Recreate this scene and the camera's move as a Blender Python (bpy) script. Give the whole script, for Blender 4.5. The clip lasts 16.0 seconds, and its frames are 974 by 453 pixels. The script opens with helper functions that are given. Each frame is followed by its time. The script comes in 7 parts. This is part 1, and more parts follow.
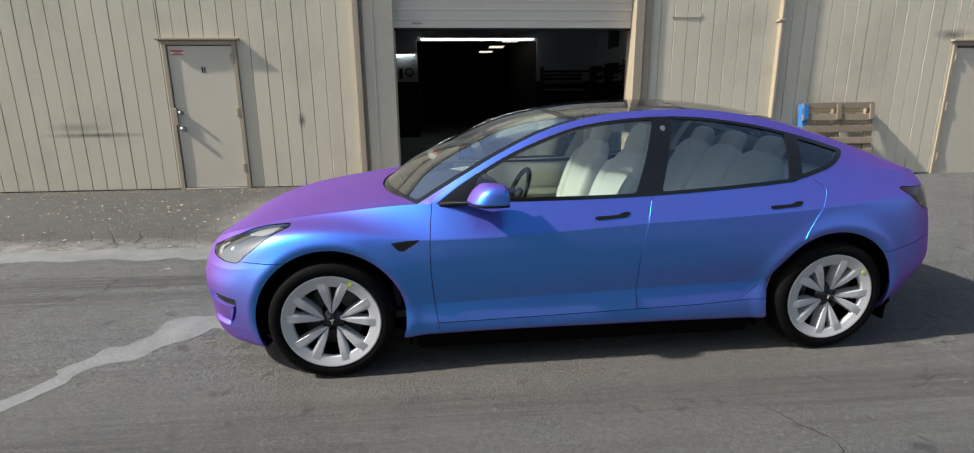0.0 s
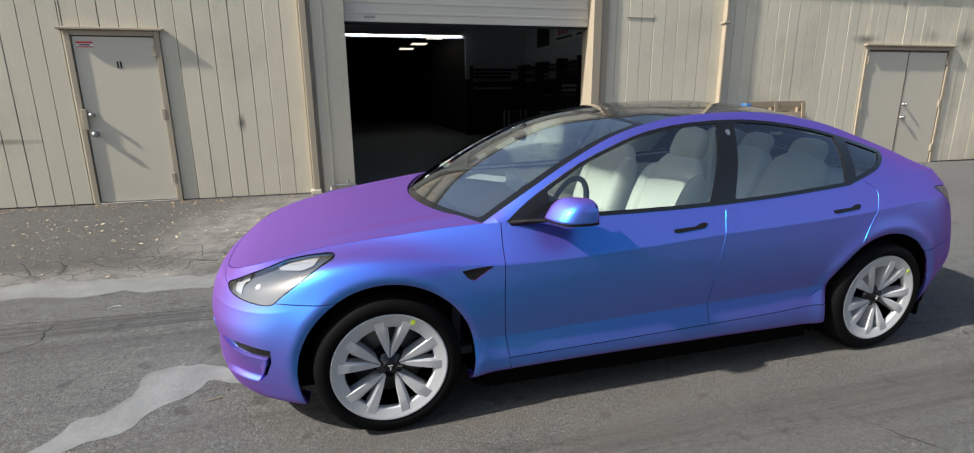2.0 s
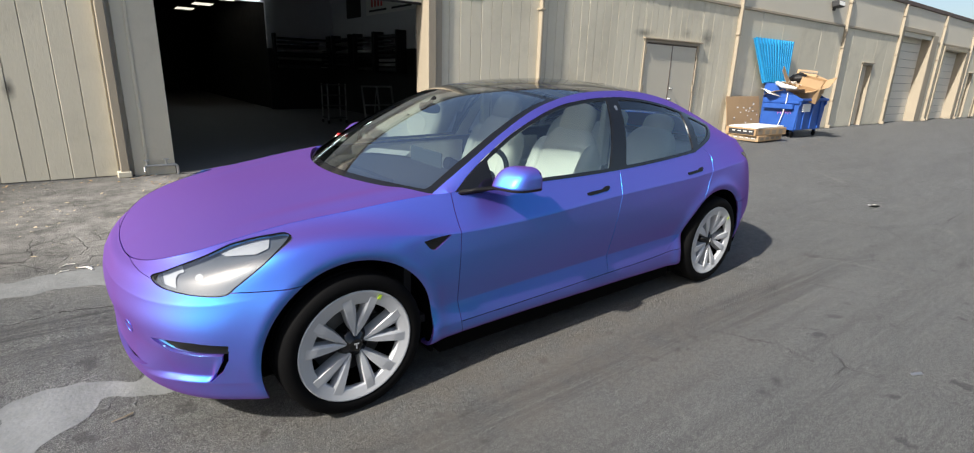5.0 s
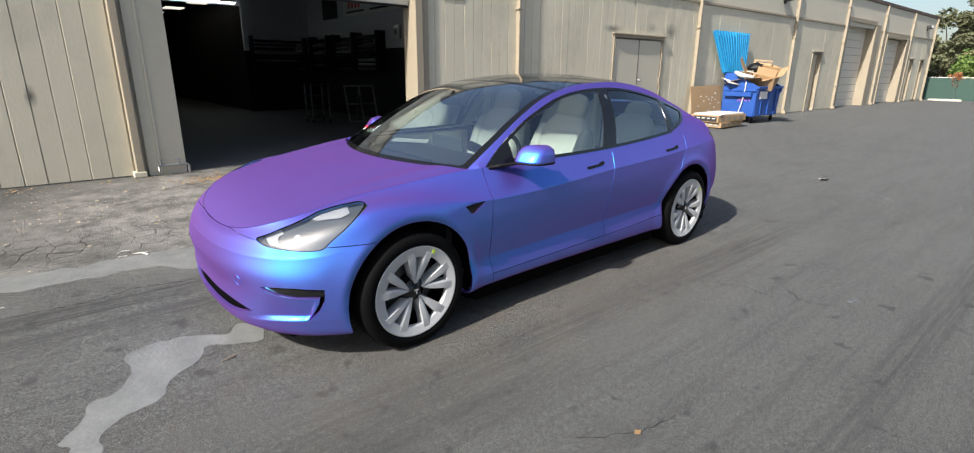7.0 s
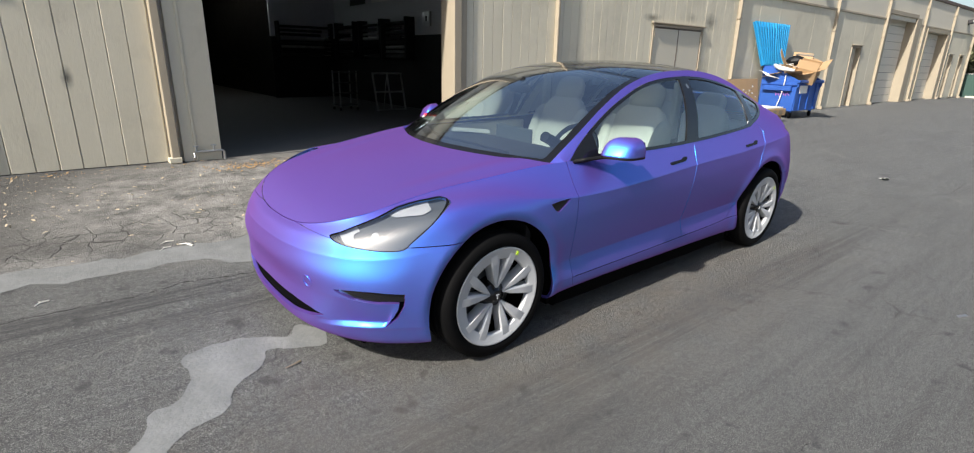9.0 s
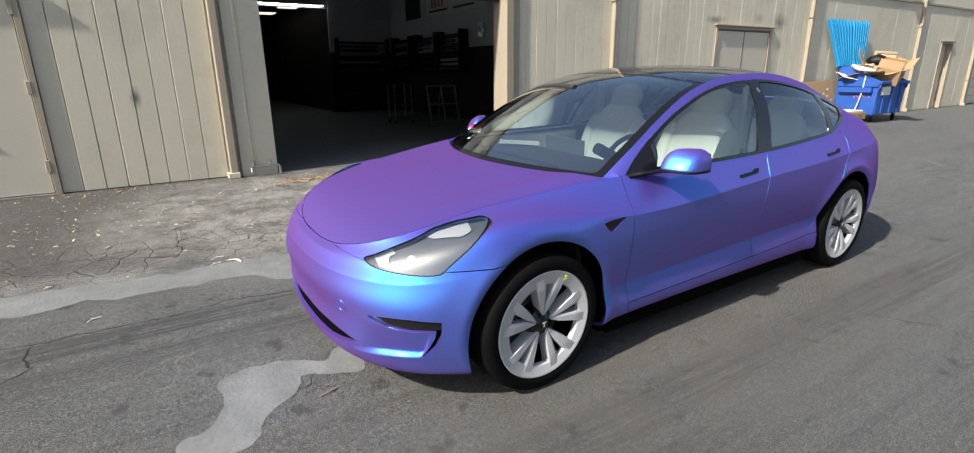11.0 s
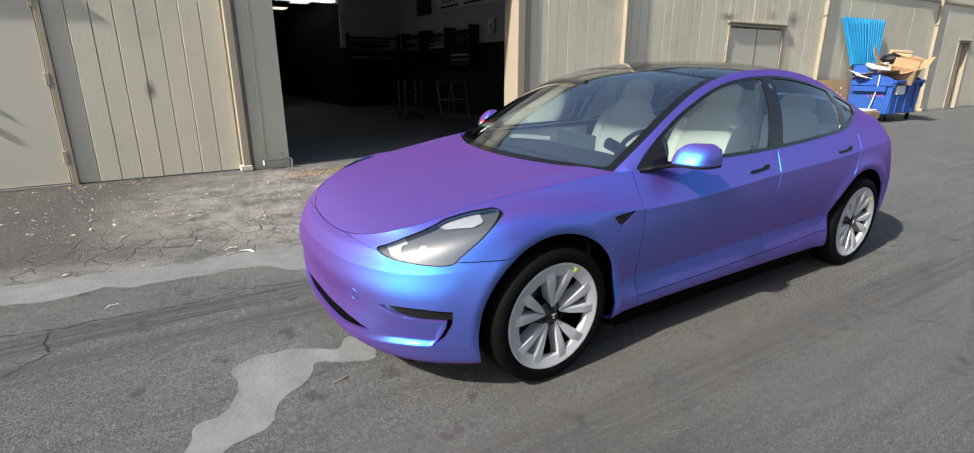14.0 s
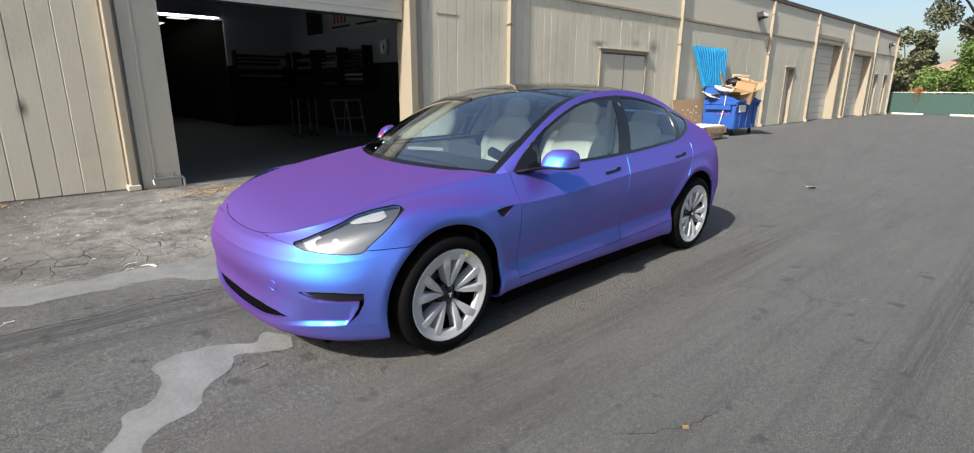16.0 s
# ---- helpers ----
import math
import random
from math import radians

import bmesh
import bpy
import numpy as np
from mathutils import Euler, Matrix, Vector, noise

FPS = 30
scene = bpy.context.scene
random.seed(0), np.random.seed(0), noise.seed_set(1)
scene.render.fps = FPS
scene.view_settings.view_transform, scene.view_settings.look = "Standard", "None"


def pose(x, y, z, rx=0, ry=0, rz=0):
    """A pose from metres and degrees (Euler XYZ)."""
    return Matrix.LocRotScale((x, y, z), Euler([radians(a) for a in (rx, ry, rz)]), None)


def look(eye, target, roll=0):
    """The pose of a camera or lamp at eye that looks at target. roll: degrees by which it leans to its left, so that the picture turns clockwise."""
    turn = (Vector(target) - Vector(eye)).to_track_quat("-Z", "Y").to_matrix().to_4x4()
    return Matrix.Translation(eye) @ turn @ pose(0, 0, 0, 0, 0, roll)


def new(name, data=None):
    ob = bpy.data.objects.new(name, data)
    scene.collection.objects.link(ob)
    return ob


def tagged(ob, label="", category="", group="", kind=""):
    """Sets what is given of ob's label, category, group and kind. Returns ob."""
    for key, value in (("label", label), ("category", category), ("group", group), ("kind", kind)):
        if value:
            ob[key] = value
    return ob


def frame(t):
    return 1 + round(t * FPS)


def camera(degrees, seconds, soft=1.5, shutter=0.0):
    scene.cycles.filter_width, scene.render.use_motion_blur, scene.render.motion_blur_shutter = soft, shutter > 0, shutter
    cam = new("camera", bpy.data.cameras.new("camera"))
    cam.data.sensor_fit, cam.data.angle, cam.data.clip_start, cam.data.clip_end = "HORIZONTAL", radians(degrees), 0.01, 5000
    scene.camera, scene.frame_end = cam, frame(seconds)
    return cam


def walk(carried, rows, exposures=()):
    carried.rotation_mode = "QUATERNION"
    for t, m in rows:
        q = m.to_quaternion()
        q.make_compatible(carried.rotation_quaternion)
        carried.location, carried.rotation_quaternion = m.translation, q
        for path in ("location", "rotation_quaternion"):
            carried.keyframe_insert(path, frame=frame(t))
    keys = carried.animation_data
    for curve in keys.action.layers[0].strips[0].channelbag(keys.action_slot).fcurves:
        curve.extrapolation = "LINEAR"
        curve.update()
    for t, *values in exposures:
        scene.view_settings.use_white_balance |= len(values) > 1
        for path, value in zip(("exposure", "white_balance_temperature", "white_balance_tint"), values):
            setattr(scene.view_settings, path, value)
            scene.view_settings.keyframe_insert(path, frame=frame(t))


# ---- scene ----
cam = camera(85.3, 16.0, 1.15)
PATH = [
    (0, (0.042, 0.015, 1.495), (0.202, 1.952, 1.024), -0.5),
    (0.5, (-0.098, 0.208, 1.483), (0.082, 2.137, 0.989), -2.6),
    (1, (-0.227, 0.406, 1.503), (0.011, 2.328, 1.003), -2.5),
    (1.5, (-0.443, 0.463, 1.508), (-0.053, 2.365, 1.027), -1.0),
    (2, (-0.694, 0.509, 1.525), (-0.205, 2.387, 1.044), -0.5),
    (2.5, (-0.809, 0.627, 1.516), (-0.255, 2.485, 1.027), -0.1),
    (3, (-0.877, 0.773, 1.525), (-0.199, 2.592, 1.045), 0.7),
    (3.5, (-1.041, 0.881, 1.532), (-0.172, 2.621, 1.066), 1.8),
    (4, (-1.165, 0.912, 1.536), (-0.085, 2.53, 1.072), 2.2),
    (4.5, (-1.253, 0.838, 1.53), (-0.108, 2.404, 1.042), 2.1),
    (5, (-1.377, 0.709, 1.506), (-0.228, 2.249, 0.95), 1.8),
    (5.2, (-1.441, 0.709, 1.53), (-0.285, 2.228, 0.934), 2.4),
    (7.3, (-2.074, 0.38, 1.497), (-0.836, 1.846, 0.933), 0.1),
    (7.5, (-2.109, 0.377, 1.492), (-0.87, 1.842, 0.927), 0.0),
    (8, (-2.146, 0.528, 1.47), (-0.932, 2.009, 0.893), 0.2),
    (8.5, (-2.185, 0.741, 1.473), (-0.992, 2.237, 0.889), 0.6),
    (9, (-2.132, 0.859, 1.461), (-0.943, 2.352, 0.863), 1.2),
    (9.2, (-2.077, 0.898, 1.444), (-0.887, 2.393, 0.852), 1.0),
    (11.5, (-1.964, 0.998, 1.452), (-0.977, 2.645, 0.891), -0.7),
    (12, (-1.965, 0.988, 1.445), (-0.987, 2.64, 0.885), -0.7),
    (12.5, (-1.968, 0.99, 1.441), (-0.989, 2.641, 0.876), -0.5),
    (13, (-1.972, 0.99, 1.437), (-0.986, 2.635, 0.87), -0.1),
    (13.5, (-1.975, 0.993, 1.44), (-0.989, 2.637, 0.87), -0.1),
    (14, (-1.995, 0.977, 1.437), (-0.999, 2.613, 0.862), -0.1),
    (14.5, (-2.112, 0.932, 1.457), (-1.03, 2.511, 0.879), -0.5),
    (15, (-2.239, 0.847, 1.454), (-1.005, 2.313, 0.88), 0.3),
    (15.5, (-2.266, 0.743, 1.459), (-0.976, 2.178, 0.935), 0.8),
    (16, (-2.261, 0.577, 1.44), (-0.957, 2.004, 0.932), 0.3),
]
EXPOSURES = [(0, 0.60), (0.5, 0.63), (1, 0.66), (2, 0.69), (3, 0.72), (16, 0.72)]
walk(cam, [(t, look(eye, target, roll)) for t, eye, target, roll in PATH], EXPOSURES)

# ---- light: hazy afternoon sun along the wall, open sky behind the camera ----
SUN_ELEVATION, SUN_DRIFT = 41.0, 8.0
world = bpy.data.worlds.new("hazy_sky")
scene.world = world
world.use_nodes = True
wn = world.node_tree
sky = wn.nodes.new("ShaderNodeTexSky")
sky.sky_type = "NISHITA"
sky.sun_disc = False
sky.sun_elevation, sky.sun_rotation = radians(SUN_ELEVATION), radians(270 - SUN_DRIFT)
sky.air_density, sky.dust_density, sky.ozone_density = 1.0, 2.2, 1.0
wn.nodes["Background"].inputs["Strength"].default_value = 0.094
wn.links.new(sky.outputs[0], wn.nodes["Background"].inputs["Color"])
sun_data = bpy.data.lights.new("sun", "SUN")
sun_data.energy, sun_data.angle, sun_data.color = 4.9, radians(1.3), (1.0, 0.95, 0.87)
sun = new("sun", sun_data)
_a, _e = radians(SUN_DRIFT), radians(SUN_ELEVATION)
sun_way = Vector((math.cos(_a) * math.cos(_e), math.sin(_a) * math.cos(_e), -math.sin(_e)))
sun.matrix_world = Matrix.Translation((-20, 0, 20)) @ sun_way.to_track_quat("-Z", "Y").to_matrix().to_4x4()


# ---- materials ----
def nodes_of(name):
    m = bpy.data.materials.new(name)
    m.use_nodes = True
    return m, m.node_tree.nodes, m.node_tree.links, m.node_tree.nodes["Principled BSDF"]


def noise_tex(nt, scale, detail=4, rough=0.6, stretch=None):
    """Noise over world positions, optionally stretched along the axes."""
    geo = nt.nodes.new("ShaderNodeNewGeometry")
    tex = nt.nodes.new("ShaderNodeTexNoise")
    tex.inputs["Scale"].default_value, tex.inputs["Detail"].default_value, tex.inputs["Roughness"].default_value = scale, detail, rough
    if stretch:
        mp = nt.nodes.new("ShaderNodeMapping")
        mp.inputs["Scale"].default_value = stretch
        nt.links.new(geo.outputs["Position"], mp.inputs["Vector"])
        nt.links.new(mp.outputs[0], tex.inputs["Vector"])
    else:
        nt.links.new(geo.outputs["Position"], tex.inputs["Vector"])
    return tex


def ramp(nt, src, stops):
    r = nt.nodes.new("ShaderNodeValToRGB")
    while len(r.color_ramp.elements) < len(stops):
        r.color_ramp.elements.new(0.5)
    for el, (p, c) in zip(r.color_ramp.elements, stops):
        el.position = p
        el.color = (*c, 1) if len(c) == 3 else c
    nt.links.new(src, r.inputs[0])
    return r.outputs[0]


def mix(nt, fac, a, b, mode="MIX"):
    n = nt.nodes.new("ShaderNodeMix")
    n.data_type, n.blend_type = "RGBA", mode
    for key, v in ((0, fac), (6, a), (7, b)):
        if hasattr(v, "is_linked"):
            nt.links.new(v, n.inputs[key])
        elif isinstance(v, (int, float)):
            n.inputs[key].default_value = v
        else:
            n.inputs[key].default_value = (*v, 1)
    return n.outputs[2]


def maths(nt, op, a, b=0.0, clamp=False):
    n = nt.nodes.new("ShaderNodeMath")
    n.operation, n.use_clamp = op, clamp
    for i, v in enumerate((a, b)):
        if hasattr(v, "is_linked"):
            nt.links.new(v, n.inputs[i])
        else:
            n.inputs[i].default_value = v
    return n.outputs[0]


def bump(nt, height, strength, distance):
    b = nt.nodes.new("ShaderNodeBump")
    b.inputs["Strength"].default_value, b.inputs["Distance"].default_value = strength, distance
    nt.links.new(height, b.inputs["Height"])
    return b.outputs[0]


def mat(name, color, rough=0.6, metal=0.0, var=0.12, scale=3.0, fine=60.0, relief=0.0, stretch=None, spec=0.5, per_object=0.0):
    """A surface whose colour varies at two scales, with a fine relief."""
    m, n, l, p = nodes_of(name)
    nt = m.node_tree
    big = noise_tex(nt, scale, 5, 0.6, stretch)
    small = noise_tex(nt, fine, 3, 0.6, stretch)
    c = mix(nt, big.outputs[0], [x * (1 - var) for x in color], [min(1, x * (1 + var)) for x in color])
    c = mix(nt, maths(nt, "MULTIPLY", small.outputs[0], 0.35), c, [x * (1 - 1.4 * var) for x in color])
    if per_object:
        info = nt.nodes.new("ShaderNodeObjectInfo")
        hsv = nt.nodes.new("ShaderNodeHueSaturation")
        l.new(maths(nt, "ADD", maths(nt, "MULTIPLY", info.outputs["Random"], per_object), 1 - per_object / 2), hsv.inputs["Value"])
        l.new(c, hsv.inputs["Color"])
        c = hsv.outputs[0]
    l.new(c, p.inputs["Base Color"])
    r = maths(nt, "ADD", maths(nt, "MULTIPLY", big.outputs[0], 0.2), rough - 0.1, True)
    l.new(r, p.inputs["Roughness"])
    p.inputs["Metallic"].default_value = metal
    p.inputs["Specular IOR Level"].default_value = spec
    if relief:
        l.new(bump(nt, small.outputs[0], 0.6, relief), p.inputs["Normal"])
    return m


def plain(name, color, rough=0.5, metal=0.0, spec=0.5):
    m, n, l, p = nodes_of(name)
    p.inputs["Base Color"].default_value = (*color, 1)
    p.inputs["Roughness"].default_value, p.inputs["Metallic"].default_value = rough, metal
    p.inputs["Specular IOR Level"].default_value = spec
    return m


def lamp_mat(name, color, strength):
    m, n, l, p = nodes_of(name)
    p.inputs["Emission Color"].default_value = (*color, 1)
    p.inputs["Emission Strength"].default_value = strength
    return m


def glass_mat(name, tint, gloss=0.06, rough=0.0):
    """Thin glass: tinted see-through with a mirror layer that grows at the edge."""
    m, n, l, p = nodes_of(name)
    n.remove(p)
    tr, gl, mx, fr = n.new("ShaderNodeBsdfTransparent"), n.new("ShaderNodeBsdfGlossy"), n.new("ShaderNodeMixShader"), n.new("ShaderNodeFresnel")
    tr.inputs[0].default_value = (*tint, 1)
    gl.inputs["Roughness"].default_value = rough
    fr.inputs["IOR"].default_value = 1.6
    l.new(maths(m.node_tree, "ADD", fr.outputs[0], gloss, True), mx.inputs[0])
    l.new(tr.outputs[0], mx.inputs[1])
    l.new(gl.outputs[0], mx.inputs[2])
    l.new(mx.outputs[0], n["Material Output"].inputs[0])
    return m


def wrap_mat():
    """Satin colour-shift vinyl: a violet ground under a blue gloss that turns magenta towards the edge."""
    m, n, l, p = nodes_of("satin_colour_shift_vinyl")
    nt = m.node_tree
    flake = noise_tex(nt, 900.0, 2, 0.5)
    l.new(mix(nt, flake.outputs[0], (0.160, 0.064, 0.345), (0.197, 0.080, 0.415)), p.inputs["Base Color"])
    p.inputs["Metallic"].default_value, p.inputs["Roughness"].default_value = 0.0, 0.5
    p.inputs["Specular IOR Level"].default_value = 0.2

    def lobe(color, rough):
        g = n.new("ShaderNodeBsdfGlossy")
        g.inputs["Color"].default_value, g.inputs["Roughness"].default_value = (*color, 1), rough
        return g.outputs[0]

    def blend(fac, a, b):
        x = n.new("ShaderNodeMixShader")
        if hasattr(fac, "is_linked"):
            l.new(fac, x.inputs[0])
        else:
            x.inputs[0].default_value = fac
        l.new(a, x.inputs[1])
        l.new(b, x.inputs[2])
        return x.outputs[0]

    lw = n.new("ShaderNodeLayerWeight")
    lw.inputs["Blend"].default_value = 0.5
    edge = maths(nt, "SUBTRACT", maths(nt, "MULTIPLY", lw.outputs["Facing"], 1.6), 0.24, True)
    blue = blend(0.34, lobe((0.04, 0.14, 1.0), 0.46), lobe((0.03, 0.85, 1.0), 0.29))
    sheen = blend(edge, blue, lobe((0.33, 0.18, 0.60), 0.44))
    l.new(blend(0.76, p.outputs[0], sheen), n["Material Output"].inputs[0])
    return m


SMUDGES = [(-2.03, 1.2, 0.06, 0.14, 0.9), (-5.0, 1.02, 0.75, 0.045, 0.9), (-5.2, 1.13, 0.5, 0.08, 0.45), (8.2, 2.42, 0.35, 0.10, 0.75), (10.5, 2.45, 0.35, 0.22, 0.7), (9.7, 2.5, 0.25, 0.12, 0.4), (10.5, 1.3, 0.2, 0.8, 0.35), (8.95, 3.0, 0.05, 0.1, 0.5)]


def siding_mat(name, color, per_object=0.06):
    """Painted rough plywood siding with streaks, scuffs and a coarse grain."""
    m = mat(name, color, 0.75, 0, 0.09, 1.3, 45, 0.003, (1, 1, 0.4), 0.3, per_object)
    nt = m.node_tree
    p = nt.nodes["Principled BSDF"]
    src = p.inputs["Base Color"].links[0].from_socket
    dirt = noise_tex(nt, 0.9, 6, 0.7)
    c = mix(nt, ramp(nt, dirt.outputs[0], [(0.50, (0, 0, 0)), (0.75, (0.4, 0.4, 0.4))]), src, [c * 0.55 for c in color])
    # smudges: middle x and z, half sizes, strength
    for sx, sz, rx, rz, amount in SMUDGES:
        geo = nt.nodes.new("ShaderNodeNewGeometry")
        mp = nt.nodes.new("ShaderNodeMapping")
        mp.inputs["Location"].default_value = (-sx / rx, 0, -sz / rz)
        mp.inputs["Scale"].default_value = (1 / rx, 0, 1 / rz)
        wob = noise_tex(nt, 9.0, 4, 0.7)
        ln = nt.nodes.new("ShaderNodeVectorMath")
        ln.operation = "LENGTH"
        nt.links.new(geo.outputs["Position"], mp.inputs["Vector"])
        nt.links.new(mp.outputs[0], ln.inputs[0])
        d = maths(nt, "ADD", ln.outputs["Value"], maths(nt, "MULTIPLY", wob.outputs[0], 0.9))
        c = mix(nt, ramp(nt, maths(nt, "MULTIPLY", d, 0.5), [(0.2, (amount,) * 3), (0.75, (0, 0, 0))]), c, (0.05, 0.047, 0.042))
    nt.links.new(c, p.inputs["Base Color"])
    return m


def asphalt_mat():
    """Old asphalt: stones, stains, tyre streaks, and cracks that crowd near the wall."""
    m, n, l, p = nodes_of("old_asphalt")
    nt = m.node_tree
    geo = n.new("ShaderNodeNewGeometry")
    xyz = n.new("ShaderNodeSeparateXYZ")
    l.new(geo.outputs["Position"], xyz.inputs[0])
    big, mid, fine = noise_tex(nt, 0.35, 5, 0.65), noise_tex(nt, 2.2, 6, 0.7), noise_tex(nt, 38, 7, 0.9)
    streak = noise_tex(nt, 1.0, 5, 0.7, (0.22, 3.2, 1))
    c = mix(nt, ramp(nt, big.outputs[0], [(0.3, (0, 0, 0)), (0.7, (1, 1, 1))]), (0.060, 0.063, 0.063), (0.107, 0.111, 0.109))
    c = mix(nt, ramp(nt, mid.outputs[0], [(0.35, (0, 0, 0)), (0.75, (0.7, 0.7, 0.7))]), c, (0.127, 0.129, 0.123))
    c = mix(nt, ramp(nt, streak.outputs[0], [(0.5, (0, 0, 0)), (0.68, (0.55, 0.55, 0.55))]), c, (0.042, 0.042, 0.041))
    c = mix(nt, ramp(nt, fine.outputs[0], [(0.52, (0, 0, 0)), (0.64, (0.8, 0.8, 0.8))]), c, (0.24, 0.236, 0.226))
    c = mix(nt, ramp(nt, fine.outputs[0], [(0.35, (0.9, 0.9, 0.9)), (0.49, (0, 0, 0))]), c, (0.04, 0.04, 0.04))

    grit = noise_tex(nt, 85, 3, 0.6)
    c = mix(nt, ramp(nt, grit.outputs[0], [(0.62, (0, 0, 0)), (0.70, (0.8, 0.8, 0.8))]), c, (0.30, 0.295, 0.28))
    c = mix(nt, ramp(nt, grit.outputs[0], [(0.33, (0.85, 0.85, 0.85)), (0.40, (0, 0, 0))]), c, (0.025, 0.025, 0.025))
    sand = noise_tex(nt, 240, 2, 0.5)
    c = mix(nt, ramp(nt, sand.outputs[0], [(0.55, (0, 0, 0)), (0.64, (0.8, 0.8, 0.8))]), c, (0.30, 0.295, 0.28))
    c = mix(nt, ramp(nt, sand.outputs[0], [(0.36, (0.9, 0.9, 0.9)), (0.45, (0, 0, 0))]), c, (0.022, 0.022, 0.022))
    spots = noise_tex(nt, 5.5, 3, 0.55)
    c = mix(nt, ramp(nt, spots.outputs[0], [(0.63, (0, 0, 0)), (0.70, (0.65, 0.65, 0.65))]), c, (0.035, 0.035, 0.036))
    scuff = noise_tex(nt, 1.0, 6, 0.75, (0.35, 14.0, 1))
    c = mix(nt, ramp(nt, scuff.outputs[0], [(0.5, (0, 0, 0)), (0.7, (0.45, 0.45, 0.45))]), c, (0.05, 0.05, 0.05))

    def cracks(scale, width, warp):
        w = noise_tex(nt, 2.6, 4, 0.6)
        add = n.new("ShaderNodeVectorMath")
        add.operation = "MULTIPLY_ADD"
        add.inputs[1].default_value = (warp, warp, 0)
        l.new(w.outputs["Color"], add.inputs[0])
        flat = n.new("ShaderNodeVectorMath")
        flat.operation = "MULTIPLY"
        flat.inputs[1].default_value = (1, 1, 0)
        l.new(geo.outputs["Position"], flat.inputs[0])
        l.new(flat.outputs[0], add.inputs[2])
        v = n.new("ShaderNodeTexVoronoi")
        v.feature = "DISTANCE_TO_EDGE"
        v.inputs["Scale"].default_value = scale
        l.new(add.outputs[0], v.inputs["Vector"])
        return ramp(nt, v.outputs["Distance"], [(0.0, (1, 1, 1)), (width, (0, 0, 0))])

    gate = ramp(nt, noise_tex(nt, 0.5, 3, 0.6).outputs[0], [(0.55, (0, 0, 0)), (0.62, (1, 1, 1))])
    near_wall = maths(nt, "MULTIPLY", maths(nt, "SUBTRACT", xyz.outputs["Y"], 5.12), 2.0, True)
    west = maths(nt, "MULTIPLY", maths(nt, "SUBTRACT", 3.0, xyz.outputs["X"]), 0.5, True)
    loose = ramp(nt, noise_tex(nt, 1.3, 4, 0.7).outputs[0], [(0.26, (0.2, 0.2, 0.2)), (0.42, (1, 1, 1))])
    sparse = ramp(nt, noise_tex(nt, 0.8, 4, 0.7).outputs[0], [(0.44, (0, 0, 0)), (0.56, (0.75, 0.75, 0.75))])
    before = maths(nt, "MULTIPLY", maths(nt, "SUBTRACT", 6.35, xyz.outputs["Y"]), 2.2, True)
    web = maths(nt, "MAXIMUM", maths(nt, "MULTIPLY", maths(nt, "MULTIPLY", cracks(4.4, 0.034, 0.20), loose), before), maths(nt, "MULTIPLY", cracks(1.5, 0.009, 0.34), sparse))
    fine_cracks = maths(nt, "MULTIPLY", maths(nt, "MULTIPLY", web, near_wall), west)
    wide_cracks = maths(nt, "MULTIPLY", cracks(0.42, 0.0045, 0.3), gate)
    gate2 = ramp(nt, noise_tex(nt, 0.7, 3, 0.6).outputs[0], [(0.52, (0, 0, 0)), (0.62, (0.6, 0.6, 0.6))])
    gate3 = ramp(nt, noise_tex(nt, 0.55, 4, 0.65).outputs[0], [(0.54, (0, 0, 0)), (0.64, (0.5, 0.5, 0.5))])
    hair = maths(nt, "MAXIMUM", maths(nt, "MULTIPLY", cracks(1.1, 0.006, 0.34), gate2), maths(nt, "MULTIPLY", cracks(3.1, 0.010, 0.28), gate3))
    crack = maths(nt, "MAXIMUM", maths(nt, "MAXIMUM", fine_cracks, wide_cracks), hair)
    # thin joints filled with pale dust out in the yard
    gate4 = ramp(nt, noise_tex(nt, 0.6, 3, 0.6).outputs[0], [(0.50, (0, 0, 0)), (0.60, (0.55, 0.55, 0.55))])
    c = mix(nt, maths(nt, "MULTIPLY", cracks(0.9, 0.0045, 0.5), gate4), c, (0.27, 0.26, 0.24))
    rubble = noise_tex(nt, 22, 6, 0.8)
    apron = mix(nt, mid.outputs[0], (0.042, 0.040, 0.036), (0.102, 0.096, 0.087))
    apron = mix(nt, ramp(nt, rubble.outputs[0], [(0.36, (0.7, 0.7, 0.7)), (0.5, (0, 0, 0))]), apron, (0.045, 0.043, 0.04))
    apron = mix(nt, ramp(nt, rubble.outputs[0], [(0.58, (0, 0, 0)), (0.7, (0.6, 0.6, 0.6))]), apron, (0.27, 0.26, 0.24))
    c = mix(nt, maths(nt, "MULTIPLY", maths(nt, "MULTIPLY", near_wall, west), 0.75), c, apron)
    # pale cement dust: along the strip's upper edge and spread before the bay
    def spot(x0, y0, rx, ry):
        mp = n.new("ShaderNodeMapping")
        mp.inputs["Location"].default_value = (-x0 / rx, -y0 / ry, 0)
        mp.inputs["Scale"].default_value = (1 / rx, 1 / ry, 0)
        ln = n.new("ShaderNodeVectorMath")
        ln.operation = "LENGTH"
        l.new(geo.outputs["Position"], mp.inputs["Vector"])
        l.new(mp.outputs[0], ln.inputs[0])
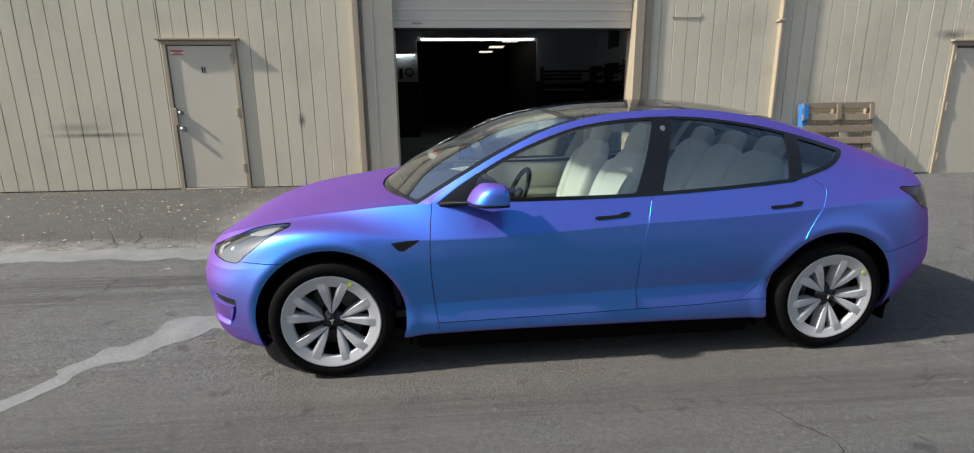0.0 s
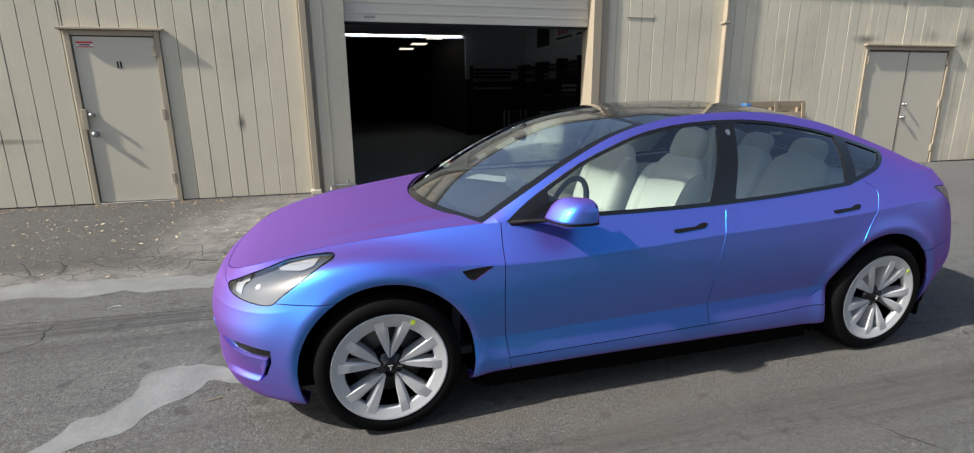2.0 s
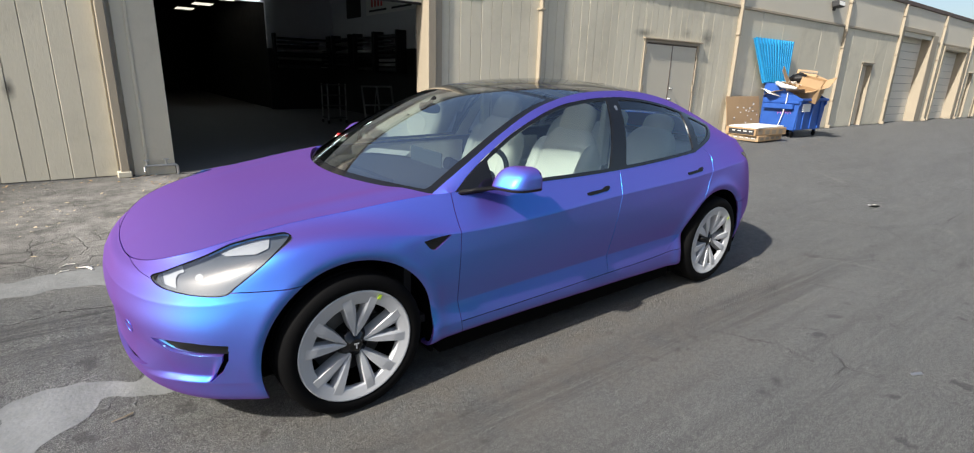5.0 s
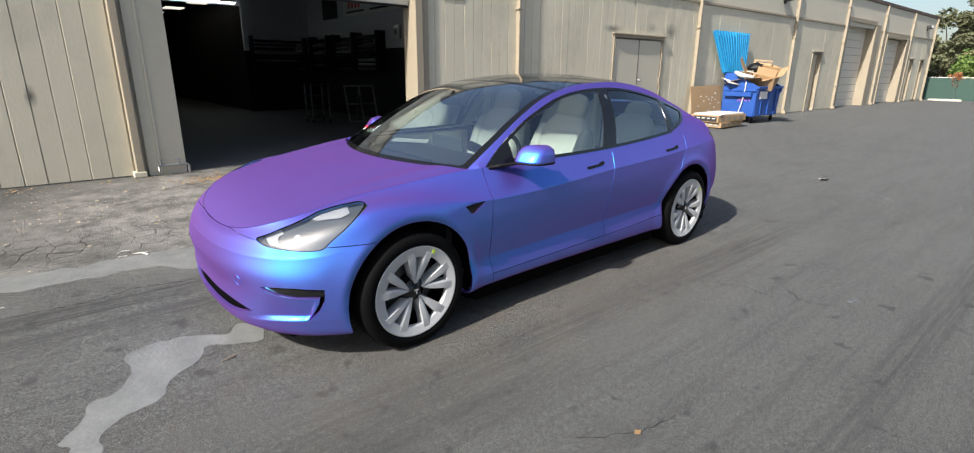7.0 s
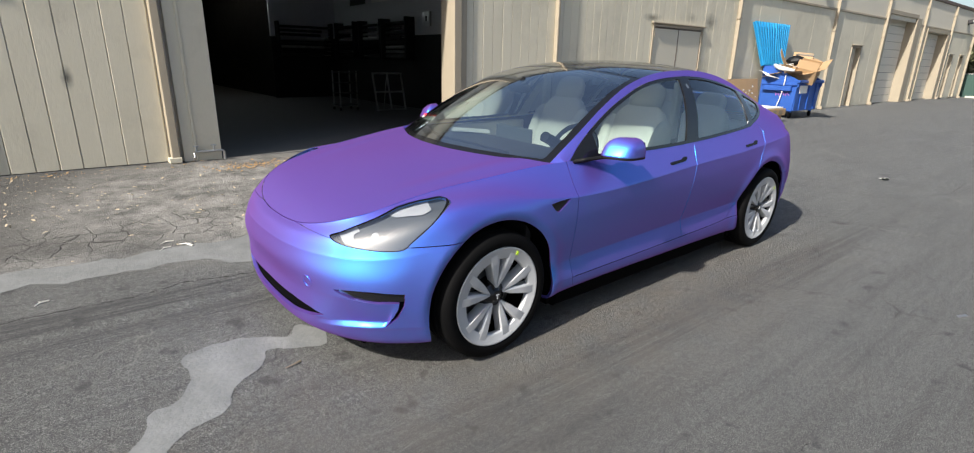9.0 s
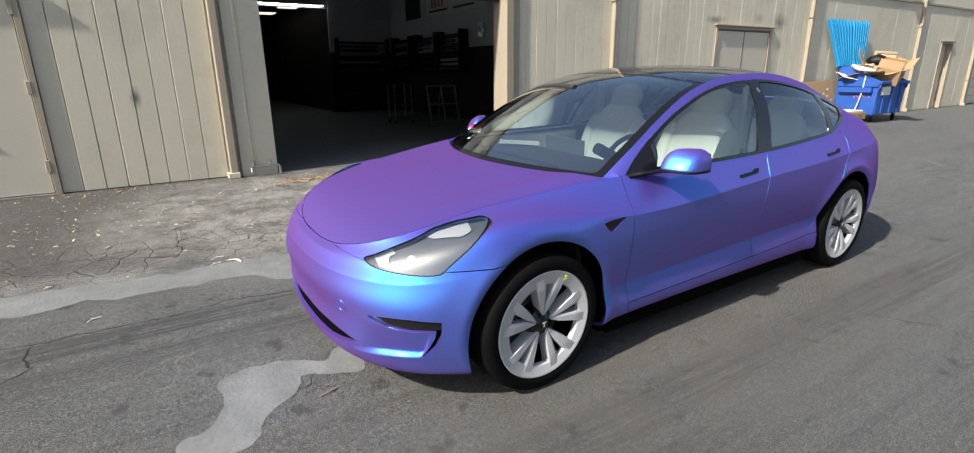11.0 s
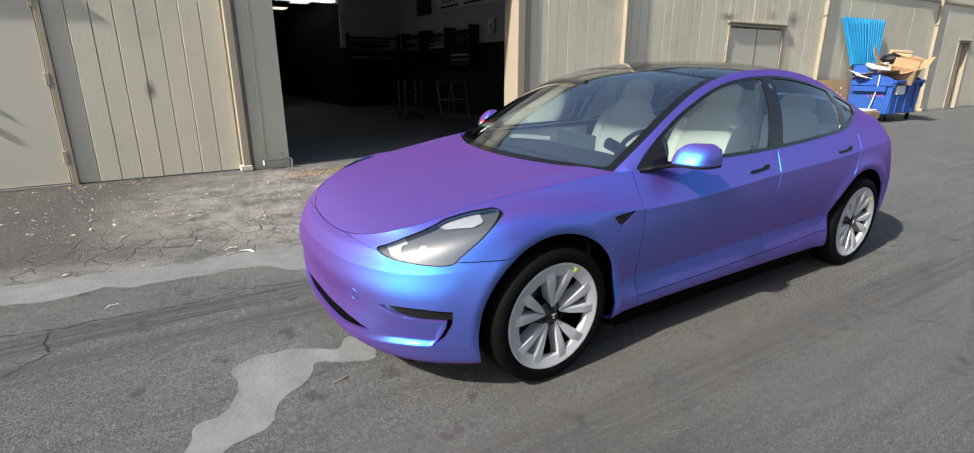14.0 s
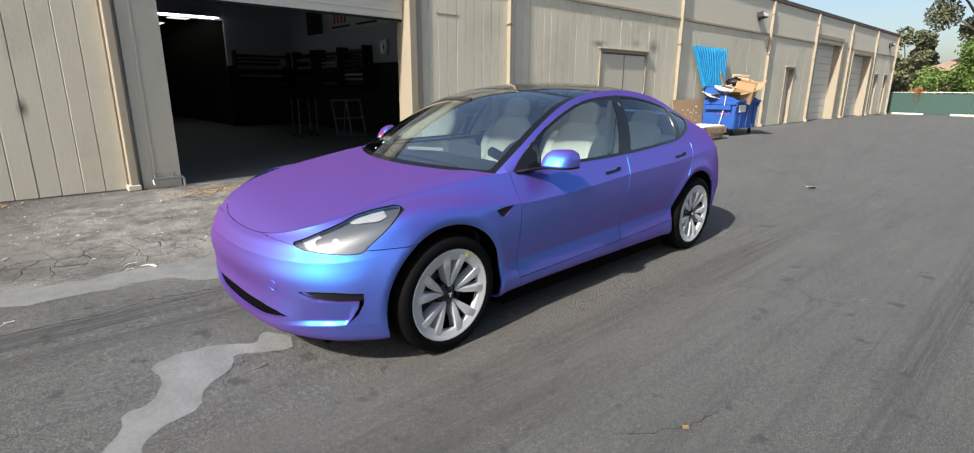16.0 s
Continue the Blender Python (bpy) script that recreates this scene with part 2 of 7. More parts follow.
        return maths(nt, "SUBTRACT", 1.0, ln.outputs["Value"], True)

    dusty = ramp(nt, noise_tex(nt, 3.5, 6, 0.75).outputs[0], [(0.36, (0.1, 0.1, 0.1)), (0.62, (1, 1, 1))])
    dust = maths(nt, "MAXIMUM", maths(nt, "MULTIPLY", spot(-0.6, 6.6, 2.3, 2.2), 2.2, True), maths(nt, "MULTIPLY", spot(-6.0, 5.38, 7.0, 0.42), 1.3))
    c = mix(nt, maths(nt, "MULTIPLY", dust, dusty, True), c, (0.27, 0.26, 0.24))
    # tyre tracks along the yard, and a brown tone beside the car
    tread = ramp(nt, noise_tex(nt, 1.0, 5, 0.8, (0.6, 26.0, 1)).outputs[0], [(0.40, (0, 0, 0)), (0.60, (1, 1, 1))])
    for x0, y0, rx, ry, amount in ((-2.5, 4.38, 4.5, 0.17, 0.8), (-2.5, 4.05, 4.5, 0.15, 0.7), (1.5, 2.35, 3.8, 0.20, 0.55), (-2.2, 2.1, 2.6, 0.25, 0.5), (4.0, 0.9, 6.0, 0.16, 0.5)):
        c = mix(nt, maths(nt, "MULTIPLY", maths(nt, "MULTIPLY", spot(x0, y0, rx, ry), 2.0, True), maths(nt, "MULTIPLY", tread, amount)), c, (0.035, 0.035, 0.036))
    c = mix(nt, maths(nt, "MULTIPLY", maths(nt, "MULTIPLY", spot(0.6, 2.7, 3.6, 0.9), dusty), 0.7, True), c, (0.125, 0.108, 0.088))
    c = mix(nt, maths(nt, "MULTIPLY", crack, 0.85), c, (0.025, 0.024, 0.022))
    l.new(c, p.inputs["Base Color"])
    l.new(maths(nt, "ADD", maths(nt, "MULTIPLY", mid.outputs[0], 0.3), 0.62, True), p.inputs["Roughness"])
    p.inputs["Specular IOR Level"].default_value = 0.35
    h = maths(nt, "SUBTRACT", fine.outputs[0], maths(nt, "MULTIPLY", crack, 0.7))
    l.new(bump(nt, h, 1.0, 0.012), p.inputs["Normal"])
    return m


WRAP = wrap_mat()
WALL = siding_mat("beige_painted_siding", (0.592, 0.545, 0.428))
TRIM = mat("beige_painted_trim", (0.345, 0.292, 0.215), 0.6, 0, 0.10, 2, 50, 0.001)
# the siding east of the bay: WALL with brighter light put into its colour
LITWALL = siding_mat("brighter_lit_beige_siding", (0.648, 0.596, 0.468))
STUCCO = mat("beige_upper_panel", (0.63, 0.578, 0.47), 0.8, 0, 0.06, 1.0, 70, 0.002)
DOORPAINT = mat("beige_grey_door_paint", (0.56, 0.515, 0.415), 0.5, 0, 0.05, 1.2, 30, 0.0005)
ROLLER = mat("pale_roller_door_paint", (0.64, 0.60, 0.51), 0.5, 0, 0.06, 1.5, 40, 0.0005)
BROWN = mat("brown_fascia", (0.10, 0.065, 0.05), 0.6, 0, 0.15)
ASPHALT = asphalt_mat()
PALE = mat("pale_cement_stain", (0.180, 0.185, 0.182), 0.8, 0, 0.5, 6.0, 45, 0.006)
CRACK = mat("dark_crack_fill", (0.022, 0.021, 0.020), 0.9, 0, 0.3, 9, 80)
CONCRETE = mat("garage_concrete", (0.125, 0.123, 0.119), 0.7, 0, 0.3, 1.5, 60, 0.001)
DARKWALL = mat("near_black_wall", (0.003, 0.003, 0.0035), 0.7, 0, 0.2)
WHITEWALL = mat("white_painted_interior", (0.58, 0.58, 0.59), 0.7, 0, 0.06)
BLACK = mat("black_plastic", (0.007, 0.007, 0.0075), 0.5, 0, 0.1, 20, 300, 0.0002, None, 0.25)
# blacker than BLACK: shade inside wells, gaps and underside put into the colour
WELL = mat("black_recess_shade", (0.0025, 0.0025, 0.0025), 0.9, 0, 0.2, 20, 200, 0.0004, None, 0.03)
GLOSSBLACK = plain("gloss_black_trim", (0.008, 0.008, 0.009), 0.12)
RUBBER = mat("tyre_rubber", (0.005, 0.005, 0.0053), 0.7, 0, 0.3, 12, 200, 0.0004, None, 0.06)
SILVER = mat("silver_wheel_paint", (0.53, 0.54, 0.555), 0.5, 0.25, 0.04, 8, 200)
STEEL = mat("worn_steel", (0.45, 0.45, 0.44), 0.4, 0.9, 0.1)
WINDOW = glass_mat("tinted_window_glass", (0.90, 1.0, 0.96), 0.13)
SHIELD = glass_mat("windscreen_glass", (0.88, 1.0, 0.97), 0.42)
ROOFGLASS = glass_mat("dark_roof_glass", (0.95, 0.98, 1.0), 0.21)
LENS = glass_mat("headlight_lens", (0.95, 0.97, 0.98), 0.15, 0.0)
LAMPWHITE = mat("pale_lamp_plastic", (0.36, 0.37, 0.39), 0.4, 0.0, 0.04, 20, 200)
DISCSTEEL = mat("dark_brake_steel", (0.12, 0.12, 0.12), 0.45, 0.7, 0.1)
LINING = mat("pale_cabin_lining", (0.80, 0.79, 0.73), 0.8, 0, 0.05, 8, 200)
REFLECTOR = mat("headlight_reflector", (0.085, 0.092, 0.10), 0.4, 0.1, 0.05, 20, 200)
TAIL = plain("smoked_tail_light", (0.03, 0.006, 0.006), 0.15, 0.0, 0.3)
WHITELEATHER = mat("white_seat_leather", (0.80, 0.78, 0.71), 0.55, 0, 0.04, 6, 300, 0.0003)
GREYTRIM = mat("dark_dash_trim", (0.03, 0.03, 0.032), 0.6, 0, 0.1)
WOODTRIM = mat("pale_dash_panel", (0.5, 0.5, 0.48), 0.5)
# the sky's reflection is put into this grey-blue colour
SCREEN = plain("sky_sheen_screen", (0.10, 0.115, 0.125), 0.25)
BINBLUE = mat("dumpster_blue_paint", (0.018, 0.085, 0.36), 0.5, 0, 0.25, 4, 40, 0.001)
LIDBLUE = mat("bright_blue_plastic_lid", (0.03, 0.36, 0.70), 0.45, 0, 0.1, 5, 60)
CARD = mat("brown_cardboard", (0.42, 0.28, 0.155), 0.85, 0, 0.14, 4, 80, 0.001, None, 0.2, 0.2)
PAPER = mat("white_paper", (0.75, 0.74, 0.70), 0.8, 0, 0.06)
WOOD = mat("weathered_pallet_wood", (0.27, 0.22, 0.16), 0.85, 0, 0.25, 3, 30, 0.002, (1, 1, 1), 0.2, 0.3)
BLUEWOOD = mat("blue_painted_pallet_wood", (0.03, 0.16, 0.42), 0.75, 0, 0.25, 5, 40, 0.001)
FENCEGREEN = mat("green_fence_screen", (0.04, 0.085, 0.07), 0.8, 0, 0.15, 1.5, 20, 0.004)
LEAF = mat("tree_foliage", (0.15, 0.235, 0.055), 0.7, 0, 0.5, 1.2, 6, 0, None, 0.3)
LEAFDARK = mat("dark_foliage", (0.155, 0.165, 0.09), 0.7, 0, 0.5, 1.2, 6, 0, None, 0.3)
BARK = mat("bark", (0.11, 0.085, 0.06), 0.9, 0, 0.3, 3, 30, 0.01)
LITTER = mat("dry_leaves", (0.40, 0.25, 0.11), 0.8, 0, 0.45, 9, 60)
CHIPS = mat("pale_leaf_chips", (0.52, 0.43, 0.29), 0.8, 0, 0.45, 14, 60)
DRYWOOD = mat("bleached_wood", (0.68, 0.65, 0.58), 0.8, 0, 0.12, 20, 90, 0.0005)
RED = plain("red_label", (0.55, 0.03, 0.035), 0.5)
YELLOWGREEN = plain("yellow_green_sticker", (0.55, 0.75, 0.05), 0.5)
LED = lamp_mat("led_tube", (0.85, 0.97, 1.0), 8.0)
PANEL = lamp_mat("ceiling_panel_light", (1.0, 0.93, 0.78), 0.7)
GAPSHADE = mat("base_gap_shade", (0.06, 0.055, 0.05), 0.9, 0, 0.3)


# ---- mesh helpers ----
def mesh_of(name, verts, faces, material=None, smooth=False, normals=None):
    me = bpy.data.meshes.new(name)
    me.from_pydata([tuple(v) for v in verts], [], [tuple(int(i) for i in f) for f in faces])
    if material:
        me.materials.append(material)
    if smooth or normals is not None:
        me.polygons.foreach_set("use_smooth", [True] * len(me.polygons))
    me.update()
    if normals is not None:
        me.normals_split_custom_set_from_vertices([tuple(v) for v in normals])
    return me


def part(name, data, material, parent, label="", smooth=False):
    """Links a bmesh or a mesh as ONE object under a thing or a part."""
    if isinstance(data, bmesh.types.BMesh):
        me = bpy.data.meshes.new(name)
        data.to_mesh(me)
        data.free()
        if smooth:
            me.polygons.foreach_set("use_smooth", [True] * len(me.polygons))
    else:
        me = data
    if material and not me.materials:
        me.materials.append(material)
    ob = new(name, me)
    if parent:
        ob.parent = parent
    if label:
        tagged(ob, label)
    return ob


def box_bm(x0, x1, y0, y1, z0, z1, bevel=0.0, seg=1, bm=None, m=None):
    """A box between two corners, with bevelled edges."""
    own = bmesh.new()
    bmesh.ops.create_cube(own, size=1)
    for v in own.verts:
        v.co = Vector((x0 + (v.co.x + 0.5) * (x1 - x0), y0 + (v.co.y + 0.5) * (y1 - y0), z0 + (v.co.z + 0.5) * (z1 - z0)))
    if bevel:
        bmesh.ops.bevel(own, geom=list(own.edges), offset=bevel, segments=seg, affect="EDGES", profile=0.5)
    if m is not None:
        bmesh.ops.transform(own, matrix=m, verts=list(own.verts))
    if bm is None:
        return own
    return join(bm, own)


def join(bm, other):
    me = bpy.data.meshes.new("join")
    other.to_mesh(me)
    other.free()
    bm.from_mesh(me)
    bpy.data.meshes.remove(me)
    return bm


def tube_bm(points, radius, n=10, bm=None):
    """A round bar through the points, with capped ends."""
    bm = bm or bmesh.new()
    pts = [Vector(p) for p in points]
    rings = []
    for i, p in enumerate(pts):
        d = (pts[min(i + 1, len(pts) - 1)] - pts[max(i - 1, 0)]).normalized()
        a = d.orthogonal().normalized()
        if i and rings:
            a = (last - d * last.dot(d)).normalized()
        last = a
        b = d.cross(a)
        r = radius[i] if isinstance(radius, (list, tuple)) else radius
        rings.append([bm.verts.new(p + (a * math.cos(2 * math.pi * k / n) + b * math.sin(2 * math.pi * k / n)) * r) for k in range(n)])
    for q, w in zip(rings, rings[1:]):
        for k in range(n):
            bm.faces.new((q[k], q[(k + 1) % n], w[(k + 1) % n], w[k]))
    bm.faces.new(rings[0][::-1])
    bm.faces.new(rings[-1])
    return bm


def rev_mesh(name, profile, n, material):
    """Turns a profile of (radius, y) round the y axis."""
    verts, faces = [], []
    k = len(profile)
    for i in range(n):
        a = 2 * math.pi * i / n
        verts += [(r * math.cos(a), y, r * math.sin(a)) for r, y in profile]
    for i in range(n):
        j = (i + 1) % n
        faces += [(i * k + q, i * k + q + 1, j * k + q + 1, j * k + q) for q in range(k - 1)]
    return mesh_of(name, verts, faces, material, True)


def blob_bm(cx, cy, cz, sx, sy, sz, p=3.0, m=None, nu=28, nv=16):
    """A cushion: a superellipsoid of half sizes sx, sy, sz."""
    bm = bmesh.new()

    def pw(v, e):
        return math.copysign(abs(v) ** e, v)

    e = 2 / p
    rows = []
    for i in range(1, nv):
        th = -math.pi / 2 + math.pi * i / nv
        rows.append([bm.verts.new((sx * pw(math.cos(th), e) * pw(math.cos(2 * math.pi * k / nu), e), sy * pw(math.cos(th), e) * pw(math.sin(2 * math.pi * k / nu), e), sz * pw(math.sin(th), e))) for k in range(nu)])
    lo, hi = bm.verts.new((0, 0, -sz)), bm.verts.new((0, 0, sz))
    for a, b in zip(rows, rows[1:]):
        for k in range(nu):
            bm.faces.new((a[k], a[(k + 1) % nu], b[(k + 1) % nu], b[k]))
    for k in range(nu):
        bm.faces.new((lo, rows[0][(k + 1) % nu], rows[0][k]))
        bm.faces.new((hi, rows[-1][k], rows[-1][(k + 1) % nu]))
    bmesh.ops.transform(bm, matrix=Matrix.Translation((cx, cy, cz)) @ (m or Matrix()), verts=list(bm.verts))
    return bm


def root(name, m=None):
    ob = new(name)
    ob.empty_display_size = 0.2
    if m is not None:
        ob.matrix_world = m
    return ob


# ---- the place: ground, the long metal-and-plywood workshop building ----
WALL_Y, BASE_Z, LEDGE_Z, EAVE_Z, END_X, WEST_X = 8.256, 0.2, 3.22, 4.3, 36.3, -9.0


def ground_z(x, y):
    a = np.interp(x, [-400, 10, 17, 30, 38, 400], [0.2, 0.2, 0.13, 0.12, 0.02, 0.0])
    return float(a * np.interp(y, [2.72, 5.1, 8.2], [0.0, 0.288, 1.0]))


def ground():
    xs = sorted(set([-300, -120, -50, -25, -14] + list(np.arange(-10, 40.1, 1.0)) + [50, 80, 140, 300]))
    ys = sorted(set([-300, -120, -50, -25, -12, -6, -3] + list(np.arange(-1, 8.3, 0.5)) + [2.72, 5.1] + [8.2, 8.26, 8.6, 12, 20, 40, 120, 300]))
    verts = [(x, y, ground_z(x, y)) for y in ys for x in xs]
    n = len(xs)
    faces = [(j * n + i, j * n + i + 1, (j + 1) * n + i + 1, (j + 1) * n + i) for j in range(len(ys) - 1) for i in range(n - 1)]
    ob = new("ground", mesh_of("ground", verts, faces, ASPHALT, True))
    return tagged(ob, "old grey cracked asphalt yard sloping up to the building", "ground", kind="structure")


ground()


def outline_patch(name, pts, lift, material, label, jag=0.03, parent=None):
    """A thin uneven slick on the ground inside an outline."""
    pts = [Vector((*p, 0)) for p in pts]
    ring = []
    n = len(pts)
    for i in range(n):
        a, b, c, d = pts[i - 1], pts[i], pts[(i + 1) % n], pts[(i + 2) % n]
        for k in range(14):
            t = k / 14
            q = 0.5 * ((2 * b) + (c - a) * t + (2 * a - 5 * b + 4 * c - d) * t * t + (3 * b - a - 3 * c + d) * t ** 3)
            w = noise.noise_vector(q * 5.0) * jag + noise.noise_vector(q * 17.0) * jag * 0.4
            ring.append(q + Vector((w.x, w.y, 0)))
    bm = bmesh.new()
    vs = [bm.verts.new((q.x, q.y, ground_z(q.x, q.y) + lift)) for q in ring]
    f = bm.faces.new(vs)
    bmesh.ops.triangulate(bm, faces=[f])
    for f in bm.faces:
        if f.normal.z < 0:
            f.normal_flip()
    ob = part(name, bm, material, parent)
    return tagged(ob, label, "stain", kind="structure")


outline_patch("pavement", [(-1.192, 3.462), (-1.229, 3.311), (-1.378, 3.358), (-1.517, 3.424), (-1.565, 3.311), (-1.722, 3.188), (-1.811, 3.036), (-1.95, 2.998), (-2.04, 2.893), (-2.06, 2.778), (-2.2, 2.5), (-2.3, 2.55), (-2.14, 2.855), (-2.169, 2.97), (-2.079, 3.084), (-2.059, 3.188), (-1.921, 3.245), (-1.871, 3.387), (-1.882, 3.555), (-1.744, 3.648), (-1.518, 3.583), (-1.37, 3.518), (-1.293, 3.611)], 0.002, PALE, "pale dried cement spill on the asphalt", 0.028)
strip = [(x, 4.977 + 0.05 * math.sin(x * 1.3)) for x in np.arange(-14, 0.3, 0.9)] + [(x, 5.297 + 0.06 * math.sin(x * 1.7 + 1)) for x in np.arange(-0.2, -14, -0.9)]
outline_patch("pavement", strip, 0.002, PALE, "pale worn cement strip along the apron", 0.075)
outline_patch("pavement", [(-1.731, 5.019), (-1.473, 4.915), (-1.356, 4.72), (-1.135, 4.685), (-0.945, 5.019), (-1.327, 5.103)], 0.0035, PALE, "pale cement smear beside the strip", 0.05)


def crack(points, width, seed):
    """A jagged open crack in the asphalt, as a thin dark sunken-looking ribbon."""
    rng = random.Random(seed)
    way = []
    for a, b in zip(points, points[1:]):
        a, b = Vector((*a, 0)), Vector((*b, 0))
        steps = max(2, int((b - a).length / 0.03))
        way += [a.lerp(b, k / steps) + Vector((rng.gauss(0, 0.006), rng.gauss(0, 0.008), 0)) for k in range(steps)]
    vs, fs = [], []
    for k, p in enumerate(way):
        d = (way[min(k + 1, len(way) - 1)] - way[max(k - 1, 0)]).normalized()
        side = Vector((-d.y, d.x, 0)) * width * rng.uniform(0.15, 1.0) * 0.5
        for q in (p + side, p - side):
            vs.append((q.x, q.y, ground_z(q.x, q.y) + 0.0015))
    fs = [(2 * k, 2 * k + 1, 2 * k + 3, 2 * k + 2) for k in range(len(way) - 1)]
    ob = part("crack", mesh_of("crack", vs, fs, CRACK), None, None)
    tagged(ob, "dark jagged crack in the asphalt", "crack", kind="structure")


crack([(-5.798, 4.73), (-4.08, 4.57), (-2.867, 4.534), (-2.714, 4.499), (-2.376, 4.508), (-1.971, 4.49), (-1.7, 4.552), (-1.19, 4.463)], 0.014, 1)
crack([(-2.698, 4.478), (-2.694, 4.343), (-2.651, 4.217), (-2.732, 4.127), (-2.946, 3.918), (-3.248, 3.734)], 0.016, 2)
crack([(1.55, 2.3), (1.75, 1.95), (1.7, 1.7)], 0.007, 3)
crack([(3.597, 2.749), (3.95, 2.3), (4.5, 2.05)], 0.012, 4)
crack([(5.142, 3.178), (5.5, 2.6), (6.4, 2.3), (7.4, 2.35)], 0.014, 5)
crack([(5.5, 2.6), (5.1, 2.3), (4.9, 1.7)], 0.010, 6)
crack([(7.385, 3.922), (8.867, 3.366), (11.368, 3.274)], 0.018, 7)
crack([(-0.5, 1.62), (-0.2, 1.45), (0.05, 1.44)], 0.006, 8)

# doorways: x0, x1, top
DOOR_A, DOOR_PAIR, DOOR_B, DOOR_C, DOOR_D = (-3.88, -2.86, 2.33), (8.23, 10.22, 2.31), (19.74, 20.65, 2.22), (32.3, 33.05, 2.2), (34.35, 35.1, 2.2)
BAY, ROLL_A, ROLL_B = (-0.63, 2.99, 3.42), (22.75, 26.05, 3.45), (27.9, 31.05, 3.05)
HOLES = sorted([DOOR_A, DOOR_PAIR, DOOR_B, DOOR_C, DOOR_D, BAY, ROLL_A, ROLL_B])


def spans(x0, x1, holes):
    """Full-height stretches and the stretches over each opening."""
    out, x = [], x0
    for a, b, top in holes:
        out.append((x, a, None))
        out.append((a, b, top))
        x = b
    out.append((x, x1, None))
    return out


def building_wall():
    bm = bmesh.new()
    for a, b, top in spans(WEST_X, END_X, HOLES):
        box_bm(a, b, WALL_Y + 0.022, WALL_Y + 0.2, (top or -0.1), EAVE_Z, bm=bm)
    wall = part("wall_front", bm, STUCCO, None)
    return tagged(wall, "beige painted workshop wall with grooved siding", "wall", kind="structure")


wall_front = building_wall()


def end_walls():
    bm = box_bm(END_X - 0.2, END_X, WALL_Y + 0.2, 36, -0.1, EAVE_Z)
    tagged(part("wall_east", bm, STUCCO, None), "beige end wall of the workshop building", "wall", kind="structure")
    bm = box_bm(WEST_X, WEST_X + 0.2, WALL_Y + 0.2, 36, -0.1, EAVE_Z)
    tagged(part("wall_west", bm, STUCCO, None), "beige end wall of the workshop building", "wall", kind="structure")
    roof = part("roof", box_bm(WEST_X - 0.1, END_X + 0.1, WALL_Y - 0.05, 36, EAVE_Z + 0.015, EAVE_Z + 0.15, 0.01), BROWN, None)
    tagged(roof, "dark brown fascia and flat roof edge", "roof", kind="structure")
    for x in (19.2, 21.3, 30.5):
        v = part("roof_vent", rev_mesh("roof_vent", [(0.0, 0.38), (0.10, 0.36), (0.15, 0.28), (0.15, 0.22), (0.07, 0.2), (0.07, 0.0)], 16, PAPER), None, None)
        v.matrix_world = Matrix.Translation((x, WALL_Y + 1.2, EAVE_Z + 0.15)) @ Matrix.Rotation(radians(90), 4, "X")
        tagged(v, "small white metal vent cap on the roof", "roof vent", "roof vents")


end_walls()


def upper_panels():
    """Smooth panels over the ledge, one between each pair of downspouts."""
    cuts = [WEST_X, -1.15, 5.27, 11.75, 17.85, 22.5, 27.3, 31.6, END_X]
    for a, b in zip(cuts, cuts[1:]):
        p = part("panel", box_bm(a + 0.004, b - 0.004, WALL_Y, WALL_Y + 0.02, LEDGE_Z + 0.07, EAVE_Z + 0.01, 0.003), STUCCO, wall_front)
    for a, b, top in spans(WEST_X, END_X, [h for h in HOLES if h[2] > LEDGE_Z]):
        if top is None:
            part("ledge", box_bm(a, b, WALL_Y - 0.035, WALL_Y + 0.02, LEDGE_Z, LEDGE_Z + 0.06, 0.006), TRIM, wall_front)


upper_panels()
# dark strips below the boards: the shade of the gap put into colour
part("base_gap", box_bm(WEST_X, -1.2, WALL_Y + 0.004, WALL_Y + 0.0215, BASE_Z - 0.02, BASE_Z + 0.016), GAPSHADE, wall_front)
part("base_gap", box_bm(3.26, 11.74, WALL_Y + 0.004, WALL_Y + 0.0215, BASE_Z - 0.02, BASE_Z + 0.016), GAPSHADE, wall_front)


def downspouts():
    for x, top, w in ((5.27, EAVE_Z, 0.055), (11.75, EAVE_Z, 0.075), (17.85, EAVE_Z, 0.08), (22.5, EAVE_Z, 0.1), (27.2, EAVE_Z, 0.1), (31.6, EAVE_Z, 0.1), (36.05, EAVE_Z, 0.09)):
        d = root("downspout", Matrix.Translation((x, WALL_Y - 0.05, 0)))
        part("pipe", box_bm(-w / 2, w / 2, -0.045, 0.048, ground_z(x, 8.2) + 0.1, top, 0.012, 2), TRIM, d)
        part("shoe", box_bm(-w / 2 - 0.006, w / 2 + 0.006, -0.10, 0.048, ground_z(x, 8.2) + 0.005, ground_z(x, 8.2) + 0.11, 0.015, 2), TRIM, d)
        for z in (1.0, 2.6, 3.9):
            part("strap", box_bm(-w / 2 - 0.03, w / 2 + 0.03, -0.05, 0.05, z, z + 0.03, 0.004), TRIM, d)
        tagged(d, "beige painted rain downspout fixed to the wall", "downspout", "downspouts along the wall")


downspouts()
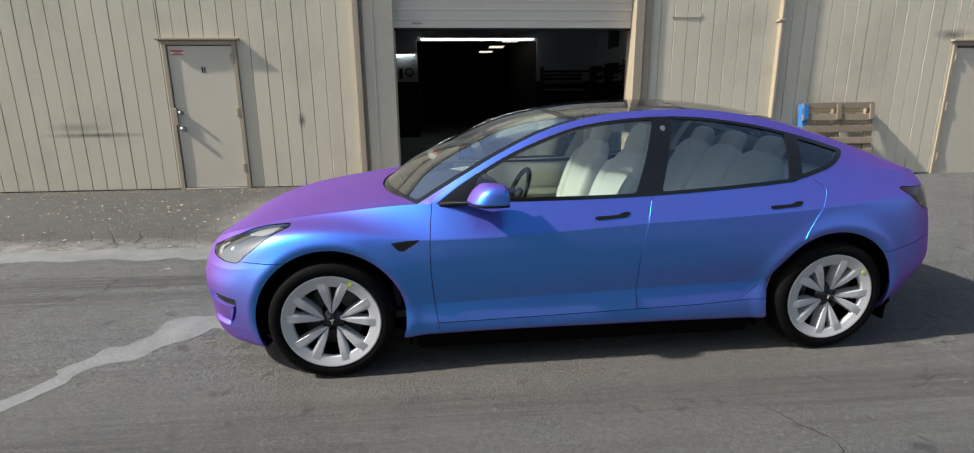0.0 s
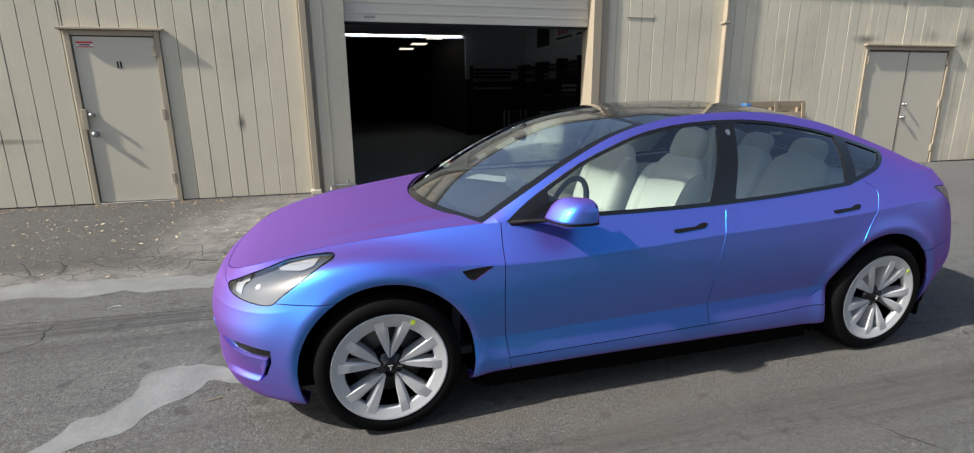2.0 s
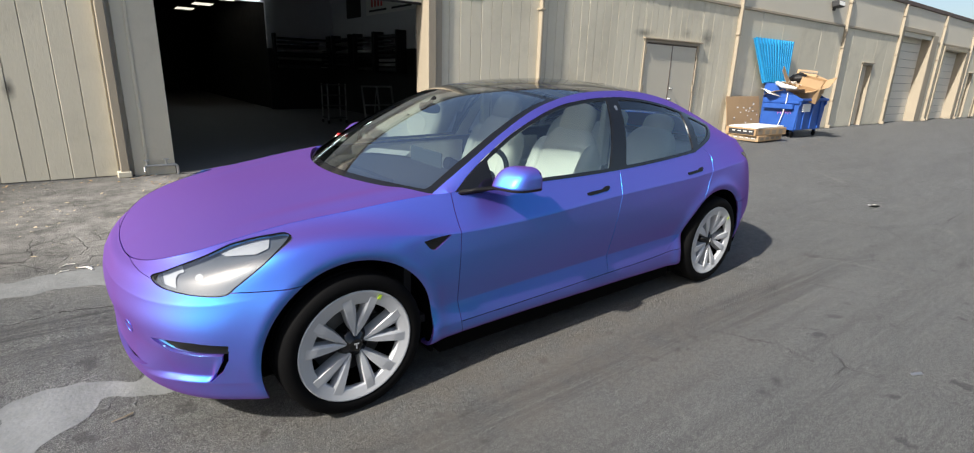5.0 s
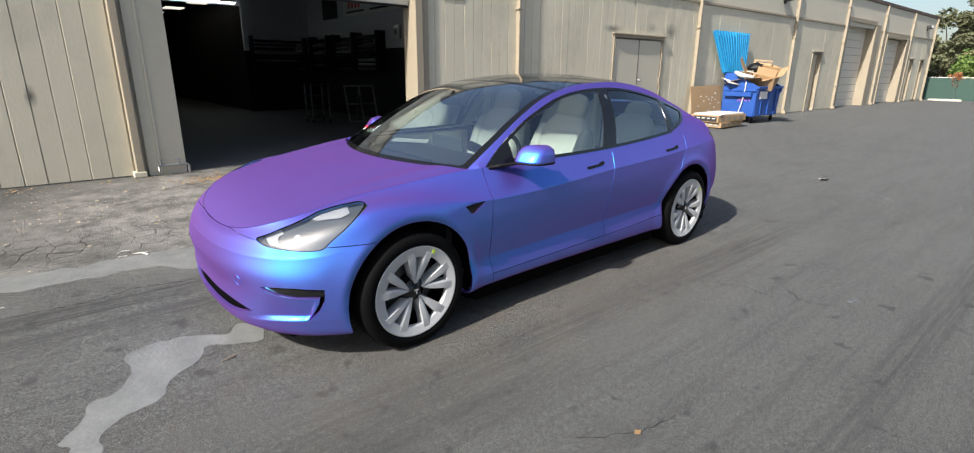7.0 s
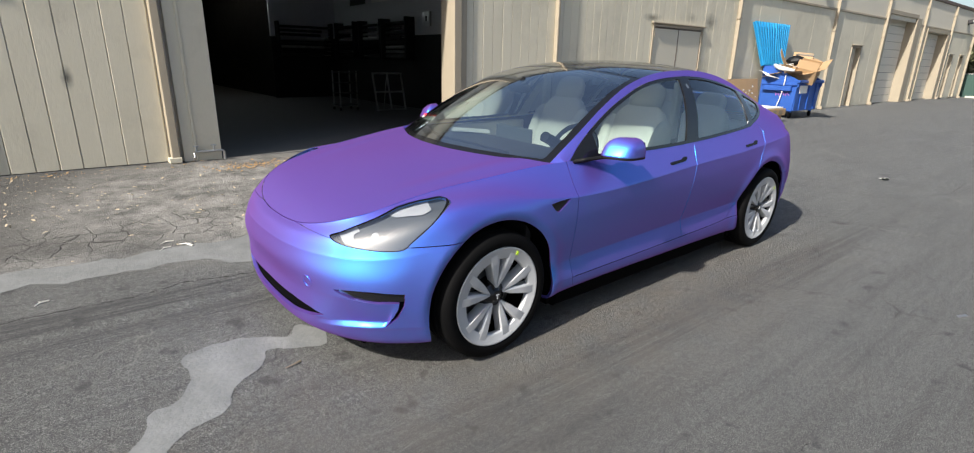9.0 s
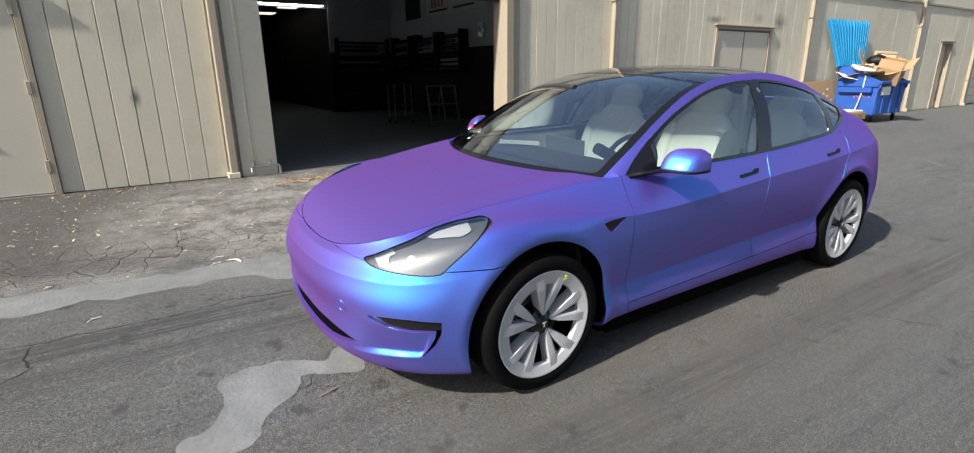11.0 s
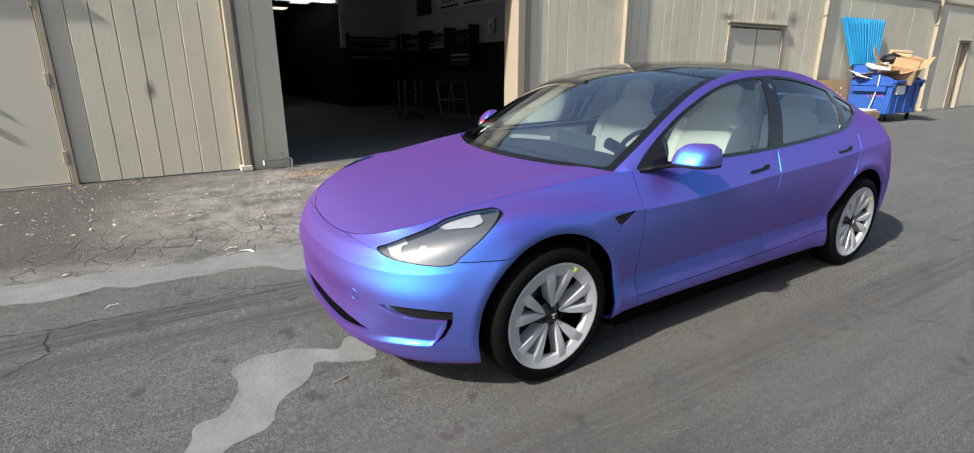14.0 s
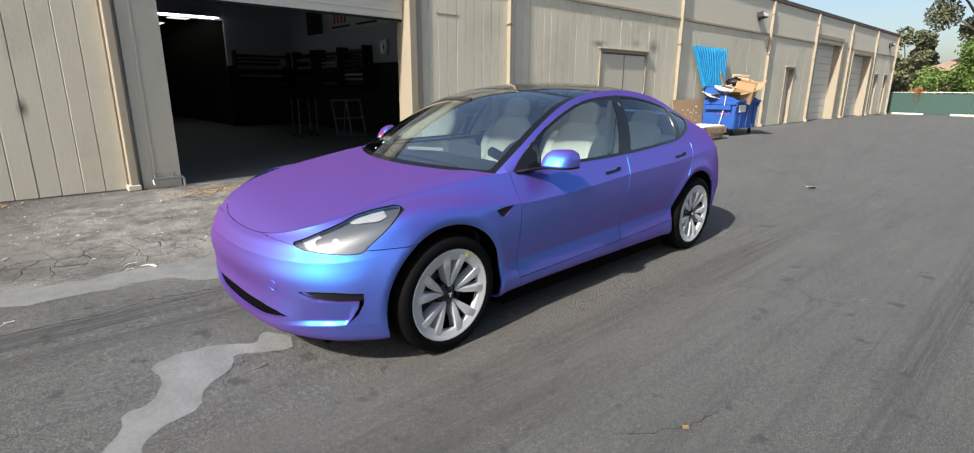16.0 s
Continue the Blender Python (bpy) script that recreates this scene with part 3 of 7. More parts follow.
part("patch_edge", box_bm(3.55, 4.02, WALL_Y - 0.008, WALL_Y + 0.003, 2.655, 2.668, 0.002), TRIM, wall_front)
part("patch_edge", box_bm(4.01, 4.02, WALL_Y - 0.008, WALL_Y + 0.003, 2.669, 2.72, 0.002), TRIM, wall_front)


def bay_surround():
    """The framing round the open workshop bay, and the raised sectional door."""
    a, b, top = BAY
    pil = root("pilaster", Matrix.Translation((a, WALL_Y, 0)))
    part("face", box_bm(-0.42, 0.008, -0.045, 0.34, BASE_Z - 0.1, EAVE_Z, 0.006), WALL, pil)
    for x in (-0.30,):
        part("batten", box_bm(x, x + 0.035, -0.06, -0.04, BASE_Z, EAVE_Z, 0.006), WALL, pil)
    part("corner_board", box_bm(-0.555, -0.465, -0.115, 0.02, BASE_Z + 0.06, EAVE_Z, 0.01, 2), TRIM, pil)
    part("foot", box_bm(-0.59, -0.45, -0.125, 0.0, BASE_Z + 0.002, BASE_Z + 0.07, 0.008), WALL, pil)
    tagged(pil, "beige pilaster with a raised corner board beside the bay", "pilaster", kind="structure")
    jamb = root("jamb", Matrix.Translation((b, WALL_Y, 0)))
    part("post", box_bm(-0.008, 0.13, -0.05, 0.34, BASE_Z - 0.1, EAVE_Z, 0.006), TRIM, jamb)
    part("casing", box_bm(0.135, 0.25, -0.03, 0.018, BASE_Z - 0.1, EAVE_Z, 0.006), TRIM, jamb)
    tagged(jamb, "beige jamb post of the open workshop bay", "jamb", kind="structure")
    door = root("sectional_door", Matrix.Translation((a, WALL_Y + 0.16, 0)))
    z = 2.525
    width = b - a
    while z < top + 0.1:
        h = 0.45
        part("door_panel", box_bm(0.004, width - 0.004, 0, 0.05, z, z + h - 0.008, 0.004), ROLLER, door)
        for k in (0.10, 0.24, 0.36):
            part("rib", box_bm(0.004, width - 0.004, -0.012, 0.004, z + k, z + k + 0.035, 0.005), ROLLER, door)
        z += h
    part("bottom_seal", box_bm(0.0, width, 0.005, 0.045, 2.49, 2.523, 0.008), BLACK, door)
    part("handle", box_bm(0.28, 0.42, -0.03, 0.0, 2.575, 2.6, 0.008), STEEL, door)
    tagged(door, "pale beige ribbed sectional door, raised half way", "garage door")


bay_surround()


def flat_door(name, x0, x1, top, base, pair=False, recess=0.0):
    d = root(name, Matrix.Translation(((x0 + x1) / 2, WALL_Y, base)))
    w, h = (x1 - x0) / 2, top - base
    y = recess
    for s in (-1, 1):
        part("frame_post", box_bm(min(s * w, s * (w - 0.06)), max(s * w, s * (w - 0.06)), -0.025, 0.16 + recess, 0.0, h - 0.001, 0.004), TRIM, d)
    part("frame_head", box_bm(-w + 0.061, w - 0.061, -0.025, 0.16 + recess, h - 0.06, h - 0.002, 0.004), TRIM, d)
    part("drip_cap", box_bm(-w - 0.06, w + 0.06, -0.07, 0.02, h, h + 0.03, 0.006), TRIM, d)
    part("threshold", box_bm(-w + 0.061, w - 0.061, -0.03, 0.15 + recess, 0.0, 0.02, 0.004), STEEL, d)
    leaves = [(-w + 0.072, -0.007), (0.007, w - 0.072)] if pair else [(-w + 0.070, w - 0.070)]
    for i, (a, b) in enumerate(leaves):
        leaf = part("door_leaf", box_bm(a, b, y + 0.0, y + 0.045, 0.028, h - 0.072, 0.003), DOORPAINT, d)
        hinge_x = a if (pair and i == 0) else b
        for z in (0.25, h * 0.5, h - 0.3):
            part("hinge", box_bm(hinge_x - 0.022, hinge_x + 0.022, y - 0.03, y + 0.002, z, z + 0.13, 0.005), TRIM, leaf)
    part("backing", box_bm(-w + 0.061, w - 0.061, y + 0.06, y + 0.07, 0.021, h - 0.061), BLACK, d)
    kx = -w + 0.15 if not pair else 0.07
    for z, r in ((h * 0.42, 0.034), (h * 0.53, 0.024)):
        k = part("knob", rev_mesh("knob", [(0.0, -0.07), (r * 0.9, -0.065), (r, -0.05), (r * 0.8, -0.03), (r * 0.4, -0.02), (r * 1.2, -0.006), (r * 1.2, 0.002)], 20, STEEL), None, leaf, "satin steel lock")
        k.location = (kx, y, z)
    return d


d1 = flat_door("door_1", *DOOR_A, BASE_Z)
part("latch_guard", box_bm(-0.475, -0.41, -0.045, -0.012, 0.95, 1.2, 0.006), TRIM, d1)
sign = part("notice", box_bm(-0.40, -0.225, -0.005, 0.0, 1.93, 2.0, 0.001), PAPER, d1, "small red and white notice sticker")
part("band", box_bm(-0.40, -0.225, -0.0075, -0.0052, 1.976, 1.999), RED, sign)
part("band", box_bm(-0.40, -0.225, -0.0075, -0.0052, 1.931, 1.943), RED, sign)
part("writing_bar", box_bm(-0.37, -0.255, -0.0075, -0.0052, 1.953, 1.966), BLACK, sign)
for x in (-0.005, 0.03):
    part("number_bar", box_bm(x, x + 0.017, -0.005, 0.0, 1.69, 1.77, 0.001), BLACK, d1)
tagged(d1, "closed beige steel door with steel knob and deadbolt", "door", kind="structure")
d2 = flat_door("door_2", *DOOR_PAIR, BASE_Z - 0.03, True)
# brown strips added round the leaves, standing in for the dark gaps
for x0, x1, z0, z1 in ((-0.935, -0.917, 0.03, 2.05), (0.917, 0.935, 0.03, 2.05), (-0.916, 0.916, 2.045, 2.065), (-0.009, 0.009, 0.03, 2.044)):
    part("gap_strip", box_bm(x0, x1, -0.006, 0.003, z0, z1, 0.001), BROWN, d2)
tagged(d2, "closed pair of beige steel doors with sooty edges", "double door", kind="structure")
for i, (a, b, top) in enumerate((DOOR_B, DOOR_C, DOOR_D)):
    d = flat_door("door_%d" % (i + 3), a, b, top, 0.13, False, 0.14)
    tagged(d, "closed beige door set back in the wall", "door", kind="structure")


def roller(a, b, top):
    r = root("roller_door", Matrix.Translation((a, WALL_Y + 0.3, 0.13)))
    z = 0.0
    while z < top - 0.13:
        part("slat", box_bm(0.024, b - a - 0.024, 0, 0.045, z, min(z + 0.30, top - 0.13) - 0.012, 0.006), ROLLER, r)
        z += 0.30
    part("backing", box_bm(0.0, b - a, 0.05, 0.07, 0, top - 0.13), BLACK, r)
    for s, x in ((-1, 0.0), (1, b - a)):
        part("reveal", box_bm(min(x, x - s * 0.02), max(x, x - s * 0.02), -0.36, 0.05, 0, top - 0.13, 0.004), TRIM, r)
        part("casing", box_bm(min(x + s * 0.021, x + s * 0.62 if s > 0 else x - 0.12), max(x + s * 0.021, x + s * 0.62 if s > 0 else x - 0.12), -0.36, -0.28, 0, top - 0.1, 0.006), TRIM, r)
    part("head", box_bm(-0.1, b - a + 0.1, -0.36, -0.28, top - 0.13, top + 0.02, 0.006), TRIM, r)
    return tagged(r, "closed pale ribbed roller door in a cream casing", "roller door", "roller doors")


roller(*ROLL_A)
roller(*ROLL_B)


def wall_lamp(x, z):
    w = root("wall_lamp", Matrix.Translation((x, WALL_Y, z)))
    part("plate", box_bm(-0.08, 0.08, -0.03, 0.0, -0.08, 0.08, 0.008), GREYTRIM, w)
    part("housing", box_bm(-0.22, 0.22, -0.22, -0.031, -0.02, 0.16, 0.03, 3, m=Matrix.Rotation(radians(-12), 4, "X")), GREYTRIM, w)
    part("lens", box_bm(-0.18, 0.18, -0.235, -0.225, 0.0, 0.12, 0.004, m=Matrix.Rotation(radians(-12), 4, "X")), PAPER, w)
    return tagged(w, "grey floodlight fixed high on the wall", "wall lamp", "wall lamps")


wall_lamp(16.8, 3.68)
wall_lamp(34.4, 3.72)


# ---- inside the open bay ----
def bay_interior():
    lx, rx, by = -3.4, 5.4, 18.6
    fl = part("floor", box_bm(lx, rx, WALL_Y - 0.02, 33, 0.0, BASE_Z + 0.006), CONCRETE, None)
    tagged(fl, "dusty grey concrete workshop floor", "floor", kind="structure")
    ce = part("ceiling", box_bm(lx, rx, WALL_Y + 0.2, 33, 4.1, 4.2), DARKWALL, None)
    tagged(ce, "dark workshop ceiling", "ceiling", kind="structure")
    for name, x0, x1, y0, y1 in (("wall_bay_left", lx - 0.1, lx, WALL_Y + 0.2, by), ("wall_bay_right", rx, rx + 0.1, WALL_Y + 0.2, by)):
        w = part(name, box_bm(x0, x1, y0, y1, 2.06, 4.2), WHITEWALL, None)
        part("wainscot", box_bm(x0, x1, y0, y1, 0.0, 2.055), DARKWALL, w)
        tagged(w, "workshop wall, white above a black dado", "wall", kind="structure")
    w = part("wall_bay_back", box_bm(3.32, rx, by, by + 0.1, 2.06, 4.2), WHITEWALL, None)
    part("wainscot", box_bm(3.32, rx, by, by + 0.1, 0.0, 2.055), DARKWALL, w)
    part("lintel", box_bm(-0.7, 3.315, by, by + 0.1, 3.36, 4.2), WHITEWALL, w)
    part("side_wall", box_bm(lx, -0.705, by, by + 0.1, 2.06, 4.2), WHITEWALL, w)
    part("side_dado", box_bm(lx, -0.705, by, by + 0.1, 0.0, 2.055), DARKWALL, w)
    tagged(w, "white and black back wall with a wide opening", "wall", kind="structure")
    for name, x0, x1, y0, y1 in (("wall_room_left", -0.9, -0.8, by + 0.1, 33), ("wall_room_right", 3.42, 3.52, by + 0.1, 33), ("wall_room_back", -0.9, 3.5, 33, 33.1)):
        tagged(part(name, box_bm(x0, x1, y0, y1, 0, 4.1), DARKWALL, None), "near-black inner room wall", "wall", kind="structure")
    tube = root("led_tube_light", Matrix.Translation((-0.56, by - 0.05, 3.4)))
    part("tube", box_bm(0, 3.74, -0.02, 0.02, 0.012, 0.035, 0.006), LED, tube, "glowing white tube")
    part("channel", box_bm(0, 3.74, -0.03, 0.049, 0.036, 0.06, 0.004), BLACK, tube)
    tagged(tube, "long white LED tube over the inner opening", "tube light")
    t2 = root("led_tube_light", Matrix.Translation((2.2, 12.4, 3.62)))
    part("tube", tube_bm([(0, 0, 0), (0.0, 1.1, 0.0)], 0.018, 8), LED, t2, "glowing white tube")
    part("hanger", tube_bm([(0, 0.5, 0.02), (0, 0.5, 0.48)], 0.006, 6), BLACK, t2)
    tagged(t2, "short white LED tube hung from the ceiling", "tube light")
    t3 = root("led_tube_light", Matrix.Translation((-2.0, by - 0.05, 2.90)))
    part("tube", box_bm(0, 1.18, -0.02, 0.02, 0.012, 0.035, 0.006), LED, t3, "glowing white tube")
    part("channel", box_bm(0, 1.18, -0.03, 0.049, 0.036, 0.06, 0.004), BLACK, t3)
    tagged(t3, "short white LED tube beside the inner opening", "tube light")
    sign = root("wall_sign", Matrix.Translation((-1.40, by - 0.03, 2.09)))
    part("board", box_bm(0, 0.62, 0, 0.028, 0, 0.46, 0.004), WHITEWALL, sign)
    ring_bm = tube_bm([(0.42 + 0.12 * math.cos(a), -0.008, 0.28 + 0.12 * math.sin(a)) for a in np.linspace(0, 2 * math.pi, 25)], 0.02, 6)
    part("ring", ring_bm, DARKWALL, sign, "dark ring", True)
    part("writing_bar", box_bm(0.08, 0.19, -0.008, -0.001, 0.06, 0.40), DARKWALL, sign)
    tagged(sign, "white sign with a dark ring on the back wall", "sign")
    for x, y in ((2.75, 21.1), (2.45, 23.5), (2.19, 25.9)):
        p = root("ceiling_light", Matrix.Translation((x, y, 3.62)))
        part("diffuser", box_bm(-0.3, 0.3, -0.35, 0.35, -0.02, 0.0), PANEL, p, "warm glowing panel")
        part("case", box_bm(-0.32, 0.32, -0.57, 0.57, 0.001, 0.06, 0.006), BLACK, p)
        part("stem", box_bm(-0.02, 0.02, -0.02, 0.02, 0.061, 0.48), BLACK, p)
        tagged(p, "rectangular warm ceiling light panel", "ceiling light", "ceiling lights in the inner room")


bay_interior()


def roll_rack(m, length, rows, seed):
    """A wall rack that holds vinyl rolls on bars."""
    rng = random.Random(seed)
    r = root("roll_rack", m)
    for x in (0, length - 0.05):
        part("upright", box_bm(x, x + 0.05, -0.3, 0, 0, 1.05, 0.006), BLACK, r)
    for k in range(rows):
        z = 0.08 + k * 0.95 / rows
        part("bar", tube_bm([(0.05, -0.16, z), (length - 0.05, -0.16, z)], 0.012, 6), STEEL, r)
        shade = rng.choice([BLACK, GREYTRIM, BLACK, STEEL, RUBBER])
        part("vinyl_roll", tube_bm([(0.1, -0.16, z), (length - rng.uniform(0.1, 0.5), -0.16, z)], rng.uniform(0.035, 0.055), 10), shade, r)
    return tagged(r, "black wall rack filled with rolls of vinyl film", "rack", "roll racks")


roll_rack(Matrix.Translation((3.45, 18.58, 1.45)), 1.75, 8, 1)
for i, y in enumerate((17.9, 16.2, 14.8)):
    roll_rack(Matrix.Translation((5.38, y, 1.45)) @ Matrix.Rotation(radians(-90), 4, "Z"), 1.35, 8, 2 + i)


def bay_things():
    ban = root("banner", Matrix.Translation((5.39, 15.85, 2.98)))
    part("sheet", box_bm(-0.01, 0, -3.2, 0, 0, 0.75, 0.002), PAPER, ban)
    for y, w in ((-0.35, 0.1), (-0.55, 0.1), (-0.75, 0.1), (-0.95, 0.1)):
        part("red_shape", box_bm(-0.016, -0.011, y - w, y, 0.2, 0.62, 0.001), RED, ban, "plain red block")
    part("red_bar", box_bm(-0.016, -0.011, -2.4, -1.7, 0.3, 0.55, 0.001), RED, ban, "plain red block")
    for y in (-0.2, -1.6):
        part("writing_bar", box_bm(-0.015, -0.011, y - 1.1, y, 0.08, 0.13), BLACK, ban)
    tagged(ban, "white banner with red shapes on the workshop wall", "banner")
    po = root("poster", Matrix.Translation((5.39, 17.3, 2.98)))
    part("sheet", box_bm(-0.01, 0, -1.05, 0, 0, 0.72, 0.002), DARKWALL, po)
    tagged(po, "black poster on the white workshop wall", "poster")
    cart = root("tool_cart", Matrix.Translation((3.3, 13.6, BASE_Z + 0.006)))
    for x in (0, 0.45):
        for y in (0, 0.4):
            part("post", box_bm(x, x + 0.03, y, y + 0.03, 0.05, 0.95, 0.004), STEEL, cart)
            part("caster", tube_bm([(x, y + 0.015, 0.04), (x + 0.03, y + 0.015, 0.04)], 0.04, 12), BLACK, cart)
    for z in (0.12, 0.4, 0.65, 0.9):
        part("shelf", box_bm(0.0, 0.48, 0.0, 0.43, z, z + 0.025, 0.004), GREYTRIM, cart)
    tagged(cart, "grey steel tool cart with open shelves", "cart")
    fr = root("frame_stand", Matrix.Translation((4.1, 13.2, BASE_Z + 0.006)) @ Matrix.Rotation(radians(-14), 4, "X"))
    for x in (0, 0.4, 0.8):
        part("post", box_bm(x, x + 0.04, 0, 0.03, 0, 0.95, 0.004), STEEL, fr)
    for z in (0.0, 0.45, 0.91):
        part("rail", box_bm(0.041, 0.399, 0.0, 0.03, z, z + 0.04, 0.004), STEEL, fr)
        part("rail", box_bm(0.441, 0.799, 0.0, 0.03, z, z + 0.04, 0.004), STEEL, fr)
    part("prop", tube_bm([(0.42, 0.02, 0.92), (0.42, 0.45, 0.12)], 0.012, 6), STEEL, fr)
    tagged(fr, "pale steel frame leaning in the workshop", "frame")
    ck = root("switch_box", Matrix.Translation((5.39, 12.95, 2.25)))
    part("box", box_bm(-0.06, 0, -0.28, 0, 0, 0.35, 0.006), STEEL, ck)
    part("lever", box_bm(-0.08, -0.061, -0.16, -0.12, 0.12, 0.24, 0.004), BLACK, ck)
    tagged(ck, "grey electric box on the workshop wall", "switch box")


bay_things()


# ---- along the wall outside ----
def tap_pipe():
    t = root("tap_pipe", Matrix.Translation((-0.92, WALL_Y - 0.11, BASE_Z)))
    part("pipe", tube_bm([(0.0, 0.06, 0.12), (0, 0, 0.12), (0.12, 0, 0.12), (0.3, 0, 0.12), (0.315, 0, 0.10), (0.315, 0, 0.0)], 0.016, 10), STEEL, t)
    for x in (0.0, 0.2):
        v = part("valve", tube_bm([(x, 0, 0.12), (x, 0, 0.19)], 0.014, 10), STEEL, t)
        part("wheel", tube_bm([(x - 0.03, 0, 0.19), (x + 0.03, 0, 0.19)], 0.009, 8), STEEL, v)
    part("spout", tube_bm([(0.0, 0, 0.12), (-0.03, -0.04, 0.11), (-0.03, -0.06, 0.06)], 0.013, 8), STEEL, t)
    tagged(t, "galvanised water tap pipe at the foot of the pilaster", "tap pipe")


tap_pipe()


def pallet():
    """A wooden pallet stood on edge against the wall: three stringers, boards on both faces."""
    p = root("pallet", Matrix.Translation((5.72, WALL_Y - 0.30, BASE_Z - 0.02)) @ Matrix.Rotation(radians(-7), 4, "X"))
    for x in (0.0, 0.555, 1.11):
        part("stringer", box_bm(x, x + 0.09, 0.02, 0.12, 0.0, 1.2, 0.006), BLUEWOOD if x in (0.0,) else WOOD, p)
    for k in range(7):
        z = 0.02 + k * 0.183
        part("board", box_bm(0.0, 1.2, 0.0, 0.018, z, z + 0.1, 0.004), WOOD, p)
    for z in (0.02, 0.55, 1.08):
        part("back_board", box_bm(0.0, 1.2, 0.122, 0.14, z, z + 0.1, 0.004), WOOD, p)
    for x in (0.0, 0.555, 1.11):
        part("block", box_bm(x + 0.005, x + 0.085, -0.02, -0.001, 0.95, 1.19, 0.004), WOOD if x else BLUEWOOD, p)
    tagged(p, "weathered wooden pallet with blue boards against the wall", "pallet")


pallet()


def prism(pts, y0, y1, bm=None):
    """A slab with the outline pts in x and z."""
    bm = bm or bmesh.new()
    a = [bm.verts.new((x, y0, z)) for x, z in pts]
    b = [bm.verts.new((x, y1, z)) for x, z in pts]
    n = len(pts)
    bm.faces.new(a)
    bm.faces.new(b[::-1])
    for i in range(n):
        bm.faces.new((a[i], b[i], b[(i + 1) % n], a[(i + 1) % n]))
    bmesh.ops.recalc_face_normals(bm, faces=list(bm.faces))
    return bm


def dumpster():
    """A blue steel bin with sloped ends, pockets, ribs and casters."""
    L, D = 1.5, 1.0
    d = root("dumpster", Matrix.Translation((13.2, 7.08, ground_z(13.5, 7.4))))
    shape = [(0.08, 0.2), (D - 0.02, 0.2), (D, 1.35), (0.72, 1.36), (0.0, 0.98), (0.0, 0.85), (0.04, 0.8)]
    for y in (0, L - 0.04):
        bm = prism(shape, 0, 0.04)
        bmesh.ops.transform(bm, matrix=Matrix(((0, 1, 0, y), (1, 0, 0, 0), (0, 0, 1, 0), (0, 0, 0, 1))), verts=list(bm.verts))
        bmesh.ops.recalc_face_normals(bm, faces=list(bm.faces))
        part("end_plate", bm, BINBLUE, d)
    part("front_plate", box_bm(0.041, L - 0.041, 0.05, 0.09, 0.2, 0.97, 0.006), BINBLUE, d)
    part("back_plate", box_bm(0.041, L - 0.041, D - 0.06, D - 0.02, 0.2, 1.34, 0.006), BINBLUE, d)
    part("bottom_plate", box_bm(0.041, L - 0.041, 0.091, D - 0.061, 0.2, 0.24), BINBLUE, d)
    part("rim", box_bm(-0.03, L + 0.03, -0.03, 0.045, 0.93, 1.0, 0.01), BINBLUE, d)
    for x in (-0.045, L + 0.001):
        part("side_rim", box_bm(x, x + 0.044, 0.03, D - 0.05, 0.86, 0.93, 0.01), BINBLUE, d)
        part("fork_pocket", box_bm(x - 0.06, x + 0.05, 0.15, D - 0.1, 0.72, 0.85, 0.012), BINBLUE, d)
    for x in (0.3, 0.75, 1.2):
        part("rib", box_bm(x, x + 0.06, 0.02, 0.049, 0.22, 0.92, 0.008), BINBLUE, d)
    for x in (0.12, L - 0.12):
        for y in (0.16, D - 0.16):
            w = part("caster", rev_mesh("caster", [(0.0, -0.025), (0.07, -0.025), (0.085, -0.015), (0.085, 0.015), (0.07, 0.025), (0.0, 0.025)], 20, RUBBER), None, d)
            w.location = (x, y, 0.086)
            part("fork", box_bm(-0.03, 0.03, -0.04, 0.04, 0.06, 0.13, 0.008), BINBLUE, w)
    tip = Matrix.Translation((0.0, D + 0.0, 1.34)) @ Matrix.Rotation(radians(-4), 4, "X")
    for b0, b1, t0, t1 in ((-0.12, 0.50, -0.78, 0.34), (0.53, 1.12, 0.37, 1.28)):
        bm = prism([(b0, 0.0), (b1, 0.0), (t1, 1.1), (t0, 1.1)], 0, 0.025)
        bmesh.ops.transform(bm, matrix=tip, verts=list(bm.verts))
        lid = part("lid", bm, LIDBLUE, d, "bright blue ribbed plastic lid, thrown open")
        for k in range(7):
            u = (k + 0.5) / 7
            a, b = b0 + (b1 - b0) * u, t0 + (t1 - t0) * u
            bm = prism([(a - 0.014, 0.03), (a + 0.014, 0.03), (b + 0.03, 1.12), (b - 0.03, 1.12)], -0.055, 0.0)
            bmesh.ops.transform(bm, matrix=tip, verts=list(bm.verts))
            part("rib", bm, LIDBLUE, lid)
            if k < 6:
                for v in (0.35, 0.62, 0.88):
                    x = a + (b - a) * v + (b1 - b0 + (t1 - t0 - b1 + b0) * v) / 14
                    part("rung", box_bm(x - 0.06, x + 0.06, -0.035, -0.001, 1.1 * v, 1.1 * v + 0.03, 0.004, m=tip), LIDBLUE, lid)
    for i, (x, z) in enumerate(((0.2, 0.6), (0.33, 0.61), (0.45, 0.59))):
        part("paint_scrawl", tube_bm([(-0.004, x, z), (-0.004, x + 0.05, z + 0.07), (-0.004, x + 0.09, z - 0.01), (-0.004, x + 0.11, z + 0.06)], 0.007, 5), plain("pink_paint", (0.6, 0.15, 0.5), 0.6), d)
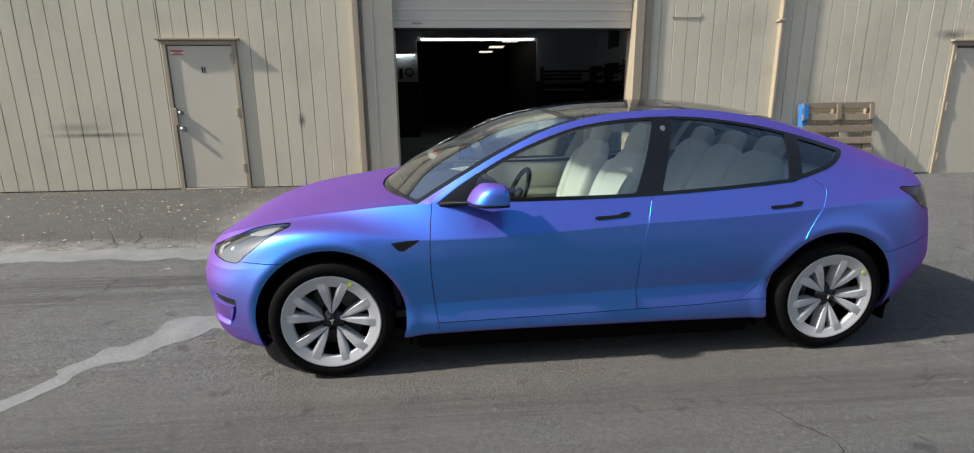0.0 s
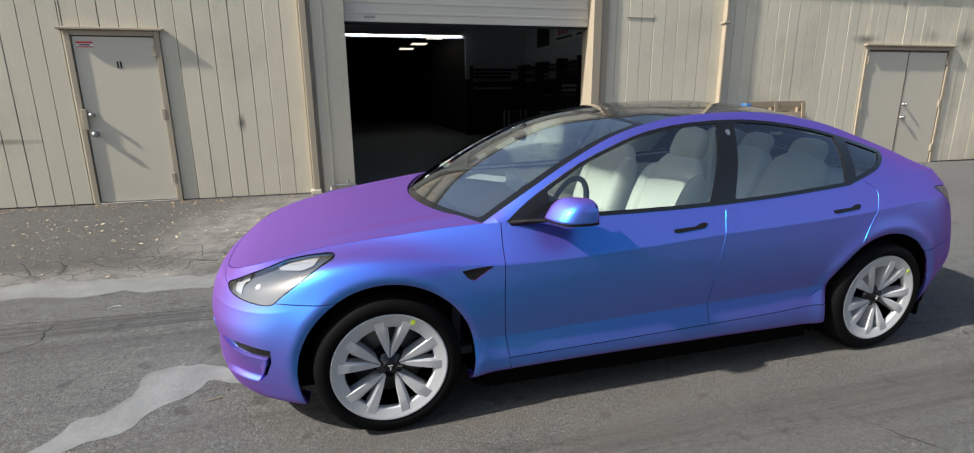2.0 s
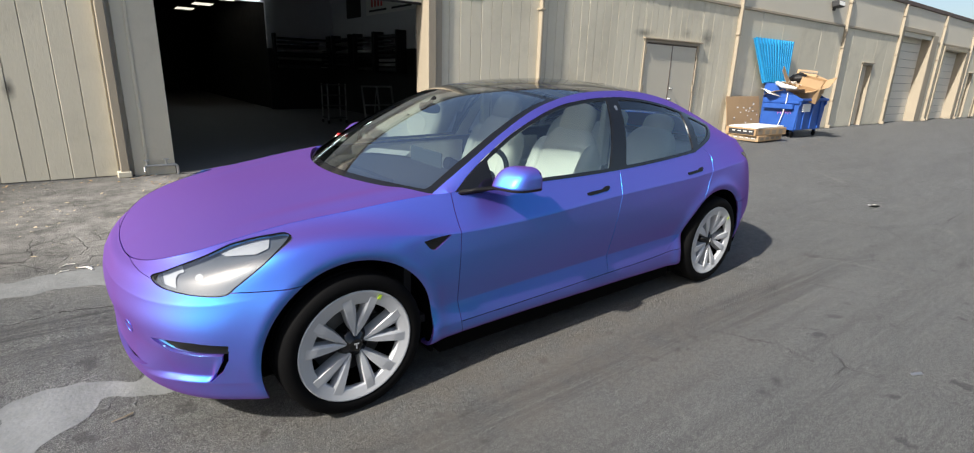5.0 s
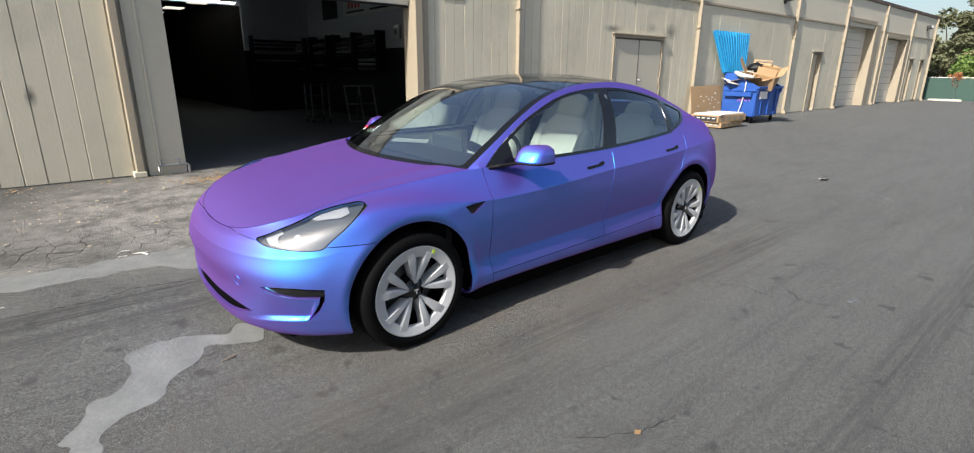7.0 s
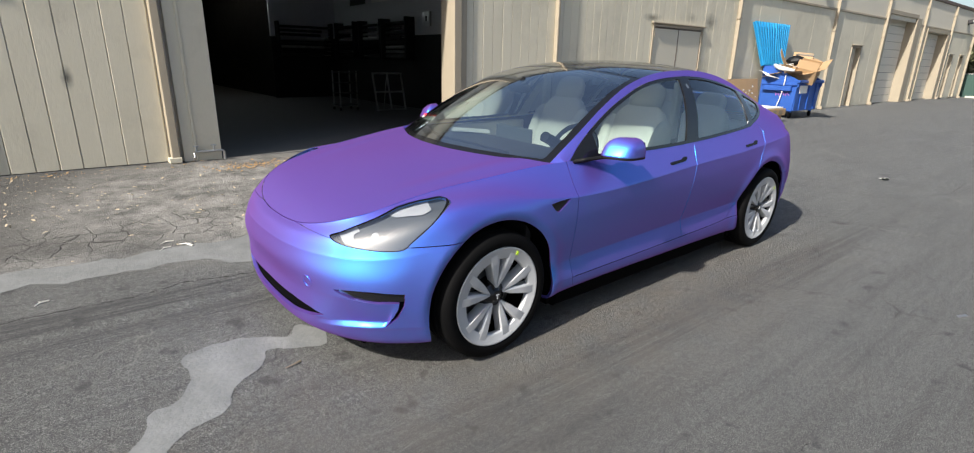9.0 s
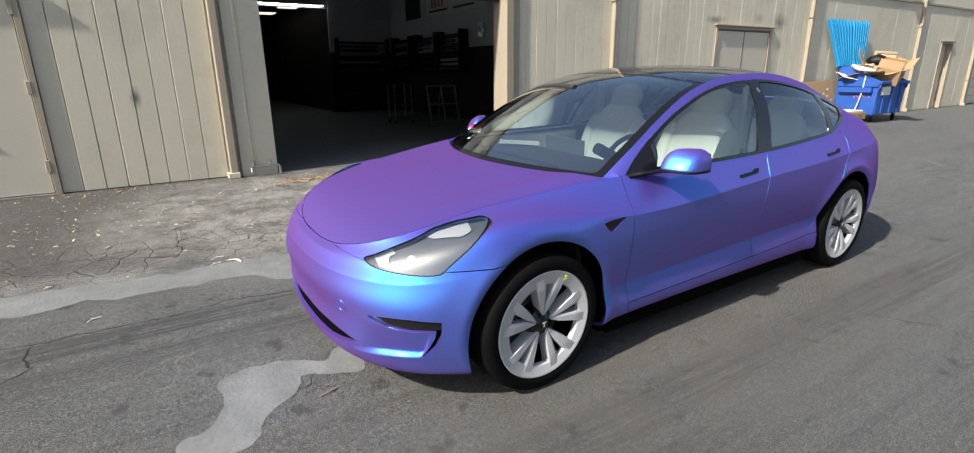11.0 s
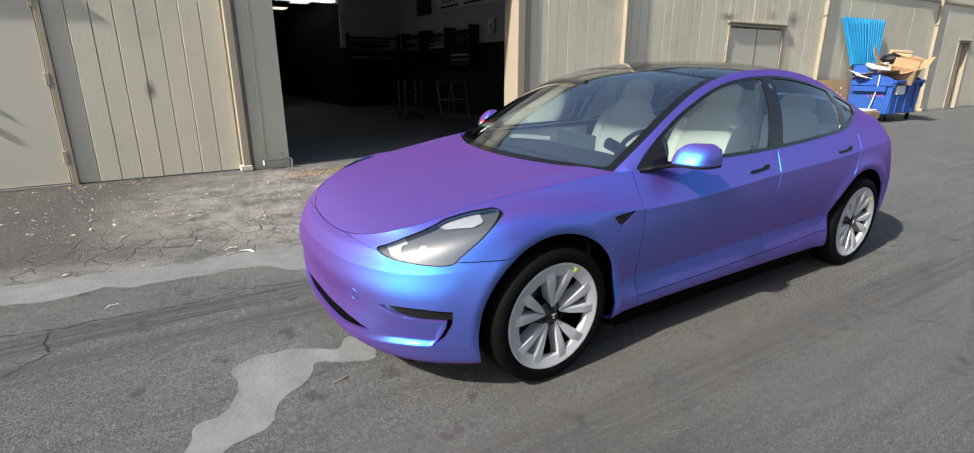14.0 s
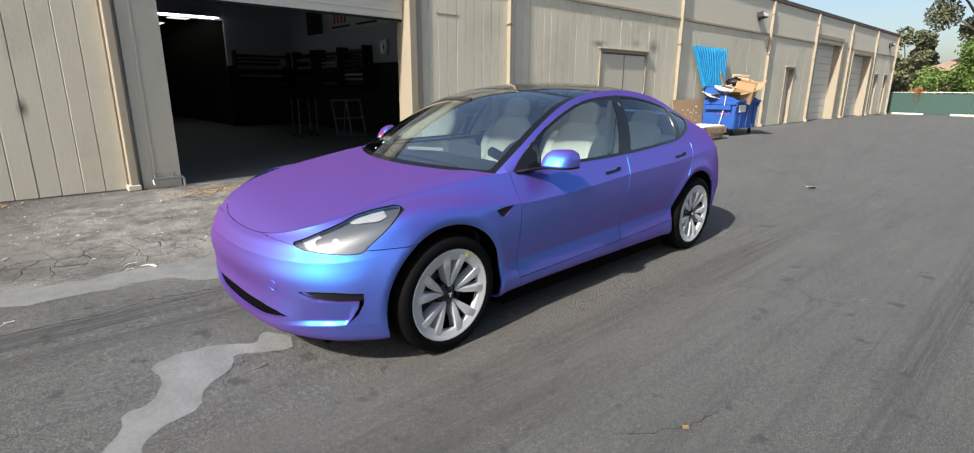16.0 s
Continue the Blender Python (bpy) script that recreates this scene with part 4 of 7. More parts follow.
    part("label_plate", box_bm(0.2, 0.62, 0.018, 0.0499, 0.66, 0.86, 0.003), PAPER, d, "worn white label plate")
    part("hanging_strap", tube_bm([(-0.05, 0.35, 1.12), (-0.08, 0.34, 0.95), (-0.07, 0.36, 0.75), (-0.08, 0.40, 0.5), (-0.08, 0.45, 0.3)], 0.012, 6), PAPER, d)
    tagged(d, "blue steel dumpster on casters, overfull, lid open", "dumpster")


dumpster()


def sheet_bm(w, h, t, bend, seed):
    """A bent board."""
    bm = bmesh.new()
    rng = random.Random(seed)
    nx, ny = 8, 6
    ph = rng.uniform(0, 6)
    top = [[bm.verts.new((w * (i / nx - 0.5), h * (j / ny - 0.5), bend * math.sin(3 * i / nx + ph) + 0.4 * bend * math.sin(4 * j / ny + ph))) for i in range(nx + 1)] for j in range(ny + 1)]
    low = [[bm.verts.new(v.co - Vector((0, 0, t))) for v in row] for row in top]
    for j in range(ny):
        for i in range(nx):
            bm.faces.new((top[j][i], top[j][i + 1], top[j + 1][i + 1], top[j + 1][i]))
            bm.faces.new((low[j][i], low[j + 1][i], low[j + 1][i + 1], low[j][i + 1]))
    for i in range(nx):
        bm.faces.new((top[0][i + 1], top[0][i], low[0][i], low[0][i + 1]))
        bm.faces.new((top[ny][i], top[ny][i + 1], low[ny][i + 1], low[ny][i]))
    for j in range(ny):
        bm.faces.new((top[j][0], top[j + 1][0], low[j + 1][0], low[j][0]))
        bm.faces.new((top[j + 1][nx], top[j][nx], low[j][nx], low[j + 1][nx]))
    return bm


def open_box(m, w, d, h):
    """A cardboard box with two flaps standing open."""
    b = root("cardboard_box", m)
    t = 0.008
    part("bottom_panel", box_bm(0, w, 0, d, 0, t), CARD, b)
    for x0, x1, y0, y1 in ((0, t, 0, d), (w - t, w, 0, d), (t, w - t, 0, t), (t, w - t, d - t, d)):
        part("side_panel", box_bm(x0, x1, y0, y1, t, h), CARD, b)
    part("flap", box_bm(0, w, 0, t, 0, d * 0.45, m=Matrix.Translation((0, -0.002, h)) @ Matrix.Rotation(radians(55), 4, "X")), CARD, b)
    part("flap", box_bm(0, t, 0, d, 0, w * 0.4, m=Matrix.Translation((0, 0, h)) @ Matrix.Rotation(radians(25), 4, "Y")), CARD, b)
    return b


def rubbish():
    rng = random.Random(5)
    # sheets fanned over the rim, leaning towards the lid
    for i in range(16):
        s = part("cardboard_sheet", sheet_bm(rng.uniform(0.5, 0.95), rng.uniform(0.3, 0.5), 0.008, rng.uniform(0.01, 0.04), i), CARD if i % 4 else PAPER, None)
        s.matrix_world = Matrix.Translation((13.35 + 0.055 * i, 7.25 + rng.uniform(0, 0.55), 1.22 + 0.020 * i)) @ Euler((rng.uniform(-0.3, 0.45), rng.uniform(-0.35, 0.35), rng.uniform(-0.6, 0.6))).to_matrix().to_4x4()
        tagged(s, "flattened cardboard sheet heaped in the dumpster" if i % 4 else "white paper sheet heaped in the dumpster", "cardboard", "rubbish in the dumpster")
    for i in range(7):
        s = part("cardboard_sheet", sheet_bm(rng.uniform(0.5, 0.7), rng.uniform(0.35, 0.5), 0.008, 0.02, 40 + i), (CARD, GREYTRIM, CARD, WOOD)[i % 4], None)
        s.matrix_world = Matrix.Translation((13.9 + 0.06 * i, 7.4 + 0.03 * i, 1.5 + 0.012 * i)) @ Euler((0.2, -0.95 - 0.03 * i, rng.uniform(-0.2, 0.2))).to_matrix().to_4x4()
        tagged(s, "stiff cardboard sheet standing in the heap", "cardboard", "rubbish in the dumpster")
    peak = part("cardboard_sheet", sheet_bm(0.45, 0.6, 0.008, 0.02, 60), CARD, None)
    peak.matrix_world = Matrix.Translation((13.65, 7.75, 1.62)) @ Euler((1.2, -0.3, 0.3)).to_matrix().to_4x4()
    tagged(peak, "pointed brown cardboard sheet standing against the lid", "cardboard", "rubbish in the dumpster")
    for x, y, z, w, d, h, e in ((13.75, 6.98, 1.0, 0.52, 0.5, 0.42, (0.25, -0.5, 0.1)), (13.95, 7.5, 1.0, 0.4, 0.36, 0.36, (-0.2, -0.6, 0.3))):
        b = open_box(Matrix.Translation((x, y, z)) @ Euler(e).to_matrix().to_4x4(), w, d, h)
        tagged(b, "open brown cardboard box on the rubbish heap", "cardboard box", "rubbish in the dumpster")
    bag = part("black_bag", blob_bm(14.05, 7.6, 1.62, 0.28, 0.22, 0.14, 2.2), BLACK, None, smooth=True)
    for v in bag.data.vertices:
        v.co += noise.noise_vector(v.co * 9) * 0.05
    tagged(bag, "black plastic rubbish bag on the heap", "rubbish bag", "rubbish in the dumpster")
    pl = root("plastic_roll", Matrix.Translation((13.05, 7.45, 1.38)))
    part("sheet", tube_bm([(0, -0.25, 0), (0.02, 0.1, 0.05), (0.2, 0.35, 0.12)], [0.03, 0.06, 0.05], 10), PAPER, pl, smooth=True)
    tagged(pl, "white plastic sheet spilling over the rim", "plastic sheet", "rubbish in the dumpster")
    board = root("cardboard_board", Matrix.Translation((11.55, WALL_Y - 0.26, ground_z(12, 8))) @ Matrix.Rotation(radians(-10), 4, "X"))
    part("sheet", box_bm(0, 1.62, 0, 0.012, 0, 0.98, 0.003), CARD, board)
    for i in range(22):
        x, z = rng.uniform(0.1, 1.5), rng.uniform(0.1, 0.85)
        part("torn_patch", box_bm(x, x + rng.uniform(0.03, 0.09), -0.004, -0.0005, z, z + rng.uniform(0.02, 0.05), 0.001), PAPER if i % 3 else WOOD, board)
    tagged(board, "large torn cardboard panel leaning on the wall", "cardboard")
    z = 0.02
    for w, d, h, turn, shade in ((1.25, 0.72, 0.13, 0.05, CARD), (1.35, 0.75, 0.17, -0.04, CARD), (1.3, 0.7, 0.035, 0.03, PAPER)):
        b = root("carton", Matrix.Translation((11.6, 7.30, ground_z(11.5, 7.3) + z)) @ Matrix.Rotation(turn, 4, "Z"))
        part("box", box_bm(-w / 2, w / 2, -d / 2, d / 2, 0, h - 0.003, 0.006), shade, b)
        if h > 0.1:
            part("print", box_bm(-w / 2 - 0.004, -w / 2 - 0.0005, -d / 2 + 0.04, d / 2 - 0.08, 0.02, h - 0.03), GREYTRIM if h > 0.15 else WOOD, b, "dark printed panel")
            for k in range(4):
                part("print_bar", box_bm(w * (-0.42 + 0.22 * k), w * (-0.28 + 0.22 * k), -d / 2 - 0.003, -d / 2 - 0.0005, 0.03, h - 0.04), WOOD, b)
                part("print_line", box_bm(-w / 2 - 0.007, -w / 2 - 0.0045, -d / 2 + 0.08 + 0.14 * k, -d / 2 + 0.16 + 0.14 * k, h * 0.5, h * 0.62), PAPER, b)
        tagged(b, "printed flat carton stacked beside the dumpster", "carton", "flat cartons")
        z += h


rubbish()


def dry_leaf(bm, rng, x, y, s):
    """One curled leaf lying on the ground."""
    m = Matrix.Translation((x, y, ground_z(x, y) + 0.004 + s * 0.3)) @ Euler((rng.uniform(-0.4, 0.4), rng.uniform(-0.4, 0.4), rng.uniform(0, 6.28))).to_matrix().to_4x4()
    w = rng.uniform(0.3, 0.6)
    vs = [bm.verts.new(m @ Vector(p)) for p in ((-s, 0, 0), (-s * 0.2, -s * w, s * 0.15), (s * 0.5, -s * w * 0.7, s * 0.1), (s, 0, 0), (0, s * w, s * 0.2))]
    bm.faces.new(vs)


def ground_litter():
    rng = random.Random(11)
    bm = bmesh.new()
    for i in range(620):
        k = rng.random()
        if i >= 400:
            x, y = rng.gauss(-0.42, 0.24), rng.gauss(7.66, 0.12)
        elif k < 0.55:
            x, y = rng.uniform(-6.5, -0.7), 8.18 - abs(rng.gauss(0, 0.14))
        elif k < 0.65:
            x, y = rng.uniform(-6, 0.5), rng.uniform(5.6, 8.1)
        elif k < 0.85:
            x, y = rng.gauss(0.0, 0.35), rng.gauss(7.72, 0.06)
        else:
            x, y = rng.uniform(9, 16), rng.uniform(6.0, 7.6)
        dry_leaf(bm, rng, x, y, rng.uniform(0.009, 0.026))
    ob = part("leaf_litter", bm, LITTER, None)
    tagged(ob, "scattered dry leaves on the asphalt by the wall", "leaves", kind="stuff")
    bm = bmesh.new()
    for i in range(900):
        k = rng.random()
        if k < 0.5:
            x, y = rng.gauss(-3.0, 1.1), rng.gauss(7.0, 0.5)
        else:
            x, y = rng.uniform(-7, 0.5), rng.uniform(5.3, 8.15)
        dry_leaf(bm, rng, x, min(y, 8.15), rng.choice((0.005, 0.007, 0.009, 0.012, 0.016, 0.024)))
    ob = part("leaf_chips", bm, CHIPS, None)
    tagged(ob, "small pale broken leaf chips on the apron", "leaves", kind="stuff")
    bm = bmesh.new()
    for i in range(420):
        if i < 120:
            x, y = rng.uniform(5.5, 14), rng.uniform(4.5, 7.4)
        else:
            x, y = rng.uniform(-5, 12), rng.uniform(0.5, 5)
        s = rng.uniform(0.002, 0.006)
        box_bm(-s, s, -s * 0.7, s * 0.7, 0, s, bm=bm, m=Matrix.Translation((x, y, ground_z(x, y))) @ Matrix.Rotation(rng.uniform(0, 3), 4, "Z"))
    tagged(part("gravel", bm, PALE, None), "loose pale grit and specks on the asphalt", "gravel", kind="stuff")
    twig = part("twig", tube_bm([(-1.492, 3.208, 0.020), (-1.446, 3.216, 0.022), (-1.412, 3.228, 0.021)], [0.0025, 0.0035, 0.0055], 6), WOOD, None)
    tagged(twig, "pale broken twig on the asphalt", "twig")
    scrap = part("paper_scrap", sheet_bm(0.21, 0.085, 0.002, 0.022, 3), PAPER, None)
    scrap.matrix_world = Matrix.Translation((6.6, 3.07, ground_z(6.6, 3.07) + 0.014))
    tagged(scrap, "crumpled white paper scrap on the asphalt", "paper")
    lf = part("fallen_leaf", sheet_bm(0.042, 0.026, 0.001, 0.005, 4), LITTER, None)
    lf.matrix_world = Matrix.Translation((-0.254, 1.477, 0.008)) @ Matrix.Rotation(0.5, 4, "Z")
    tagged(lf, "dry orange leaf lying on the asphalt", "leaf")
    chip = part("metal_chip", sheet_bm(0.06, 0.02, 0.003, 0.004, 6), STEEL, None)
    chip.matrix_world = Matrix.Translation((2.05, 1.35, 0.008)) @ Matrix.Rotation(-0.6, 4, "Z")
    tagged(chip, "small grey scrap on the asphalt", "scrap")
    for x, y, a, size in ((-1.671, 5.399, 0.4, 1.0), (-1.566, 5.277, -0.7, 1.3), (-1.70, 5.27, 0.6, 0.9), (-2.421, 4.676, 0.7, 0.9)):
        bm = tube_bm([(-0.045, 0, 0.005), (0, 0.01, 0.009), (0.05, -0.006, 0.005)], [0.0025, 0.0045, 0.006], 6)
        tube_bm([(0, 0.01, 0.008), (0.012, 0.024, 0.008), (0.016, 0.042, 0.004)], [0.003, 0.0025, 0.002], 6, bm)
        stick = part("stick", bm, DRYWOOD, None)
        stick.matrix_world = Matrix.Translation((x, y, ground_z(x, y))) @ Matrix.Rotation(a, 4, "Z") @ Matrix.Scale(size, 4)
        tagged(stick, "bleached forked stick lying on the cracked apron", "stick", "pale sticks")


ground_litter()


# ---- beyond the building: fence, house, trees ----
def fence():
    f = root("fence", Matrix.Translation((38.6, 0, 0)))
    for i in range(14):
        y = 12 - i * 2.4
        part("post", tube_bm([(0.06, y, 0), (0.06, y, 1.32)], 0.03, 8), STEEL, f)
        part("screen", box_bm(0, 0.012, y - 2.38, y, 0.03, 1.24 + 0.03 * math.sin(i * 2.1), 0.002), FENCEGREEN, f)
    part("top_rail", tube_bm([(0.06, 12, 1.29), (0.06, -21.6, 1.29)], 0.02, 8), STEEL, f)
    tagged(f, "chain fence covered with dark green privacy screen", "fence")
    for y in (7.6, 4.9, 2.2):
        w = part("wheel_stop", box_bm(37.6, 37.75, y - 0.9, y + 0.6, 0.0, 0.12, 0.03, 2), STUCCO, None)
        tagged(w, "pale concrete wheel stop before the fence", "wheel stop", "wheel stops")


fence()


def house():
    h = root("house", Matrix.Translation((62, 6.0, 0)))
    part("wall", box_bm(0, 10, -9, 5, 0, 3.2), plain("cream_house_wall", (0.55, 0.45, 0.33), 0.8), h)
    bm = bmesh.new()
    vs = [bm.verts.new(p) for p in ((-0.6, -9.6, 3.1), (10.6, -9.6, 3.1), (10.6, 5.6, 3.1), (-0.6, 5.6, 3.1), (5, -6, 4.9), (5, 2, 4.9))]
    for f in ((0, 1, 4), (1, 2, 5, 4), (2, 3, 5), (3, 0, 4, 5), (3, 2, 1, 0)):
        bm.faces.new([vs[i] for i in f])
    part("roof", bm, mat("pinkish_roof_tiles", (0.34, 0.23, 0.17), 0.8, 0, 0.25, 2, 20), h)
    for y in (-6, -2, 2):
        w = part("window", box_bm(-0.06, -0.001, y - 0.7, y + 0.7, 1.1, 2.3, 0.01), GLOSSBLACK, h)
        part("window_frame", box_bm(-0.08, -0.061, y - 0.8, y + 0.8, 2.3, 2.4), PAPER, w)
    tagged(h, "low cream house with a faded brown roof", "house")


house()


def tree(x, y, height, spread, seed, leaf, leaves=2600, low=0.3, size=0.16):
    """A tapered trunk, forking limbs and a crown of many small leaves in uneven clumps."""
    rng = random.Random(seed)
    t = root("tree", Matrix.Translation((x, y, ground_z(x, y) - 0.02)))
    bm = bmesh.new()
    top = height * 0.55
    tube_bm([(0, 0, 0), (0.1, 0.05, top * 0.5), (0.05, -0.05, top)], [height * 0.03, height * 0.024, height * 0.014], 9, bm)
    clumps = []
    for i in range(16):
        a, z0 = rng.uniform(0, 6.28), rng.uniform(low * 0.7, 0.55) * height
        r, z1 = rng.uniform(0.35, 1.0) * spread, rng.uniform(low, 1.0) * height
        r *= math.sqrt(max(0.12, 1 - ((z1 / height - 0.55) / 0.5) ** 2))
        end = Vector((r * math.cos(a), r * math.sin(a), z1))
        tube_bm([(0.06, 0, z0), (end.x * 0.45, end.y * 0.45, (z0 + z1) / 2 + 0.1), end], [height * 0.011, height * 0.007, height * 0.002], 6, bm)
        clumps.append((end, rng.uniform(0.22, 0.42) * spread))
    part("trunk", bm, BARK, t)
    verts, faces = [], []
    for i in range(leaves):
        c, r = rng.choice(clumps)
        d = Vector((rng.gauss(0, 1), rng.gauss(0, 1), rng.gauss(0, 0.8)))
        p = c + d.normalized() * r * rng.random() ** 0.45
        m = Euler((rng.uniform(-1, 1), rng.uniform(-1, 1), rng.uniform(0, 6.28))).to_matrix()
        s = size * rng.uniform(0.6, 1.5)
        k = len(verts)
        verts += [p + m @ Vector(q) for q in ((-s, 0, 0), (0, -s * 0.5, 0), (s, 0, s * 0.2), (0, s * 0.5, 0))]
        faces.append((k, k + 1, k + 2, k + 3))
    part("crown", mesh_of("crown", verts, faces, leaf), None, t)
    return tagged(t, "leafy green tree with an uneven crown", "tree", "trees beyond the yard")


tree(46, 9.3, 4.2, 1.4, 1, LEAFDARK, 5000, 0.1, 0.11)
tree(60, 7.4, 13.0, 4.4, 2, LEAFDARK, 20000, 0.28, 0.15)
tree(42.5, 6.6, 2.7, 1.9, 3, LEAF, 6000, 0.12, 0.09)
tree(43, 4.4, 4.4, 2.2, 4, LEAF, 6000, 0.15, 0.09)
tree(47, 4.0, 6.4, 2.4, 5, LEAF, 5000, 0.35, 0.12)
tree(70, 14, 6.8, 3.0, 6, LEAFDARK, 7000, 0.2, 0.2)
tree(75, 0, 9, 4, 7, LEAFDARK, 5000, 0.2, 0.2)
def opposite_building():
    """The low tan building across the yard, which the car's windows mirror."""
    h = root("opposite_building", Matrix.Translation((10, -22, 0)))
    part("wall", box_bm(0, 46, -9, 0, 0, 4.6), mat("tan_stucco", (0.40, 0.27, 0.16), 0.85, 0, 0.15, 0.6, 20, 0.004), h)
    part("roof", box_bm(-0.4, 46.4, -9.4, 0.4, 4.601, 4.9, 0.03), BROWN, h)
    for x in range(3, 44, 6):
        w = part("window", box_bm(x, x + 2.2, 0.001, 0.05, 1.2, 2.6, 0.01), GLOSSBLACK, h)
        part("window_frame", box_bm(x - 0.08, x + 2.28, 0.001, 0.07, 2.6, 2.7), TRIM, w)
    tagged(h, "low tan stucco building across the yard", "building")


opposite_building()
orange = tree(38.9, 7.35, 1.5, 0.62, 9, mat("dry_orange_foliage", (0.42, 0.17, 0.07), 0.8, 0, 0.3), 900, 0.45, 0.05)
tagged(orange, "dry orange bush leaning on the fence", "bush")
tree(2.0, -6.0, 8.5, 2.6, 8, LEAFDARK, 9000, 0.18, 0.13)
for i, (x, y, h) in enumerate(((-9, -17, 5), (-3.5, -18, 5.5), (2.5, -19, 4.5))):
    tree(x, y, h, h * 0.36, 20 + i, LEAFDARK, 3000, 0.25, 0.2)



# ---- the car: x runs back from the front axle, y across, z up ----
CAR_POSE = pose(-0.596, 3.6338, 0.0217, 1.381, 0, 1.326)
CAR_WIDE = 1.02
AXLE_R, ARCH_R, HUB_Z = 2.875, 0.398, 0.336


def spl(xs, ys):
    """A smooth curve through the points, as a function of arrays."""
    xs, ys = np.array(xs, float), np.array(ys, float)
    d = np.diff(ys) / np.diff(xs)
    m = np.empty_like(ys)
    m[0], m[-1] = d[0], d[-1]
    h = np.diff(xs)
    m[1:-1] = (d[:-1] * h[1:] + d[1:] * h[:-1]) / (h[1:] + h[:-1])

    def f(x):
        x = np.clip(np.asarray(x, float), xs[0], xs[-1])
        i = np.clip(np.searchsorted(xs, x) - 1, 0, len(xs) - 2)
        hh = xs[i + 1] - xs[i]
        t = (x - xs[i]) / hh
        return (2 * t ** 3 - 3 * t ** 2 + 1) * ys[i] + (t ** 3 - 2 * t ** 2 + t) * hh * m[i] + (-2 * t ** 3 + 3 * t ** 2) * ys[i + 1] + (t ** 3 - t ** 2) * hh * m[i + 1]

    return f


def sd_poly(px, pz, poly):
    """Signed distance to a closed outline, positive inside."""
    p = np.array(poly, float)
    q = np.roll(p, -1, 0)
    best = np.full(px.shape, 1e9)
    inside = np.zeros(px.shape, bool)
    for (ax, az), (bx, bz) in zip(p, q):
        ex, ez = bx - ax, bz - az
        t = np.clip(((px - ax) * ex + (pz - az) * ez) / (ex * ex + ez * ez + 1e-12), 0, 1)
        best = np.minimum(best, np.hypot(px - ax - t * ex, pz - az - t * ez))
        cross = (az > pz) != (bz > pz)
        with np.errstate(divide="ignore", invalid="ignore"):
            inside ^= cross & (px < (bx - ax) * (pz - az) / (bz - az + 1e-15) + ax)
    return np.where(inside, best, -best)


def loop(pts, n=6):
    """A rounded closed outline through the points."""
    out, k = [], len(pts)
    for i in range(k):
        a, b, c, d = (np.array(pts[(i + o) % k], float) for o in (-1, 0, 1, 2))
        for s in range(n):
            t = s / n
            out.append(tuple(0.5 * (2 * b + (c - a) * t + (2 * a - 5 * b + 4 * c - d) * t * t + (3 * b - a - 3 * c + d) * t ** 3)))
    return out


